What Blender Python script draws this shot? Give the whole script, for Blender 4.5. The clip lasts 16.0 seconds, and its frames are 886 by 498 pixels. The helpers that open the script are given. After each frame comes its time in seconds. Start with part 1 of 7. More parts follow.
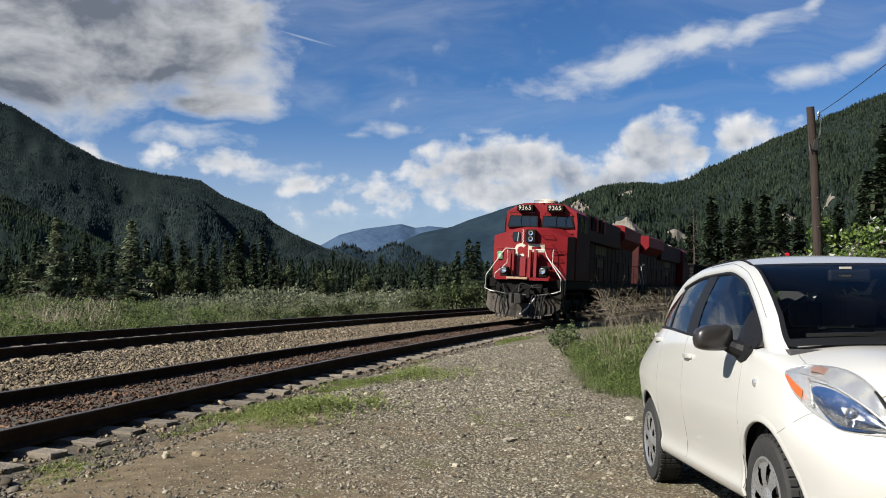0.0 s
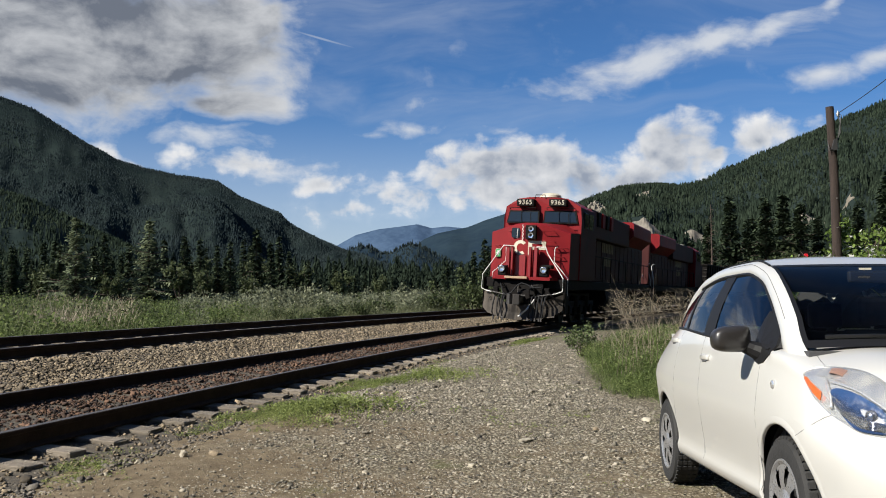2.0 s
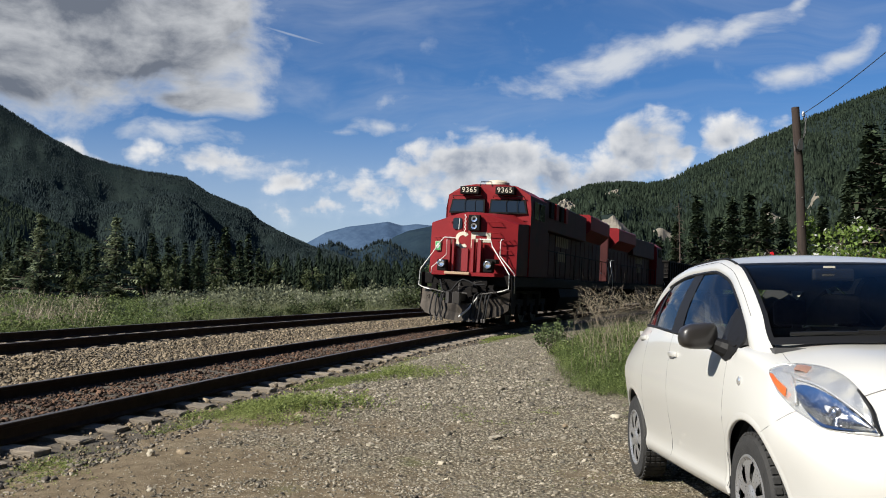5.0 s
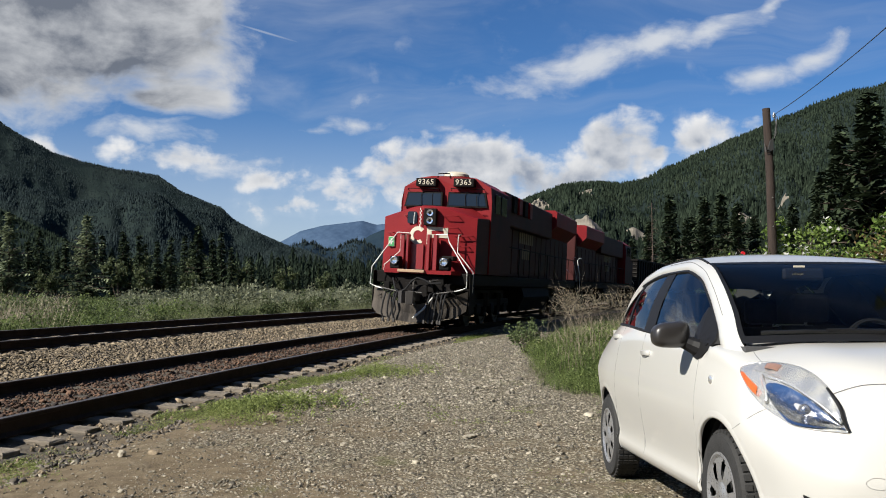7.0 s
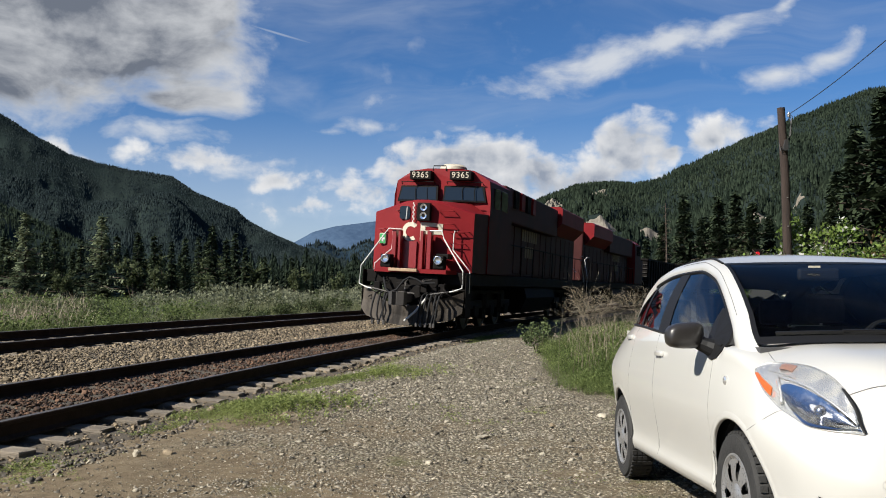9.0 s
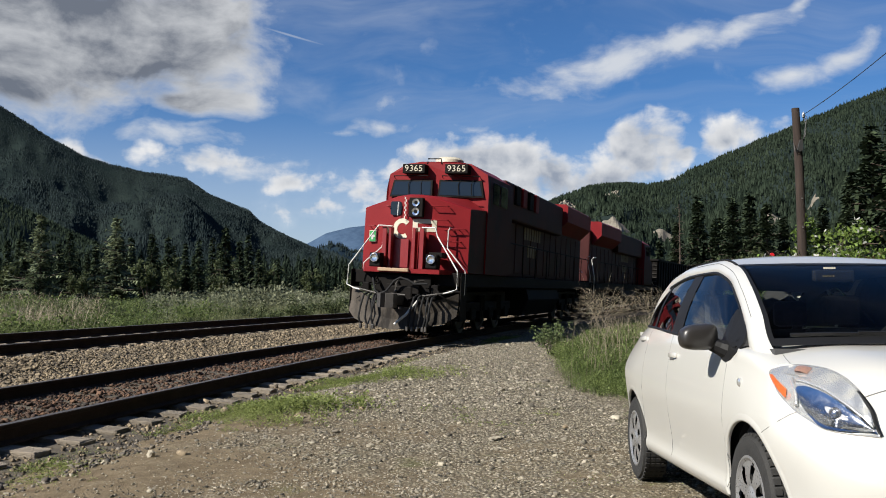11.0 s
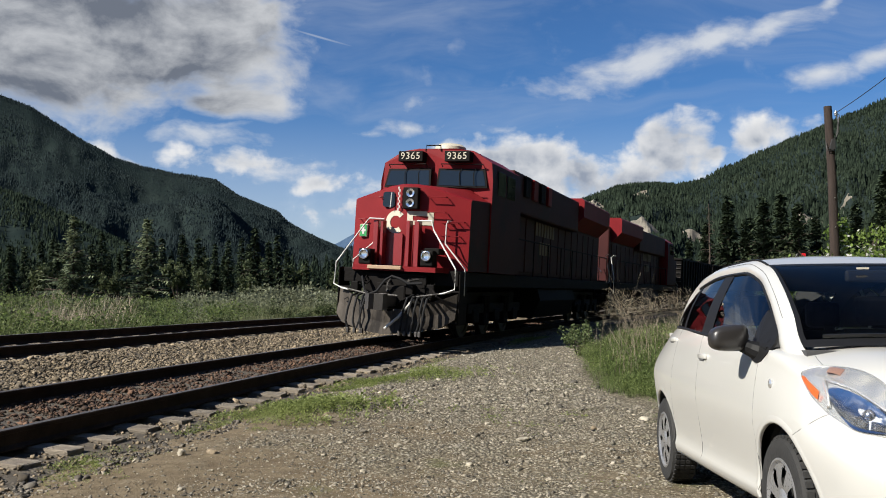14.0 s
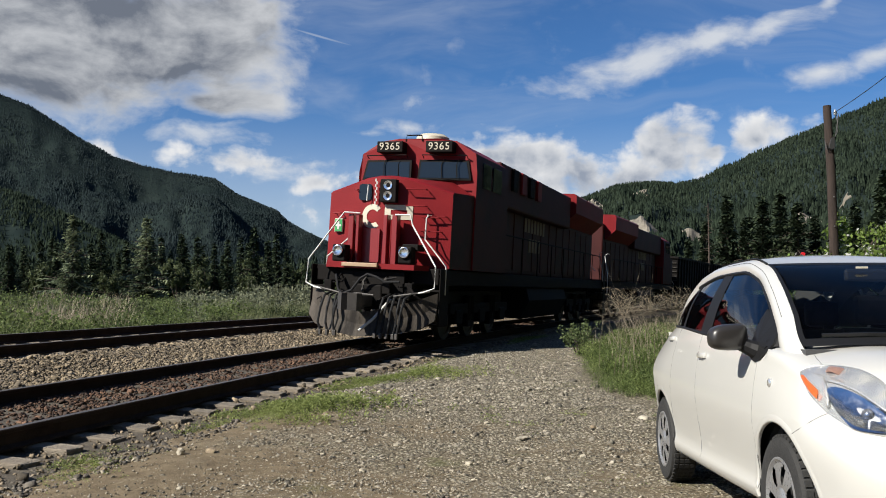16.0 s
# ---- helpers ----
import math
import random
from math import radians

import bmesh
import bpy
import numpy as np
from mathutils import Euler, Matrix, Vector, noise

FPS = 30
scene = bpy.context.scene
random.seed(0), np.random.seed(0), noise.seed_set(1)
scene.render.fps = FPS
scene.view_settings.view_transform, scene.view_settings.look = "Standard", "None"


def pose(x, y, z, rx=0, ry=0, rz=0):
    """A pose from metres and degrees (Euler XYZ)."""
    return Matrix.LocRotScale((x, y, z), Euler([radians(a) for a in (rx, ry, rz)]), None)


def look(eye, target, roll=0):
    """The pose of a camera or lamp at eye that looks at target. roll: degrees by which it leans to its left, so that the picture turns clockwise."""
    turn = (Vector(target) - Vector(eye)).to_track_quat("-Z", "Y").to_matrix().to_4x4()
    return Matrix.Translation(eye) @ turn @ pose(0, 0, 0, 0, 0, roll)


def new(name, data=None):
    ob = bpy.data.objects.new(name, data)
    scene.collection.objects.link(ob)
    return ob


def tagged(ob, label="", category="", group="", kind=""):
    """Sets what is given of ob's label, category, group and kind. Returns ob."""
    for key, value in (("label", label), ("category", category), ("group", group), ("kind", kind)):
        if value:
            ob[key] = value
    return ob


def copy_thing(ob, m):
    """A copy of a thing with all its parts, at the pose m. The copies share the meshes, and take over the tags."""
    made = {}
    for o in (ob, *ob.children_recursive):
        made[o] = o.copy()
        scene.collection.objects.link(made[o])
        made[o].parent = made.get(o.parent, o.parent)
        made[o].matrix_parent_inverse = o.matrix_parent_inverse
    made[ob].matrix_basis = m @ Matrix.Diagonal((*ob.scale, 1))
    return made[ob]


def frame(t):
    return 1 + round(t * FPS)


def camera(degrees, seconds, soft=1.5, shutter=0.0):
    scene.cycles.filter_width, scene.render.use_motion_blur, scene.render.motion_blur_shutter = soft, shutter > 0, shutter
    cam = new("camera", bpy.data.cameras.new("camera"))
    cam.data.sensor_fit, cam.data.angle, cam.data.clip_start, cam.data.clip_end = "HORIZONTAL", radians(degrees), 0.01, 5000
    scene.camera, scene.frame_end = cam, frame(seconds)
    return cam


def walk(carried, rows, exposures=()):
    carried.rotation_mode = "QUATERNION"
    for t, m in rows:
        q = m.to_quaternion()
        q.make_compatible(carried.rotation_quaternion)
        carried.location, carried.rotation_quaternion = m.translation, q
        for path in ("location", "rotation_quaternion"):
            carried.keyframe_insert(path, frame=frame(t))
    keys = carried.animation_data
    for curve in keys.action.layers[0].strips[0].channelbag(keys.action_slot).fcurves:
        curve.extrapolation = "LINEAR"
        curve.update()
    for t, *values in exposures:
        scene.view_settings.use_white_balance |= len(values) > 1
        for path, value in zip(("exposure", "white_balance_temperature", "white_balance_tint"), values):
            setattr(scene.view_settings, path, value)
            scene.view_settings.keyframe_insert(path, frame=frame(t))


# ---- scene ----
cam = camera(53.42, 16.0, soft=1.0)

# seconds, yaw, pitch, roll of the camera, hand-held on one spot
EYE = (0.0, 0.0, 1.30)
TURNS = (
    (0, -0.927, 2.797, 0.195),
    (0.5, -0.579, 2.792, 0.135),
    (1, 0.027, 2.799, 0.224),
    (1.5, 0.191, 2.814, 0.116),
    (2, 0.118, 2.821, 0.061),
    (2.5, 0.169, 2.814, -0.007),
    (3, -0.352, 2.810, 0.052),
    (3.5, -0.993, 2.800, 0.083),
    (3.7, -1.220, 2.780, 0.070),
    (5.8, -2.900, 2.600, -0.050),
    (6, -3.429, 2.583, -0.048),
    (6.5, -3.741, 2.566, -0.028),
    (7, -3.477, 2.610, 0.037),
    (7.5, -3.357, 2.649, 0.033),
    (8, -3.156, 2.646, 0.042),
    (8.5, -2.899, 2.632, 0.058),
    (9, -2.623, 2.638, 0.036),
    (11.3, -1.480, 2.740, 0.020),
    (11.5, -1.193, 2.746, 0.015),
    (12, -0.277, 2.700, -0.005),
    (12.5, -0.013, 2.690, -0.010),
    (13, -0.021, 2.752, 0.022),
    (13.5, -0.021, 2.752, 0.022),
    (14, -0.009, 2.748, -0.014),
    (14.5, -0.000, 2.700, -0.000),
    (15, -0.024, 2.676, -0.050),
    (15.5, -0.192, 2.692, -0.043),
    (16, -0.054, 2.694, -0.017),
)
walk(cam, [(t, pose(*EYE, 90.076 + p, r, y)) for t, y, p, r in TURNS])

# ---- world, sun ----
SUN_ELEV, SUN_AZ = 38.5, -120.0     # degrees; azimuth from +y towards +x
to_sun = Vector((math.cos(radians(SUN_ELEV)) * math.sin(radians(SUN_AZ)),
                 math.cos(radians(SUN_ELEV)) * math.cos(radians(SUN_AZ)),
                 math.sin(radians(SUN_ELEV))))
sun_data = bpy.data.lights.new("sun", "SUN")
sun_data.energy, sun_data.angle, sun_data.color = 5.7, radians(0.53), (1.0, 0.95, 0.85)
sun = new("sun", sun_data)
sun.matrix_world = look(to_sun * 200, (0, 0, 0))
scene.view_settings.exposure = 0.70

world = bpy.data.worlds.new("sky")
scene.world = world
world.use_nodes = True


class Tree:
    """Short hand for wiring nodes."""

    def __init__(self, tree):
        self.t, self.n, self.l = tree, tree.nodes, tree.links

    def add(self, kind, **props):
        node = self.n.new(kind)
        for key, value in props.items():
            setattr(node, key, value)
        return node

    def put(self, sock, value):
        if hasattr(value, "default_value"):
            self.l.new(value, sock)
        elif isinstance(value, (tuple, list)):
            n = len(sock.default_value)
            sock.default_value = tuple(value) + ((1.0,) if n == 4 and len(value) == 3 else ())
        else:
            sock.default_value = value

    def math(self, op, a, b=0.0, c=0.0, clamp=False):
        node = self.add("ShaderNodeMath", operation=op, use_clamp=clamp)
        for sock, value in zip(node.inputs, (a, b, c)):
            self.put(sock, value)
        return node.outputs[0]

    def mix(self, f, a, b, blend="MIX"):
        node = self.add("ShaderNodeMix", data_type="RGBA", blend_type=blend)
        for sock, value in zip((node.inputs[0], node.inputs[6], node.inputs[7]), (f, a, b)):
            self.put(sock, value)
        return node.outputs[2]

    def noise(self, vec, scale, detail=4.0, rough=0.55, dist=0.0, kind="FBM", w=None):
        node = self.add("ShaderNodeTexNoise", noise_type=kind)
        if w is not None:
            node.noise_dimensions = "4D"
            node.inputs["W"].default_value = w
        if vec is not None:
            self.l.new(vec, node.inputs["Vector"])
        node.inputs["Scale"].default_value = scale
        node.inputs["Detail"].default_value = detail
        node.inputs["Roughness"].default_value = rough
        node.inputs["Distortion"].default_value = dist
        return node.outputs["Fac"]

    def span(self, v, a, b, c=0.0, d=1.0, smooth=True):
        node = self.add("ShaderNodeMapRange", interpolation_type="SMOOTHSTEP" if smooth else "LINEAR")
        for sock, value in zip(node.inputs, (v, a, b, c, d)):
            self.put(sock, value)
        return node.outputs[0]


def sky():
    w = Tree(world.node_tree)
    w.n.clear()
    out = w.add("ShaderNodeOutputWorld")
    tex = w.add("ShaderNodeTexSky", sky_type="NISHITA", sun_disc=False)
    tex.sun_elevation, tex.sun_rotation = radians(SUN_ELEV), radians(SUN_AZ)
    tex.air_density, tex.dust_density, tex.ozone_density, tex.altitude = 1.0, 0.2, 4.0, 300.0
    co = w.add("ShaderNodeTexCoord").outputs["Generated"]
    sep = w.add("ShaderNodeSeparateXYZ")
    w.l.new(co, sep.inputs[0])
    x, y, z = sep.outputs
    az = w.math("MULTIPLY", w.math("ARCTAN2", x, y), 57.2958)
    el = w.math("MULTIPLY", w.math("ARCSINE", z), 57.2958)
    comb = w.add("ShaderNodeCombineXYZ")
    w.put(comb.inputs[0], az), w.put(comb.inputs[1], el)
    # edges of the clouds frayed by a slow noise
    fray = w.add("ShaderNodeTexNoise")
    w.l.new(comb.outputs[0], fray.inputs["Vector"])
    fray.inputs["Scale"].default_value, fray.inputs["Detail"].default_value = 0.16, 1.0
    shift = w.add("ShaderNodeVectorMath", operation="MULTIPLY_ADD")
    w.l.new(fray.outputs["Color"], shift.inputs[0])
    shift.inputs[1].default_value, shift.inputs[2].default_value = (4.0, 2.0, 0.0), (-2.0, -1.0, 0.0)
    moved = w.add("ShaderNodeVectorMath", operation="ADD")
    w.l.new(comb.outputs[0], moved.inputs[0]), w.l.new(shift.outputs[0], moved.inputs[1])
    ae = moved.outputs[0]
    # the noise is drawn out along the horizon
    flat = w.add("ShaderNodeMapping")
    w.l.new(ae, flat.inputs[0])
    flat.inputs["Scale"].default_value = (0.7, 1.25, 1.0)
    av = flat.outputs[0]
    n_big = w.noise(av, 0.17, 8.0, 0.56)
    n_puff = w.noise(av, 0.40, 7.0, 0.56)
    n_fine = w.noise(av, 0.8, 6.0, 0.56)
    n_cum = w.noise(comb.outputs[0], 0.50, 8.0, 0.50, 0.25)

    def field(blobs, where):
        """The largest of several soft ellipses: azimuth, elevation, half width, half height, tilt, weight."""
        total = None
        for a, e, ra, rb, tilt, weight in blobs:
            m = w.add("ShaderNodeMapping", vector_type="TEXTURE")
            w.l.new(where, m.inputs[0])
            m.inputs["Location"].default_value = (a, e, 0)
            m.inputs["Rotation"].default_value = (0, 0, radians(tilt))
            m.inputs["Scale"].default_value = (ra, rb, 1)
            g = w.add("ShaderNodeTexGradient", gradient_type="SPHERICAL")
            w.l.new(m.outputs[0], g.inputs[0])
            v = w.math("MULTIPLY", g.outputs["Fac"], weight)
            total = v if total is None else w.math("SMOOTH_MAX", total, v, 0.12)
        return total

    grey = field(GREY_CLOUD, ae)
    cumulus = w.math("MULTIPLY", field(CUMULUS, ae), 0.9)
    wisps = field(WISPS, ae)
    streak = field(STREAKS, comb.outputs[0])

    def cover(base, noise_value, amp, lo, hi):
        v = w.math("ADD", base, w.math("MULTIPLY", w.math("SUBTRACT", noise_value, 0.5), amp))
        return w.math("MULTIPLY", w.span(v, lo, hi), w.span(base, 0.02, 0.14))

    m_grey = cover(grey, n_big, 1.8, 0.15, 0.62)
    m_cum = cover(cumulus, w.math("ADD", w.math("MULTIPLY", n_cum, 0.55), w.math("MULTIPLY", n_puff, 0.45)), 2.0, 0.12, 0.58)
    m_wisp = w.math("MULTIPLY", cover(wisps, w.math("MULTIPLY", w.math("ADD", n_puff, n_fine), 0.5), 1.3, 0.10, 0.95), 0.92)
    m_str = w.math("MULTIPLY", cover(streak, n_fine, 0.5, 0.10, 0.9), 0.42)
    # thin high veil over the whole sky
    veil_map = w.add("ShaderNodeMapping")
    w.l.new(ae, veil_map.inputs[0])
    veil_map.inputs["Scale"].default_value = (0.25, 1.6, 1.0)
    veil_map.inputs["Rotation"].default_value = (0, 0, radians(12))
    veil = w.math("MULTIPLY", w.span(w.noise(veil_map.outputs[0], 0.11, 6.0, 0.6, 0.6), 0.42, 0.8), 0.34)
    # lit tops, shaded bodies
    shade_n = w.span(w.noise(av, 0.30, 8.0, 0.58, w=3.0), 0.24, 0.74)
    deep = w.span(w.math("ADD", grey, w.math("MULTIPLY", n_big, 0.5)), 0.35, 0.95)
    shade_c = w.span(w.noise(comb.outputs[0], 0.60, 8.0, 0.52, 0.3, w=5.0), 0.30, 0.68)
    grey_col = w.mix(w.math("MULTIPLY", deep, w.math("SUBTRACT", 1.25, shade_n), clamp=True), (0.92, 0.94, 0.97), (0.20, 0.23, 0.29))
    cum_col = w.mix(w.math("MULTIPLY", w.span(cumulus, 0.15, 0.8), w.math("SUBTRACT", 1.3, w.math("MULTIPLY", w.math("ADD", shade_n, shade_c), 0.55)), clamp=True), (1.12, 1.12, 1.12), (0.38, 0.44, 0.55))
    col = w.mix(m_wisp, (0.78, 0.84, 0.93), (0.86, 0.90, 0.96))
    col = w.mix(m_cum, col, cum_col)
    col = w.mix(m_grey, col, grey_col)
    mask = w.math("MAXIMUM", w.math("MAXIMUM", m_grey, m_cum), w.math("MAXIMUM", m_wisp, w.math("MAXIMUM", m_str, veil)))
    # pale haze low down
    haze = w.span(el, 13.0, 1.0, 0.0, 0.60)
    mask = w.math("MAXIMUM", mask, haze)
    b_sky = w.add("ShaderNodeBackground")
    w.l.new(w.mix(1.0, tex.outputs[0], (0.53, 0.87, 1.23), "MULTIPLY"), b_sky.inputs[0])
    b_sky.inputs[1].default_value = SKY_STRENGTH
    b_cloud = w.add("ShaderNodeBackground")
    w.l.new(col, b_cloud.inputs[0])
    b_cloud.inputs[1].default_value = CLOUD_STRENGTH
    ms = w.add("ShaderNodeMixShader")
    w.l.new(mask, ms.inputs[0]), w.l.new(b_sky.outputs[0], ms.inputs[1]), w.l.new(b_cloud.outputs[0], ms.inputs[2])
    w.l.new(ms.outputs[0], out.inputs[0])


SKY_STRENGTH, CLOUD_STRENGTH = 0.048, 0.485
# azimuth, elevation, half width, half height, tilt, weight
GREY_CLOUD = (
    (-23.3, 15.1, 19.3, 6.20, 0, 1.1),
    (-16.4, 15.8, 10.5, 5.25, 20, 0.95),
    (-25.1, 12.7, 11.9, 3.34, 0, 0.9),
    (-33.9, 14.3, 19.3, 8.11, 0, 1.1),
    (-13.6, 11.9, 5.0, 1.91, 0, 0.75),
    (-11.5, 17.8, 4.1, 2.86, 40, 0.55),
    (-20.7, 12.4, 10.5, 2.38, 0, 0.7),
)
CUMULUS = (
    (3.9, 8.2, 8.7, 2.96, 0, 1),
    (8.3, 7.4, 5.0, 2.38, 0, 0.95),
    (14.8, 8.8, 3.2, 3.43, 0, 1),
    (11.8, 7.2, 6.9, 2.38, 8, 0.95),
    (16.6, 8.6, 1.6, 1.62, 0, 0.75),
    (5.7, 6.7, 15.1, 2.86, 0, 0.8),
    (-12.8, 8.0, 9.0, 1.6, -4, 0.62),
    (-8.2, 6.9, 5.0, 1.5, 0, 0.55),
    (-20.6, 8.6, 3.7, 1.6, -15, 0.70),
    (-19.1, 8.0, 1.8, 1.05, 0, 0.7),
    (19.7, 9.3, 5.0, 1.81, 10, 0.75),
    (-6.7, 5.3, 8.2, 1.5, 0, 0.5),
    (-2.0, 6.2, 7.0, 2.0, 0, 0.55),
)
WISPS = (
    (12.6, 14.5, 5.0, 1.8, 8, 1),
    (17.0, 15.2, 5.2, 1.6, 8, 1),
    (20.6, 15.6, 4.6, 1.25, 17, 0.9),
    (24.0, 17.2, 3.6, 0.62, 30, 0.75),
    (9.0, 13.3, 5.2, 1.3, 4, 0.65),
    (23.6, 12.9, 3.2, 1.3, 12, 0.85),
    (26.3, 14.2, 3.4, 1.2, 28, 0.8),
    (5.4, 13.4, 3.6, 0.9, 5, 0.4),
    (-2.4, 10.7, 4.4, 0.9, 3, 0.72),
    (-1.8, 12.0, 2.3, 0.9, 10, 0.5),
    (3.5, 10.7, 2.8, 0.5, -3, 0.55),
    (-14.9, 9.6, 6.0, 1.3, -3, 0.8),
    (-11.0, 7.6, 8.0, 1.6, -6, 0.75),
    (-3.0, 6.6, 8.0, 1.4, 0, 0.7),
    (-13.2, 10.3, 2.8, 0.6, 10, 0.45),
    (-5.3, 10.3, 2.8, 0.6, 0, 0.5),
)
STREAKS = (
    (-8.1, 16.2, 3.4, 0.13, -13, 1),
    (-3.1, 14.3, 13.8, 1.91, -12, 0.35),
    (19.4, 10.8, 13.8, 0.86, -14, 0.3),
    (-8.2, 12.8, 9.2, 2.86, -15, 0.5),
)
sky()

# ---- materials ----


def dull(colour, k=0.67):
    """Pigments lowered by one even factor, to deepen shade under the raised exposure."""
    return tuple(v * k for v in colour)


def material(name, a, b, scale=3.0, rough=0.7, metal=0.0, bump=0.2, fine=40.0, c=None, spots=0.0, island=0.0, per_object=0.0,
             coat=0.0, spec=0.5, stretch=None, detail=5.0, coords="Object"):
    """Two tones mixed by a coarse and a fine noise; c: a third tone in patches; island: how far loose pieces differ."""
    a, b, c = dull(a), dull(b), dull(c) if c else None
    m = bpy.data.materials.new(name)
    m.use_nodes = True
    t = Tree(m.node_tree)
    bsdf = t.n["Principled BSDF"]
    co = t.add("ShaderNodeTexCoord").outputs[coords]
    if stretch:
        mp = t.add("ShaderNodeMapping")
        t.l.new(co, mp.inputs[0])
        mp.inputs["Scale"].default_value = stretch
        co = mp.outputs[0]
    big = t.noise(co, scale, detail, 0.6)
    small = t.noise(co, fine, 4.0, 0.65)
    f = t.span(t.math("ADD", t.math("MULTIPLY", big, 0.6), t.math("MULTIPLY", small, 0.4)), 0.32, 0.68)
    col = t.mix(f, a, b)
    if c is not None:
        col = t.mix(t.span(t.noise(co, scale * 0.45, 6.0, 0.65, w=7.0), 0.62 - spots, 0.74 - spots), col, c)
    if island:
        rnd = t.add("ShaderNodeNewGeometry").outputs["Random Per Island"]
        col = t.mix(1.0, col, t.mix(rnd, (1 - island,) * 3, (1 + island,) * 3), "MULTIPLY")
    if per_object:
        rnd = t.add("ShaderNodeObjectInfo").outputs["Random"]
        col = t.mix(1.0, col, t.mix(rnd, (1 - per_object,) * 3, (1 + per_object,) * 3), "MULTIPLY")
    t.put(bsdf.inputs["Base Color"], col)
    t.put(bsdf.inputs["Roughness"], t.span(small, 0.2, 0.8, max(rough - 0.08, 0.02), min(rough + 0.08, 1.0), smooth=False))
    bsdf.inputs["Metallic"].default_value = metal
    bsdf.inputs["Specular IOR Level"].default_value = spec
    if coat:
        bsdf.inputs["Coat Weight"].default_value = coat
        bsdf.inputs["Coat Roughness"].default_value = 0.04
    if bump:
        bp = t.add("ShaderNodeBump")
        bp.inputs["Strength"].default_value = bump
        bp.inputs["Distance"].default_value = 0.02
        t.put(bp.inputs["Height"], t.math("ADD", small, t.math("MULTIPLY", big, 0.5)))
        t.l.new(bp.outputs[0], bsdf.inputs["Normal"])
    return m


def leaf_material(name, a, b, var=0.35, trans=0.25, patch=0.05, spec=0.2):
    """Foliage: every leaf or blade differs a little and lets some light through."""
    a, b = dull(a), dull(b)
    m = bpy.data.materials.new(name)
    m.use_nodes = True
    t = Tree(m.node_tree)
    bsdf, out = t.n["Principled BSDF"], t.n["Material Output"]
    rnd = t.add("ShaderNodeNewGeometry").outputs["Random Per Island"]
    co = t.add("ShaderNodeTexCoord").outputs["Object"]
    big = t.span(t.noise(co, patch, 4.0, 0.6), 0.35, 0.65)
    col = t.mix(t.math("ADD", t.math("MULTIPLY", rnd, 0.5), t.math("MULTIPLY", big, 0.5)), a, b)
    col = t.mix(1.0, col, t.mix(rnd, (1 - var,) * 3, (1 + var,) * 3), "MULTIPLY")
    t.put(bsdf.inputs["Base Color"], col)
    bsdf.inputs["Roughness"].default_value = 0.65
    bsdf.inputs["Specular IOR Level"].default_value = spec
    if trans:
        tr = t.add("ShaderNodeBsdfTranslucent")
        t.put(tr.inputs[0], col)
        ms = t.add("ShaderNodeMixShader")
        ms.inputs[0].default_value = trans
        t.l.new(bsdf.outputs[0], ms.inputs[1]), t.l.new(tr.outputs[0], ms.inputs[2])
        t.l.new(ms.outputs[0], out.inputs[0])
    return m


def plain(name, colour, rough=0.5, metal=0.0, coat=0.0, spec=0.5):
    m = bpy.data.materials.new(name)
    m.use_nodes = True
    b = m.node_tree.nodes["Principled BSDF"]
    b.inputs["Base Color"].default_value = (*colour, 1)
    b.inputs["Roughness"].default_value, b.inputs["Metallic"].default_value = rough, metal
    b.inputs["Coat Weight"].default_value = coat
    b.inputs["Specular IOR Level"].default_value = spec
    return m


# ---- mesh helpers ----


def mesh_object(name, verts, faces, mat, parent=None, smooth=False):
    me = bpy.data.meshes.new(name)
    me.from_pydata([tuple(v) for v in verts], [], [tuple(f) for f in faces])
    me.update()
    if mat:
        me.materials.append(mat)
    if smooth:
        me.polygons.foreach_set("use_smooth", [True] * len(me.polygons))
    ob = new(name, me)
    ob.parent = parent
    return ob


def part(name, bm, mat, parent=None, label="", smooth=False, angle=None):
    """Link a bmesh as one mesh object under a thing or under a part."""
    me = bpy.data.meshes.new(name)
    bmesh.ops.recalc_face_normals(bm, faces=bm.faces)
    bm.to_mesh(me)
    bm.free()
    if mat:
        me.materials.append(mat)
    if smooth:
        me.polygons.foreach_set("use_smooth", [True] * len(me.polygons))
        if angle:
            me.set_sharp_from_angle(angle=radians(angle))
    ob = new(name, me)
    ob.parent = parent
    if label:
        tagged(ob, label)
    return ob


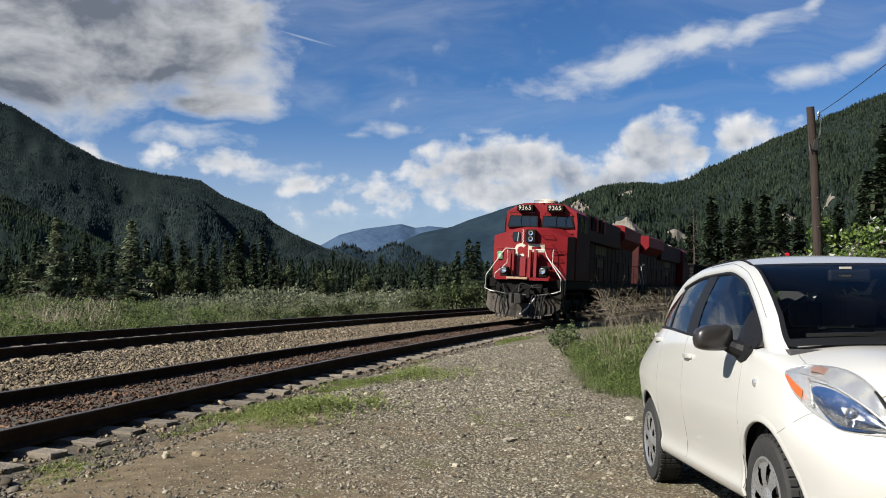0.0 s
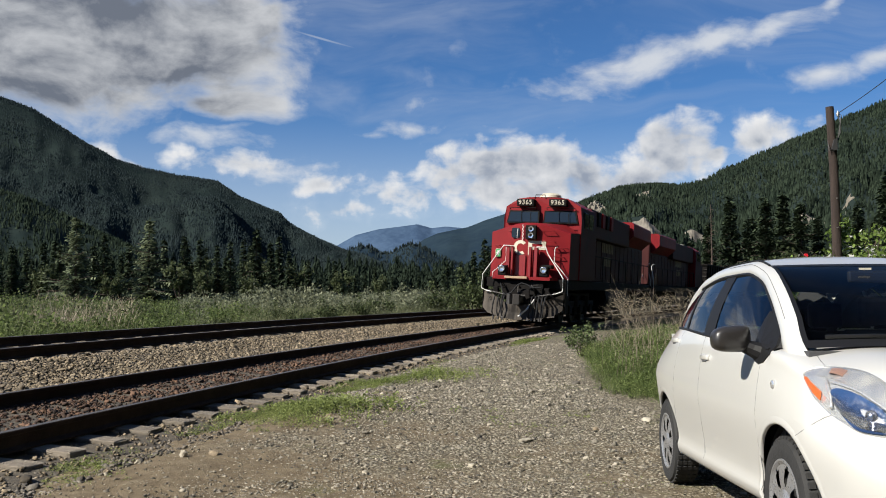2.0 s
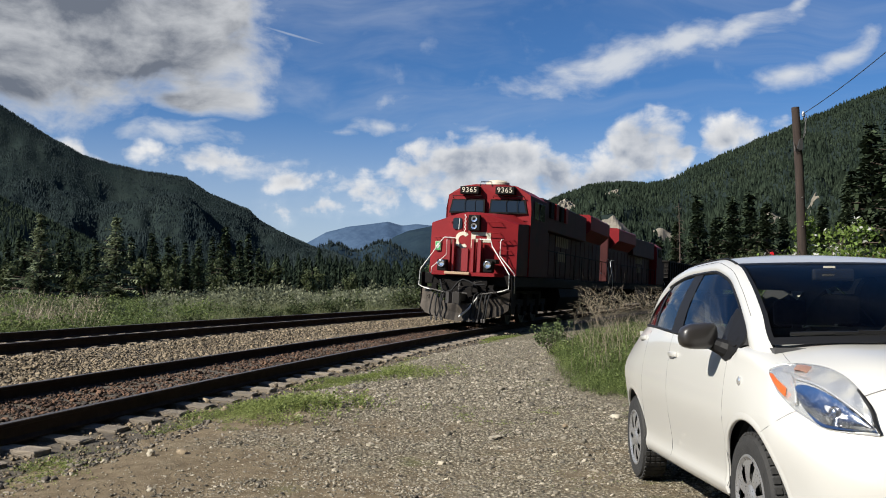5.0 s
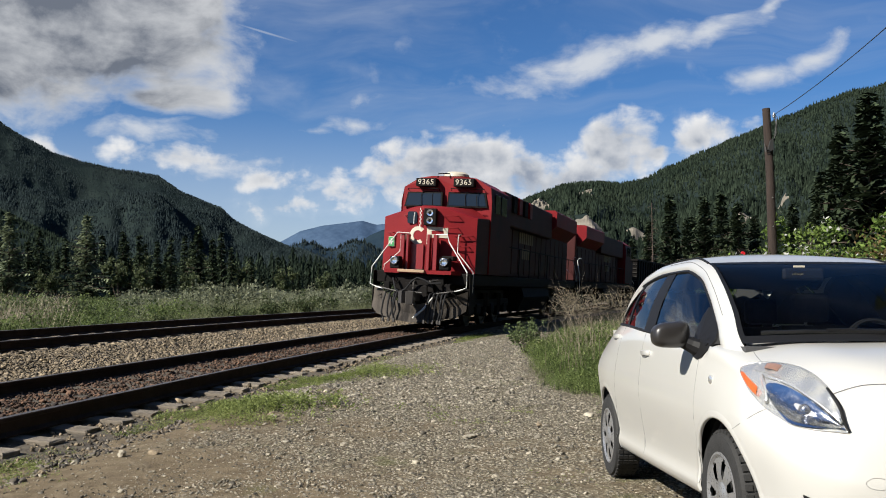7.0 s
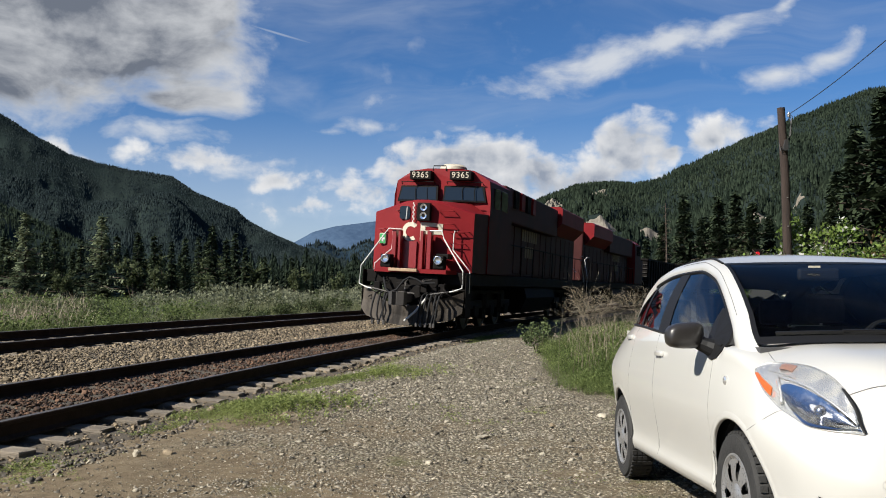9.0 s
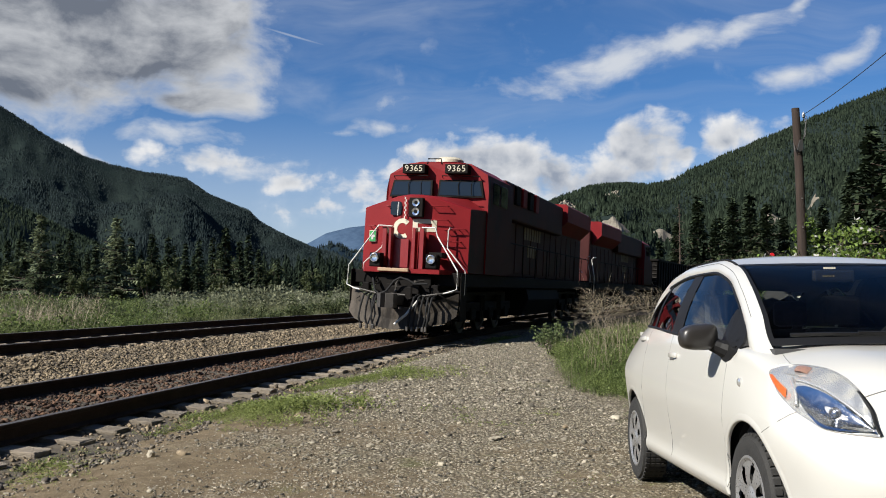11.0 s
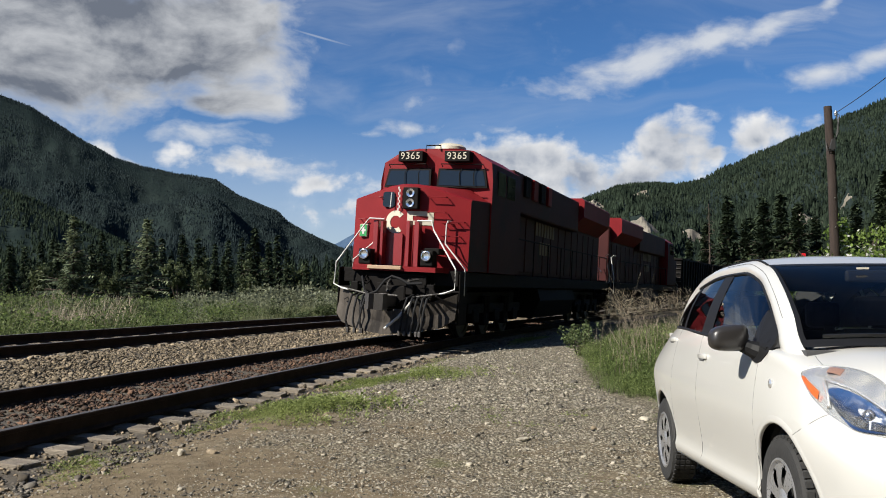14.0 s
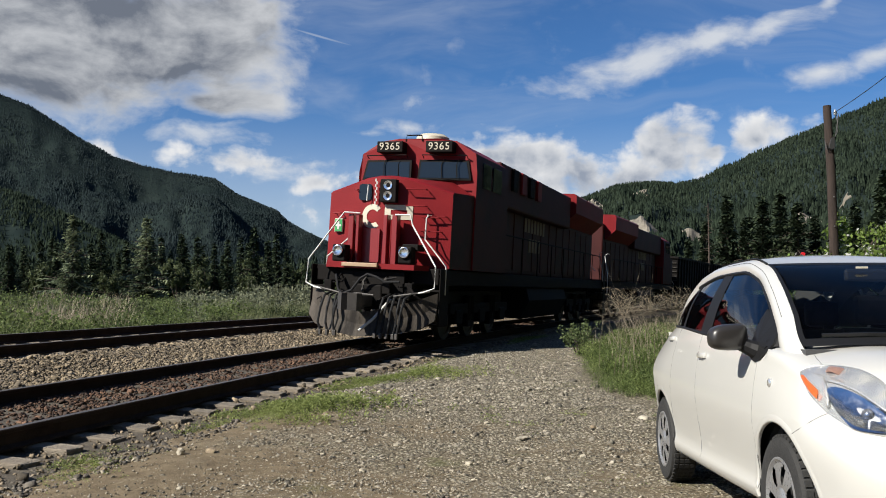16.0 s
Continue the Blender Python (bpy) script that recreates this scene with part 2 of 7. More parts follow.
def scatter(name, base_v, base_f, places, mat, parent=None):
    """Many copies of one small shape joined into one mesh. places: rows of x, y, z, sx, sy, sz, turn, tilt x, tilt y."""
    base_v = np.asarray(base_v, float)
    p = np.asarray(places, float)
    n, k = len(p), len(base_v)
    v = base_v[None] * p[:, None, 3:6]
    for axis, col in ((0, 7), (1, 8), (2, 6)):
        c, s = np.cos(p[:, col])[:, None], np.sin(p[:, col])[:, None]
        i, j = [(1, 2), (2, 0), (0, 1)][axis]
        a, b = v[:, :, i].copy(), v[:, :, j].copy()
        v[:, :, i], v[:, :, j] = a * c - b * s, a * s + b * c
    v += p[:, None, 0:3]
    size = len(base_f[0])
    f = (np.asarray(base_f)[None] + (np.arange(n) * k)[:, None, None]).reshape(-1, size)
    me = bpy.data.meshes.new(name)
    me.vertices.add(n * k)
    me.vertices.foreach_set("co", v.reshape(-1))
    me.loops.add(f.size)
    me.loops.foreach_set("vertex_index", f.reshape(-1).astype(np.int32))
    me.polygons.add(len(f))
    me.polygons.foreach_set("loop_start", np.arange(0, f.size, size, dtype=np.int32))
    me.polygons.foreach_set("loop_total", np.full(len(f), size, dtype=np.int32))
    me.update(calc_edges=True)
    me.materials.append(mat)
    ob = new(name, me)
    ob.parent = parent
    return ob


def box(bm, x0, x1, y0, y1, z0, z1, bevel=0.0):
    r = bmesh.ops.create_cube(bm, size=1.0)
    for v in r["verts"]:
        v.co = Vector((x0 + (v.co.x + 0.5) * (x1 - x0), y0 + (v.co.y + 0.5) * (y1 - y0), z0 + (v.co.z + 0.5) * (z1 - z0)))
    if bevel:
        edges = list({e for v in r["verts"] for e in v.link_edges})
        bmesh.ops.bevel(bm, geom=edges, offset=bevel, segments=2, affect="EDGES", profile=0.5)
    return bm


def tube(bm, path, radius, sides=8, radii=None):
    """A round bar along a path of points."""
    pts = [Vector(p) for p in path]
    rings = []
    for i, p in enumerate(pts):
        d = (pts[min(i + 1, len(pts) - 1)] - pts[max(i - 1, 0)]).normalized()
        side = d.cross(Vector((0, 0, 1)) if abs(d.z) < 0.95 else Vector((1, 0, 0))).normalized()
        up = side.cross(d)
        r = radii[i] if radii else radius
        rings.append([bm.verts.new(p + side * (r * math.cos(a)) + up * (r * math.sin(a)))
                      for a in (2 * math.pi * j / sides for j in range(sides))])
    for a, b in zip(rings, rings[1:]):
        for j in range(sides):
            bm.faces.new((a[j], a[(j + 1) % sides], b[(j + 1) % sides], b[j]))
    bm.faces.new(rings[0][::-1]), bm.faces.new(rings[-1])
    return bm


def prism(bm, outline, axis, a, b):
    """A flat outline pushed from a to b along an axis ('x', 'y' or 'z')."""
    put = {"x": lambda p, q, w: (w, p, q), "y": lambda p, q, w: (p, w, q), "z": lambda p, q, w: (p, q, w)}[axis]
    lo = [bm.verts.new(put(p, q, a)) for p, q in outline]
    hi = [bm.verts.new(put(p, q, b)) for p, q in outline]
    bm.faces.new(lo[::-1]), bm.faces.new(hi)
    n = len(lo)
    for i in range(n):
        bm.faces.new((lo[i], lo[(i + 1) % n], hi[(i + 1) % n], hi[i]))
    return bm


def lathe(bm, profile, axis="x", sides=24, centre=(0, 0, 0), caps=True):
    """Turn a profile of (distance along the axis, radius)."""
    rings = []
    c = Vector(centre)
    for d, r in profile:
        ring = []
        for j in range(sides):
            a = 2 * math.pi * j / sides
            p, q = r * math.cos(a), r * math.sin(a)
            ring.append(bm.verts.new(c + Vector({"x": (d, p, q), "y": (q, d, p), "z": (p, q, d)}[axis])))
        rings.append(ring)
    for a, b in zip(rings, rings[1:]):
        for j in range(sides):
            bm.faces.new((a[j], a[(j + 1) % sides], b[(j + 1) % sides], b[j]))
    if caps:
        bm.faces.new(rings[0][::-1]), bm.faces.new(rings[-1])
    return bm


rng = np.random.default_rng(5)

STONE_V = [(-.62, -.18, -.3), (.30, -.58, -.4), (.66, .22, -.25), (-.24, .56, -.4), (-.34, -.40, .34), (.30, -.22, .50), (.12, .26, .36), (-.40, .20, .12)]
STONE_F = [(0, 3, 2, 1), (4, 5, 6, 7), (0, 1, 5, 4), (1, 2, 6, 5), (2, 3, 7, 6), (3, 0, 4, 7)]

# ---- the line of the tracks ----
P0, TH, BEND = -5.73, 0.184, 0.00582      # offset, first heading, curvature of the near track's middle line
CANT = 0.075                              # the outer rail lies this much higher
RAIL_Z = 0.179                            # top of the inner rail
FAR_OFF, FAR_Z = -4.56, 0.466             # the second track


EASE, BEND2 = 26.0, 0.002                 # from here on the curve is gentler


def line(s, lat=0.0, z=0.0, off=0.0, base=None):
    """A point s metres along the track, lat metres to the right of its middle line, z above the plane of its rails."""
    near = min(s, EASE)
    a = TH + BEND * near
    cx = P0 * math.cos(TH) + (math.cos(TH) - math.cos(a)) / BEND
    cy = -P0 * math.sin(TH) + (math.sin(a) - math.sin(TH)) / BEND
    if s > EASE:
        b = a + BEND2 * (s - EASE)
        cx += (math.cos(a) - math.cos(b)) / BEND2
        cy += (math.sin(b) - math.sin(a)) / BEND2
        a = b
    roll = CANT / 1.506
    q = lat + z * roll + off
    return Vector((cx + q * math.cos(a), cy - q * math.sin(a), (RAIL_Z if base is None else base) + CANT / 2 - lat * roll + z))


def heading(s):
    return TH + BEND * min(s, EASE) + BEND2 * max(0.0, s - EASE)


def track_coords(x, y):
    """Distance along and offset right of the near track's middle line."""
    ox = P0 * math.cos(TH) + math.cos(TH) / BEND
    oy = -P0 * math.sin(TH) - math.sin(TH) / BEND
    dx, dy = x - ox, y - oy
    r = np.hypot(dx, dy)
    a = np.arctan2(dy, -dx)
    return (a - TH) / BEND, 1 / BEND - r


def smooth(v, a, b):
    t = np.clip((v - a) / (b - a), 0, 1)
    return t * t * (3 - 2 * t)


def wave(x, y, size, seed=0.0):
    return noise.noise((x / size + seed, y / size - seed, seed * 1.7))


def ground_z(x, y, fine=True):
    s, lat = track_coords(x, y)
    # the lot climbs a little towards the viewer
    z = 0.051 * np.clip(5.38 - y, -1.0, 0.75) * smooth(x, -2.5, 0.0) * (1 - smooth(y, 6.6, 10.0))
    if abs(s) < 400:
        z -= 0.085 * smooth(lat, 2.3, 1.5) + 0.10 * smooth(lat, 1.35, 0.7)   # shoulder of the near track
        z += 0.22 * smooth(lat, -1.9, -3.2)               # the second track stands higher
        z -= 0.17 * smooth(lat, -6.2, -8.5)
    # tussocky meadow beyond
    far = smooth(lat, -8.0, -14.0)
    z += far * (0.35 * wave(x, y, 14.0, 2.0) + 0.5 * smooth(y, 30.0, 60.0) * wave(x, y, 30.0, 5.0))
    z -= far * 1.0 * smooth(np.hypot(x, y), 70, 160)
    # rising ground on the other side
    if lat > 12:
        z += 2.0 * smooth(lat, 12, 40) * smooth(y, 20, 60)
    if fine:
        z += 0.012 * wave(x, y, 0.5, 1.0) + 0.02 * wave(x, y, 1.7, 3.0)
    return float(z)


def grid_axis(lo, hi, near, step, grow):
    out, v, d = [near], near, step
    while v < hi:
        v += d
        d *= grow if v > near + 26 else 1.0
        out.append(v)
    v, d = near, step
    while v > lo:
        v -= d
        d *= grow if v < near - 16 else 1.0
        out.insert(0, v)
    return out


def ground_material():
    """Trampled dirt and fine gravel on the lot, soil under the grass beyond."""
    m = bpy.data.materials.new("ground")
    m.use_nodes = True
    t = Tree(m.node_tree)
    bsdf = t.n["Principled BSDF"]
    co = t.add("ShaderNodeTexCoord").outputs["Object"]
    sep = t.add("ShaderNodeSeparateXYZ")
    t.l.new(co, sep.inputs[0])
    x, y, z = sep.outputs
    big = t.noise(co, 0.5, 5.0, 0.6)
    mid = t.noise(co, 5.0, 6.0, 0.65)
    fine = t.noise(co, 60.0, 5.0, 0.7)
    vor = t.add("ShaderNodeTexVoronoi", feature="F1")
    t.l.new(co, vor.inputs["Vector"])
    vor.inputs["Scale"].default_value = 33.0
    vcol = t.add("ShaderNodeSeparateColor")
    t.l.new(vor.outputs["Color"], vcol.inputs[0])
    pebble = t.mix(vcol.outputs[0], dull((0.098, 0.085, 0.061)), dull((0.66, 0.60, 0.45)))
    gap = t.span(vor.outputs["Distance"], 0.25, 0.6)
    gravel = t.mix(gap, pebble, dull((0.155, 0.129, 0.089)))
    dirt = t.mix(t.span(t.math("ADD", t.math("MULTIPLY", mid, 0.6), t.math("MULTIPLY", fine, 0.4)), 0.35, 0.65), dull((0.135, 0.100, 0.060)), dull((0.27, 0.212, 0.135)))
    # bare dirt near the viewer's left, gravel in the middle and further on
    d = t.math("ADD", t.math("MULTIPLY", x, 0.22), t.math("ADD", t.math("MULTIPLY", y, 0.10), t.math("MULTIPLY", t.math("SUBTRACT", big, 0.5), 3.2)))
    g = t.span(t.math("ADD", d, t.math("MULTIPLY", t.math("SUBTRACT", mid, 0.5), 1.2)), 0.2, 1.1)
    col = t.mix(g, dirt, gravel)
    # green tinge in patches
    moss = t.span(t.noise(co, 0.9, 6.0, 0.7, w=2.0), 0.56, 0.68)
    col = t.mix(t.math("MULTIPLY", moss, 0.65), col, dull((0.13, 0.14, 0.05)))
    far = t.span(y, 22.0, 40.0)
    col = t.mix(far, col, dull((0.10, 0.11, 0.045)))
    t.put(bsdf.inputs["Base Color"], col)
    bsdf.inputs["Roughness"].default_value = 0.95
    bsdf.inputs["Specular IOR Level"].default_value = 0.2
    bp = t.add("ShaderNodeBump")
    bp.inputs["Strength"].default_value = 0.8
    bp.inputs["Distance"].default_value = 0.035
    h = t.math("ADD", t.math("MULTIPLY", mid, 0.8), t.math("ADD", t.math("MULTIPLY", fine, 0.35), t.math("MULTIPLY", t.math("SUBTRACT", 1.0, vor.outputs["Distance"]), g)))
    t.put(bp.inputs["Height"], h)
    t.l.new(bp.outputs[0], bsdf.inputs["Normal"])
    return m


def build_ground():
    xs = grid_axis(-4600, 4600, -1.0, 0.4, 1.16)
    ys = grid_axis(-4600, 4900, 6.0, 0.4, 1.16)
    verts = [(x, y, ground_z(x, y)) for y in ys for x in xs]
    n = len(xs)
    faces = [(j * n + i, j * n + i + 1, (j + 1) * n + i + 1, (j + 1) * n + i) for j in range(len(ys) - 1) for i in range(n - 1)]
    g = mesh_object("ground", verts, faces, ground_material(), smooth=True)
    return tagged(g, "trampled dirt and gravel lot with rough grass beyond", "ground", kind="structure")


build_ground()

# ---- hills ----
# far forest: aerial haze put into the colour as a bluish cast
M_FOREST_HAZE = leaf_material("haze-tinted far forest", (0.016, 0.025, 0.029), (0.030, 0.041, 0.040), 0.35, 0.0, 0.006, 0.0)
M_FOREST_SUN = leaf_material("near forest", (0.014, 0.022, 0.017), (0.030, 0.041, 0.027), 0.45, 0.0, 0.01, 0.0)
# hill ground carries the same bluish cast as the far forest
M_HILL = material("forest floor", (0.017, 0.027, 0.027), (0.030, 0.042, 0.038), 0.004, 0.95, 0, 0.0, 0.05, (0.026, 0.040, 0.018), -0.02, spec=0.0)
# distant hills: the blue of hazy air is painted into the base colours
M_HAZEBLUE = material("haze-tinted distant range", (0.046, 0.080, 0.142), (0.088, 0.14, 0.225), 0.0035, 1.0, 0, 0.0, 0.03, (0.22, 0.29, 0.40), -0.03, spec=0.0)
M_HAZEBLUE2 = material("haze-tinted distant spur", (0.017, 0.031, 0.050), (0.029, 0.049, 0.066), 0.004, 1.0, 0, 0.0, 0.03, spec=0.0)
M_ROCK = material("pale scree", (0.20, 0.18, 0.145), (0.33, 0.295, 0.245), 0.05, 0.95, 0, 0.6, 0.4, (0.035, 0.045, 0.025), 0.02, spec=0.0)


def height_at(profile, x):
    xs, zs = zip(*profile)
    return float(np.interp(x, xs, zs))


def hill_surface(profile, ridge_y, foot_y, u, v, rough, seed):
    """u: place along the crest (x over y); v: 0 at the foot, 1 at the crest, 2 behind it."""
    y = foot_y + (ridge_y - foot_y) * v
    top = height_at(profile, u)
    shape = v ** 1.15 if v <= 1 else max(0.0, 1 - (v - 1) * 1.3)
    n = noise.fractal((u * 9 + seed, v * 1.6 + seed, seed), 0.8, 2.1, 4)
    z = top * ridge_y * shape * (y / ridge_y if v <= 1 else 1.0) ** 0.35 + rough * n * (v * (1 - v) * 4 if v <= 1 else 0)
    z = min(z, top * y * 0.985 * 1.0) if v < 0.97 else z
    return u * y, y, z


def hill(name, profile, ridge_y, foot_y, rough, mat, seed, label, columns=140, rows=26):
    us = np.linspace(profile[0][0], profile[-1][0], columns)
    vs = np.concatenate((np.linspace(0, 1, rows - 6), np.linspace(1.08, 1.6, 6)))
    verts = [hill_surface(profile, ridge_y, foot_y, u, v, rough, seed) for v in vs for u in us]
    verts = [(x, y, z - (6 if v == 0 else 0)) for (x, y, z), v in zip(verts, np.repeat(vs, columns))]
    faces = [(j * columns + i, j * columns + i + 1, (j + 1) * columns + i + 1, (j + 1) * columns + i) for j in range(rows - 1) for i in range(columns - 1)]
    ob = mesh_object(name, verts, faces, mat, smooth=True)
    return tagged(ob, label, "hill", kind="structure")


# a fir as seen from afar: two stacked cones
def fir_shape(sides=5):
    v, f = [], []
    for z0, z1, r in ((0.0, 0.62, 0.17), (0.38, 1.0, 0.115)):
        k = len(v)
        v += [(r * math.cos(2 * math.pi * i / sides), r * math.sin(2 * math.pi * i / sides), z0) for i in range(sides)] + [(0, 0, z1)]
        f += [(k + i, k + (i + 1) % sides, k + sides) for i in range(sides)]
    return v, f


FIR_V, FIR_F = fir_shape()


def forest(name, profile, ridge_y, foot_y, rough, seed, count, tall, mat, label, v_lo=0.05, bare=()):
    gen = np.random.default_rng(int(seed * 10) + 3)
    rows = []
    u0, u1 = profile[0][0], profile[-1][0]
    for i in range(count):
        crest = i < count * 0.12
        u = gen.uniform(u0, u1)
        v = gen.uniform(0.97, 1.0) if crest else v_lo + (1 - v_lo) * gen.random() ** 0.8
        if any((u - a) ** 2 / ra ** 2 + (v - b) ** 2 / rb ** 2 < 1 for a, b, ra, rb in bare):
            continue
        x, y, z = hill_surface(profile, ridge_y, foot_y, u, v, rough, seed)
        patch = 0.75 + 0.5 * noise.noise((u * 30, v * 9, seed))
        h = tall * gen.uniform(0.55, 1.15) * patch
        wide = gen.uniform(1.0, 1.7)
        rows.append((x, y, z - 0.1 * h, h * wide, h * wide, h, gen.uniform(0, 6.3), gen.normal(0, 0.03), gen.normal(0, 0.03)))
    ob = scatter(name, FIR_V, FIR_F, rows, mat)
    return tagged(ob, label, "forest", kind="stuff")


def crest(*pairs):
    """Crest lines given as (tangent right of ahead, tangent of height)."""
    return pairs


LEFT_RIDGE = crest((-0.670, 0.2544), (-0.587, 0.2493), (-0.503, 0.2249), (-0.471, 0.2121), (-0.439, 0.1915), (-0.407, 0.1710), (-0.375, 0.1537), (-0.343, 0.1440), (-0.311, 0.1370), (-0.279, 0.1312), (-0.259, 0.1280), (-0.234, 0.1100), (-0.208, 0.0997), (-0.189, 0.0920), (-0.176, 0.0792), (-0.150, 0.0657), (-0.118, 0.0516), (-0.086, 0.0394), (-0.041, 0.0234), (0.010, 0.0073))
LEFT_SPUR = crest((-0.670, 0.1453), (-0.567, 0.1357), (-0.503, 0.1171), (-0.465, 0.1055), (-0.420, 0.0824), (-0.375, 0.0606), (-0.330, 0.0426), (-0.272, 0.0202), (-0.234, 0.0105))
RIGHT_RIDGE = crest((0.094, 0.0490), (0.132, 0.0875), (0.150, 0.0991), (0.177, 0.1087), (0.196, 0.1164), (0.222, 0.1209), (0.241, 0.1241), (0.267, 0.1216), (0.299, 0.1306), (0.331, 0.1447), (0.350, 0.1543), (0.395, 0.1729), (0.427, 0.1858), (0.460, 0.1999), (0.503, 0.2172), (0.530, 0.2300), (0.575, 0.2416), (0.652, 0.2673), (0.780, 0.2929))
FAR_RANGE = crest((-0.166, 0.0298), (-0.124, 0.0542), (-0.101, 0.0670), (-0.076, 0.0734), (-0.050, 0.0766), (-0.031, 0.0792), (-0.015, 0.0747), (0.001, 0.0766), (0.021, 0.0747), (0.046, 0.0747), (0.091, 0.0683), (0.155, 0.0555))
BACK_RIDGE = crest((-0.076, 0.0266), (-0.044, 0.0458), (-0.024, 0.0619), (-0.008, 0.0689), (0.008, 0.0721), (0.027, 0.0760), (0.046, 0.0837), (0.072, 0.0920), (0.091, 0.0985), (0.110, 0.1030), (0.123, 0.1030), (0.155, 0.0965), (0.194, 0.0875), (0.284, 0.1196), (0.322, 0.1273), (0.367, 0.1196))
HUMPS = crest((-0.127, 0.0362), (-0.117, 0.0458), (-0.108, 0.0510), (-0.098, 0.0548), (-0.085, 0.0529), (-0.073, 0.0465), (-0.062, 0.0465), (-0.050, 0.0529), (-0.037, 0.0574), (-0.028, 0.0548), (-0.012, 0.0452), (0.014, 0.0349), (0.046, 0.0266))
# pale scree and crags of the right-hand hillside: place along the crest, slope at which it is seen, half sizes, seed
ROCKS = ((0.229, 0.073, 0.029, 0.060, 1.0), (0.283, 0.068, 0.025, 0.040, 2.0), (0.416, 0.081, 0.024, 0.030, 3.0), (0.455, 0.098, 0.012, 0.012, 4.0),
         (0.172, 0.100, 0.014, 0.045, 5.0), (0.225, 0.112, 0.010, 0.030, 6.0))


def v_for(profile, ridge_y, foot_y, rough, seed, u, tan):
    """How far up the hill a point lies that is seen at this slope."""
    best = min((abs(hill_surface(profile, ridge_y, foot_y, u, v, rough, seed)[2] / (foot_y + (ridge_y - foot_y) * v) - tan), v) for v in np.linspace(0.05, 0.99, 80))
    return best[1]


BARE = [(u, v_for(RIGHT_RIDGE, 1500, 330, 45, 6.4, u, tan), hu * .85, hv * .85) for u, tan, hu, hv, seed in ROCKS]


hill("hill_far_range", FAR_RANGE, 4700, 4100, 30, M_HAZEBLUE, 1.3, "haze-coloured blue mountain range far up the valley")
hill("hill_back_ridge", BACK_RIDGE, 4200, 3300, 60, M_HAZEBLUE2, 2.1, "haze-coloured forested ridge up the valley")
hill("hill_humps", HUMPS, 3000, 2500, 10, M_HAZEBLUE2, 3.3, "dark wooded knolls in the valley")
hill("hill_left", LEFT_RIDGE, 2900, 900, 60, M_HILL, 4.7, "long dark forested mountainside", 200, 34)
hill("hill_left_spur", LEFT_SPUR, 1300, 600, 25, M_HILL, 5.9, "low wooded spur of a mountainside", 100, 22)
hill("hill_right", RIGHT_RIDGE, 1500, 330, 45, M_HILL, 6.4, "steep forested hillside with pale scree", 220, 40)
forest("forest_left", LEFT_RIDGE, 2900, 900, 60, 4.7, 46000, 11, M_FOREST_HAZE, "dense dark conifer forest on a mountainside")
forest("forest_spur", LEFT_SPUR, 1300, 600, 25, 5.9, 7000, 10, M_FOREST_SUN, "dense conifer forest on a low spur")
forest("forest_right", RIGHT_RIDGE, 1500, 330, 45, 6.4, 27000, 12.5, M_FOREST_SUN, "dense conifer forest on a steep hillside", 0.05, BARE)
forest("forest_humps", HUMPS, 3000, 2500, 10, 3.3, 1500, 18, M_FOREST_HAZE, "dark conifers on low knolls")

# ---- tracks ----
M_RAIL = material("rail steel", (0.036, 0.025, 0.020), (0.072, 0.050, 0.038), 4.0, 0.9, 0.0, 0.2, 60, spec=0.1)
M_RAILTOP = material("rail head", (0.16, 0.14, 0.125), (0.24, 0.22, 0.20), 3.0, 0.5, 0.7, 0.05, 60)
M_TIE = material("old tie wood", (0.19, 0.155, 0.12), (0.36, 0.31, 0.245), 2.0, 0.9, 0, 0.8, 14, (0.11, 0.085, 0.07), 0.02, per_object=0.25, stretch=(1, 9, 9))
M_BALLAST = material("pale ballast", (0.105, 0.080, 0.052), (0.315, 0.25, 0.165), 8.0, 0.9, 0, 0.3, 40, island=0.75)
M_RUSTBALLAST = material("rust-stained ballast", (0.055, 0.029, 0.017), (0.145, 0.080, 0.048), 8.0, 0.9, 0, 0.3, 40, island=0.8)
M_GREYSTONE = material("grey gravel", (0.165, 0.145, 0.108), (0.38, 0.34, 0.265), 8.0, 0.9, 0, 0.3, 40, island=0.8)
M_DARKSTONE = material("dark gravel", (0.06, 0.05, 0.042), (0.24, 0.21, 0.17), 8.0, 0.9, 0, 0.3, 40, island=0.8)
M_BED = material("stone bed", (0.07, 0.056, 0.042), (0.15, 0.125, 0.09), 6.0, 0.95, 0, 0.8, 30)

RAIL_OUT = [(-.07, -.17), (.07, -.17), (.07, -.155), (.012, -.135), (.012, -.045), (.036, -.036), (.036, -.006), (.028, 0), (-.028, 0),
            (-.036, -.006), (-.036, -.036), (-.012, -.045), (-.012, -.135), (-.07, -.155)]


def rail(lat, off, base, s0, s1, name, parent):
    verts, faces = [], []
    n, steps = len(RAIL_OUT), int((s1 - s0) / 0.8)
    for i in range(steps + 1):
        s = s0 + (s1 - s0) * i / steps
        verts += [line(s, lat + q, h, off, base) for q, h in RAIL_OUT]
    for i in range(steps):
        faces += [(i * n + j, i * n + (j + 1) % n, (i + 1) * n + (j + 1) % n, (i + 1) * n + j) for j in range(n)]
    ob = mesh_object(name, verts, faces, M_RAIL, parent)
    ob.data.materials.append(M_RAILTOP)
    for p in ob.data.polygons:
        if p.index % n == 7:
            p.material_index = 1
    return ob


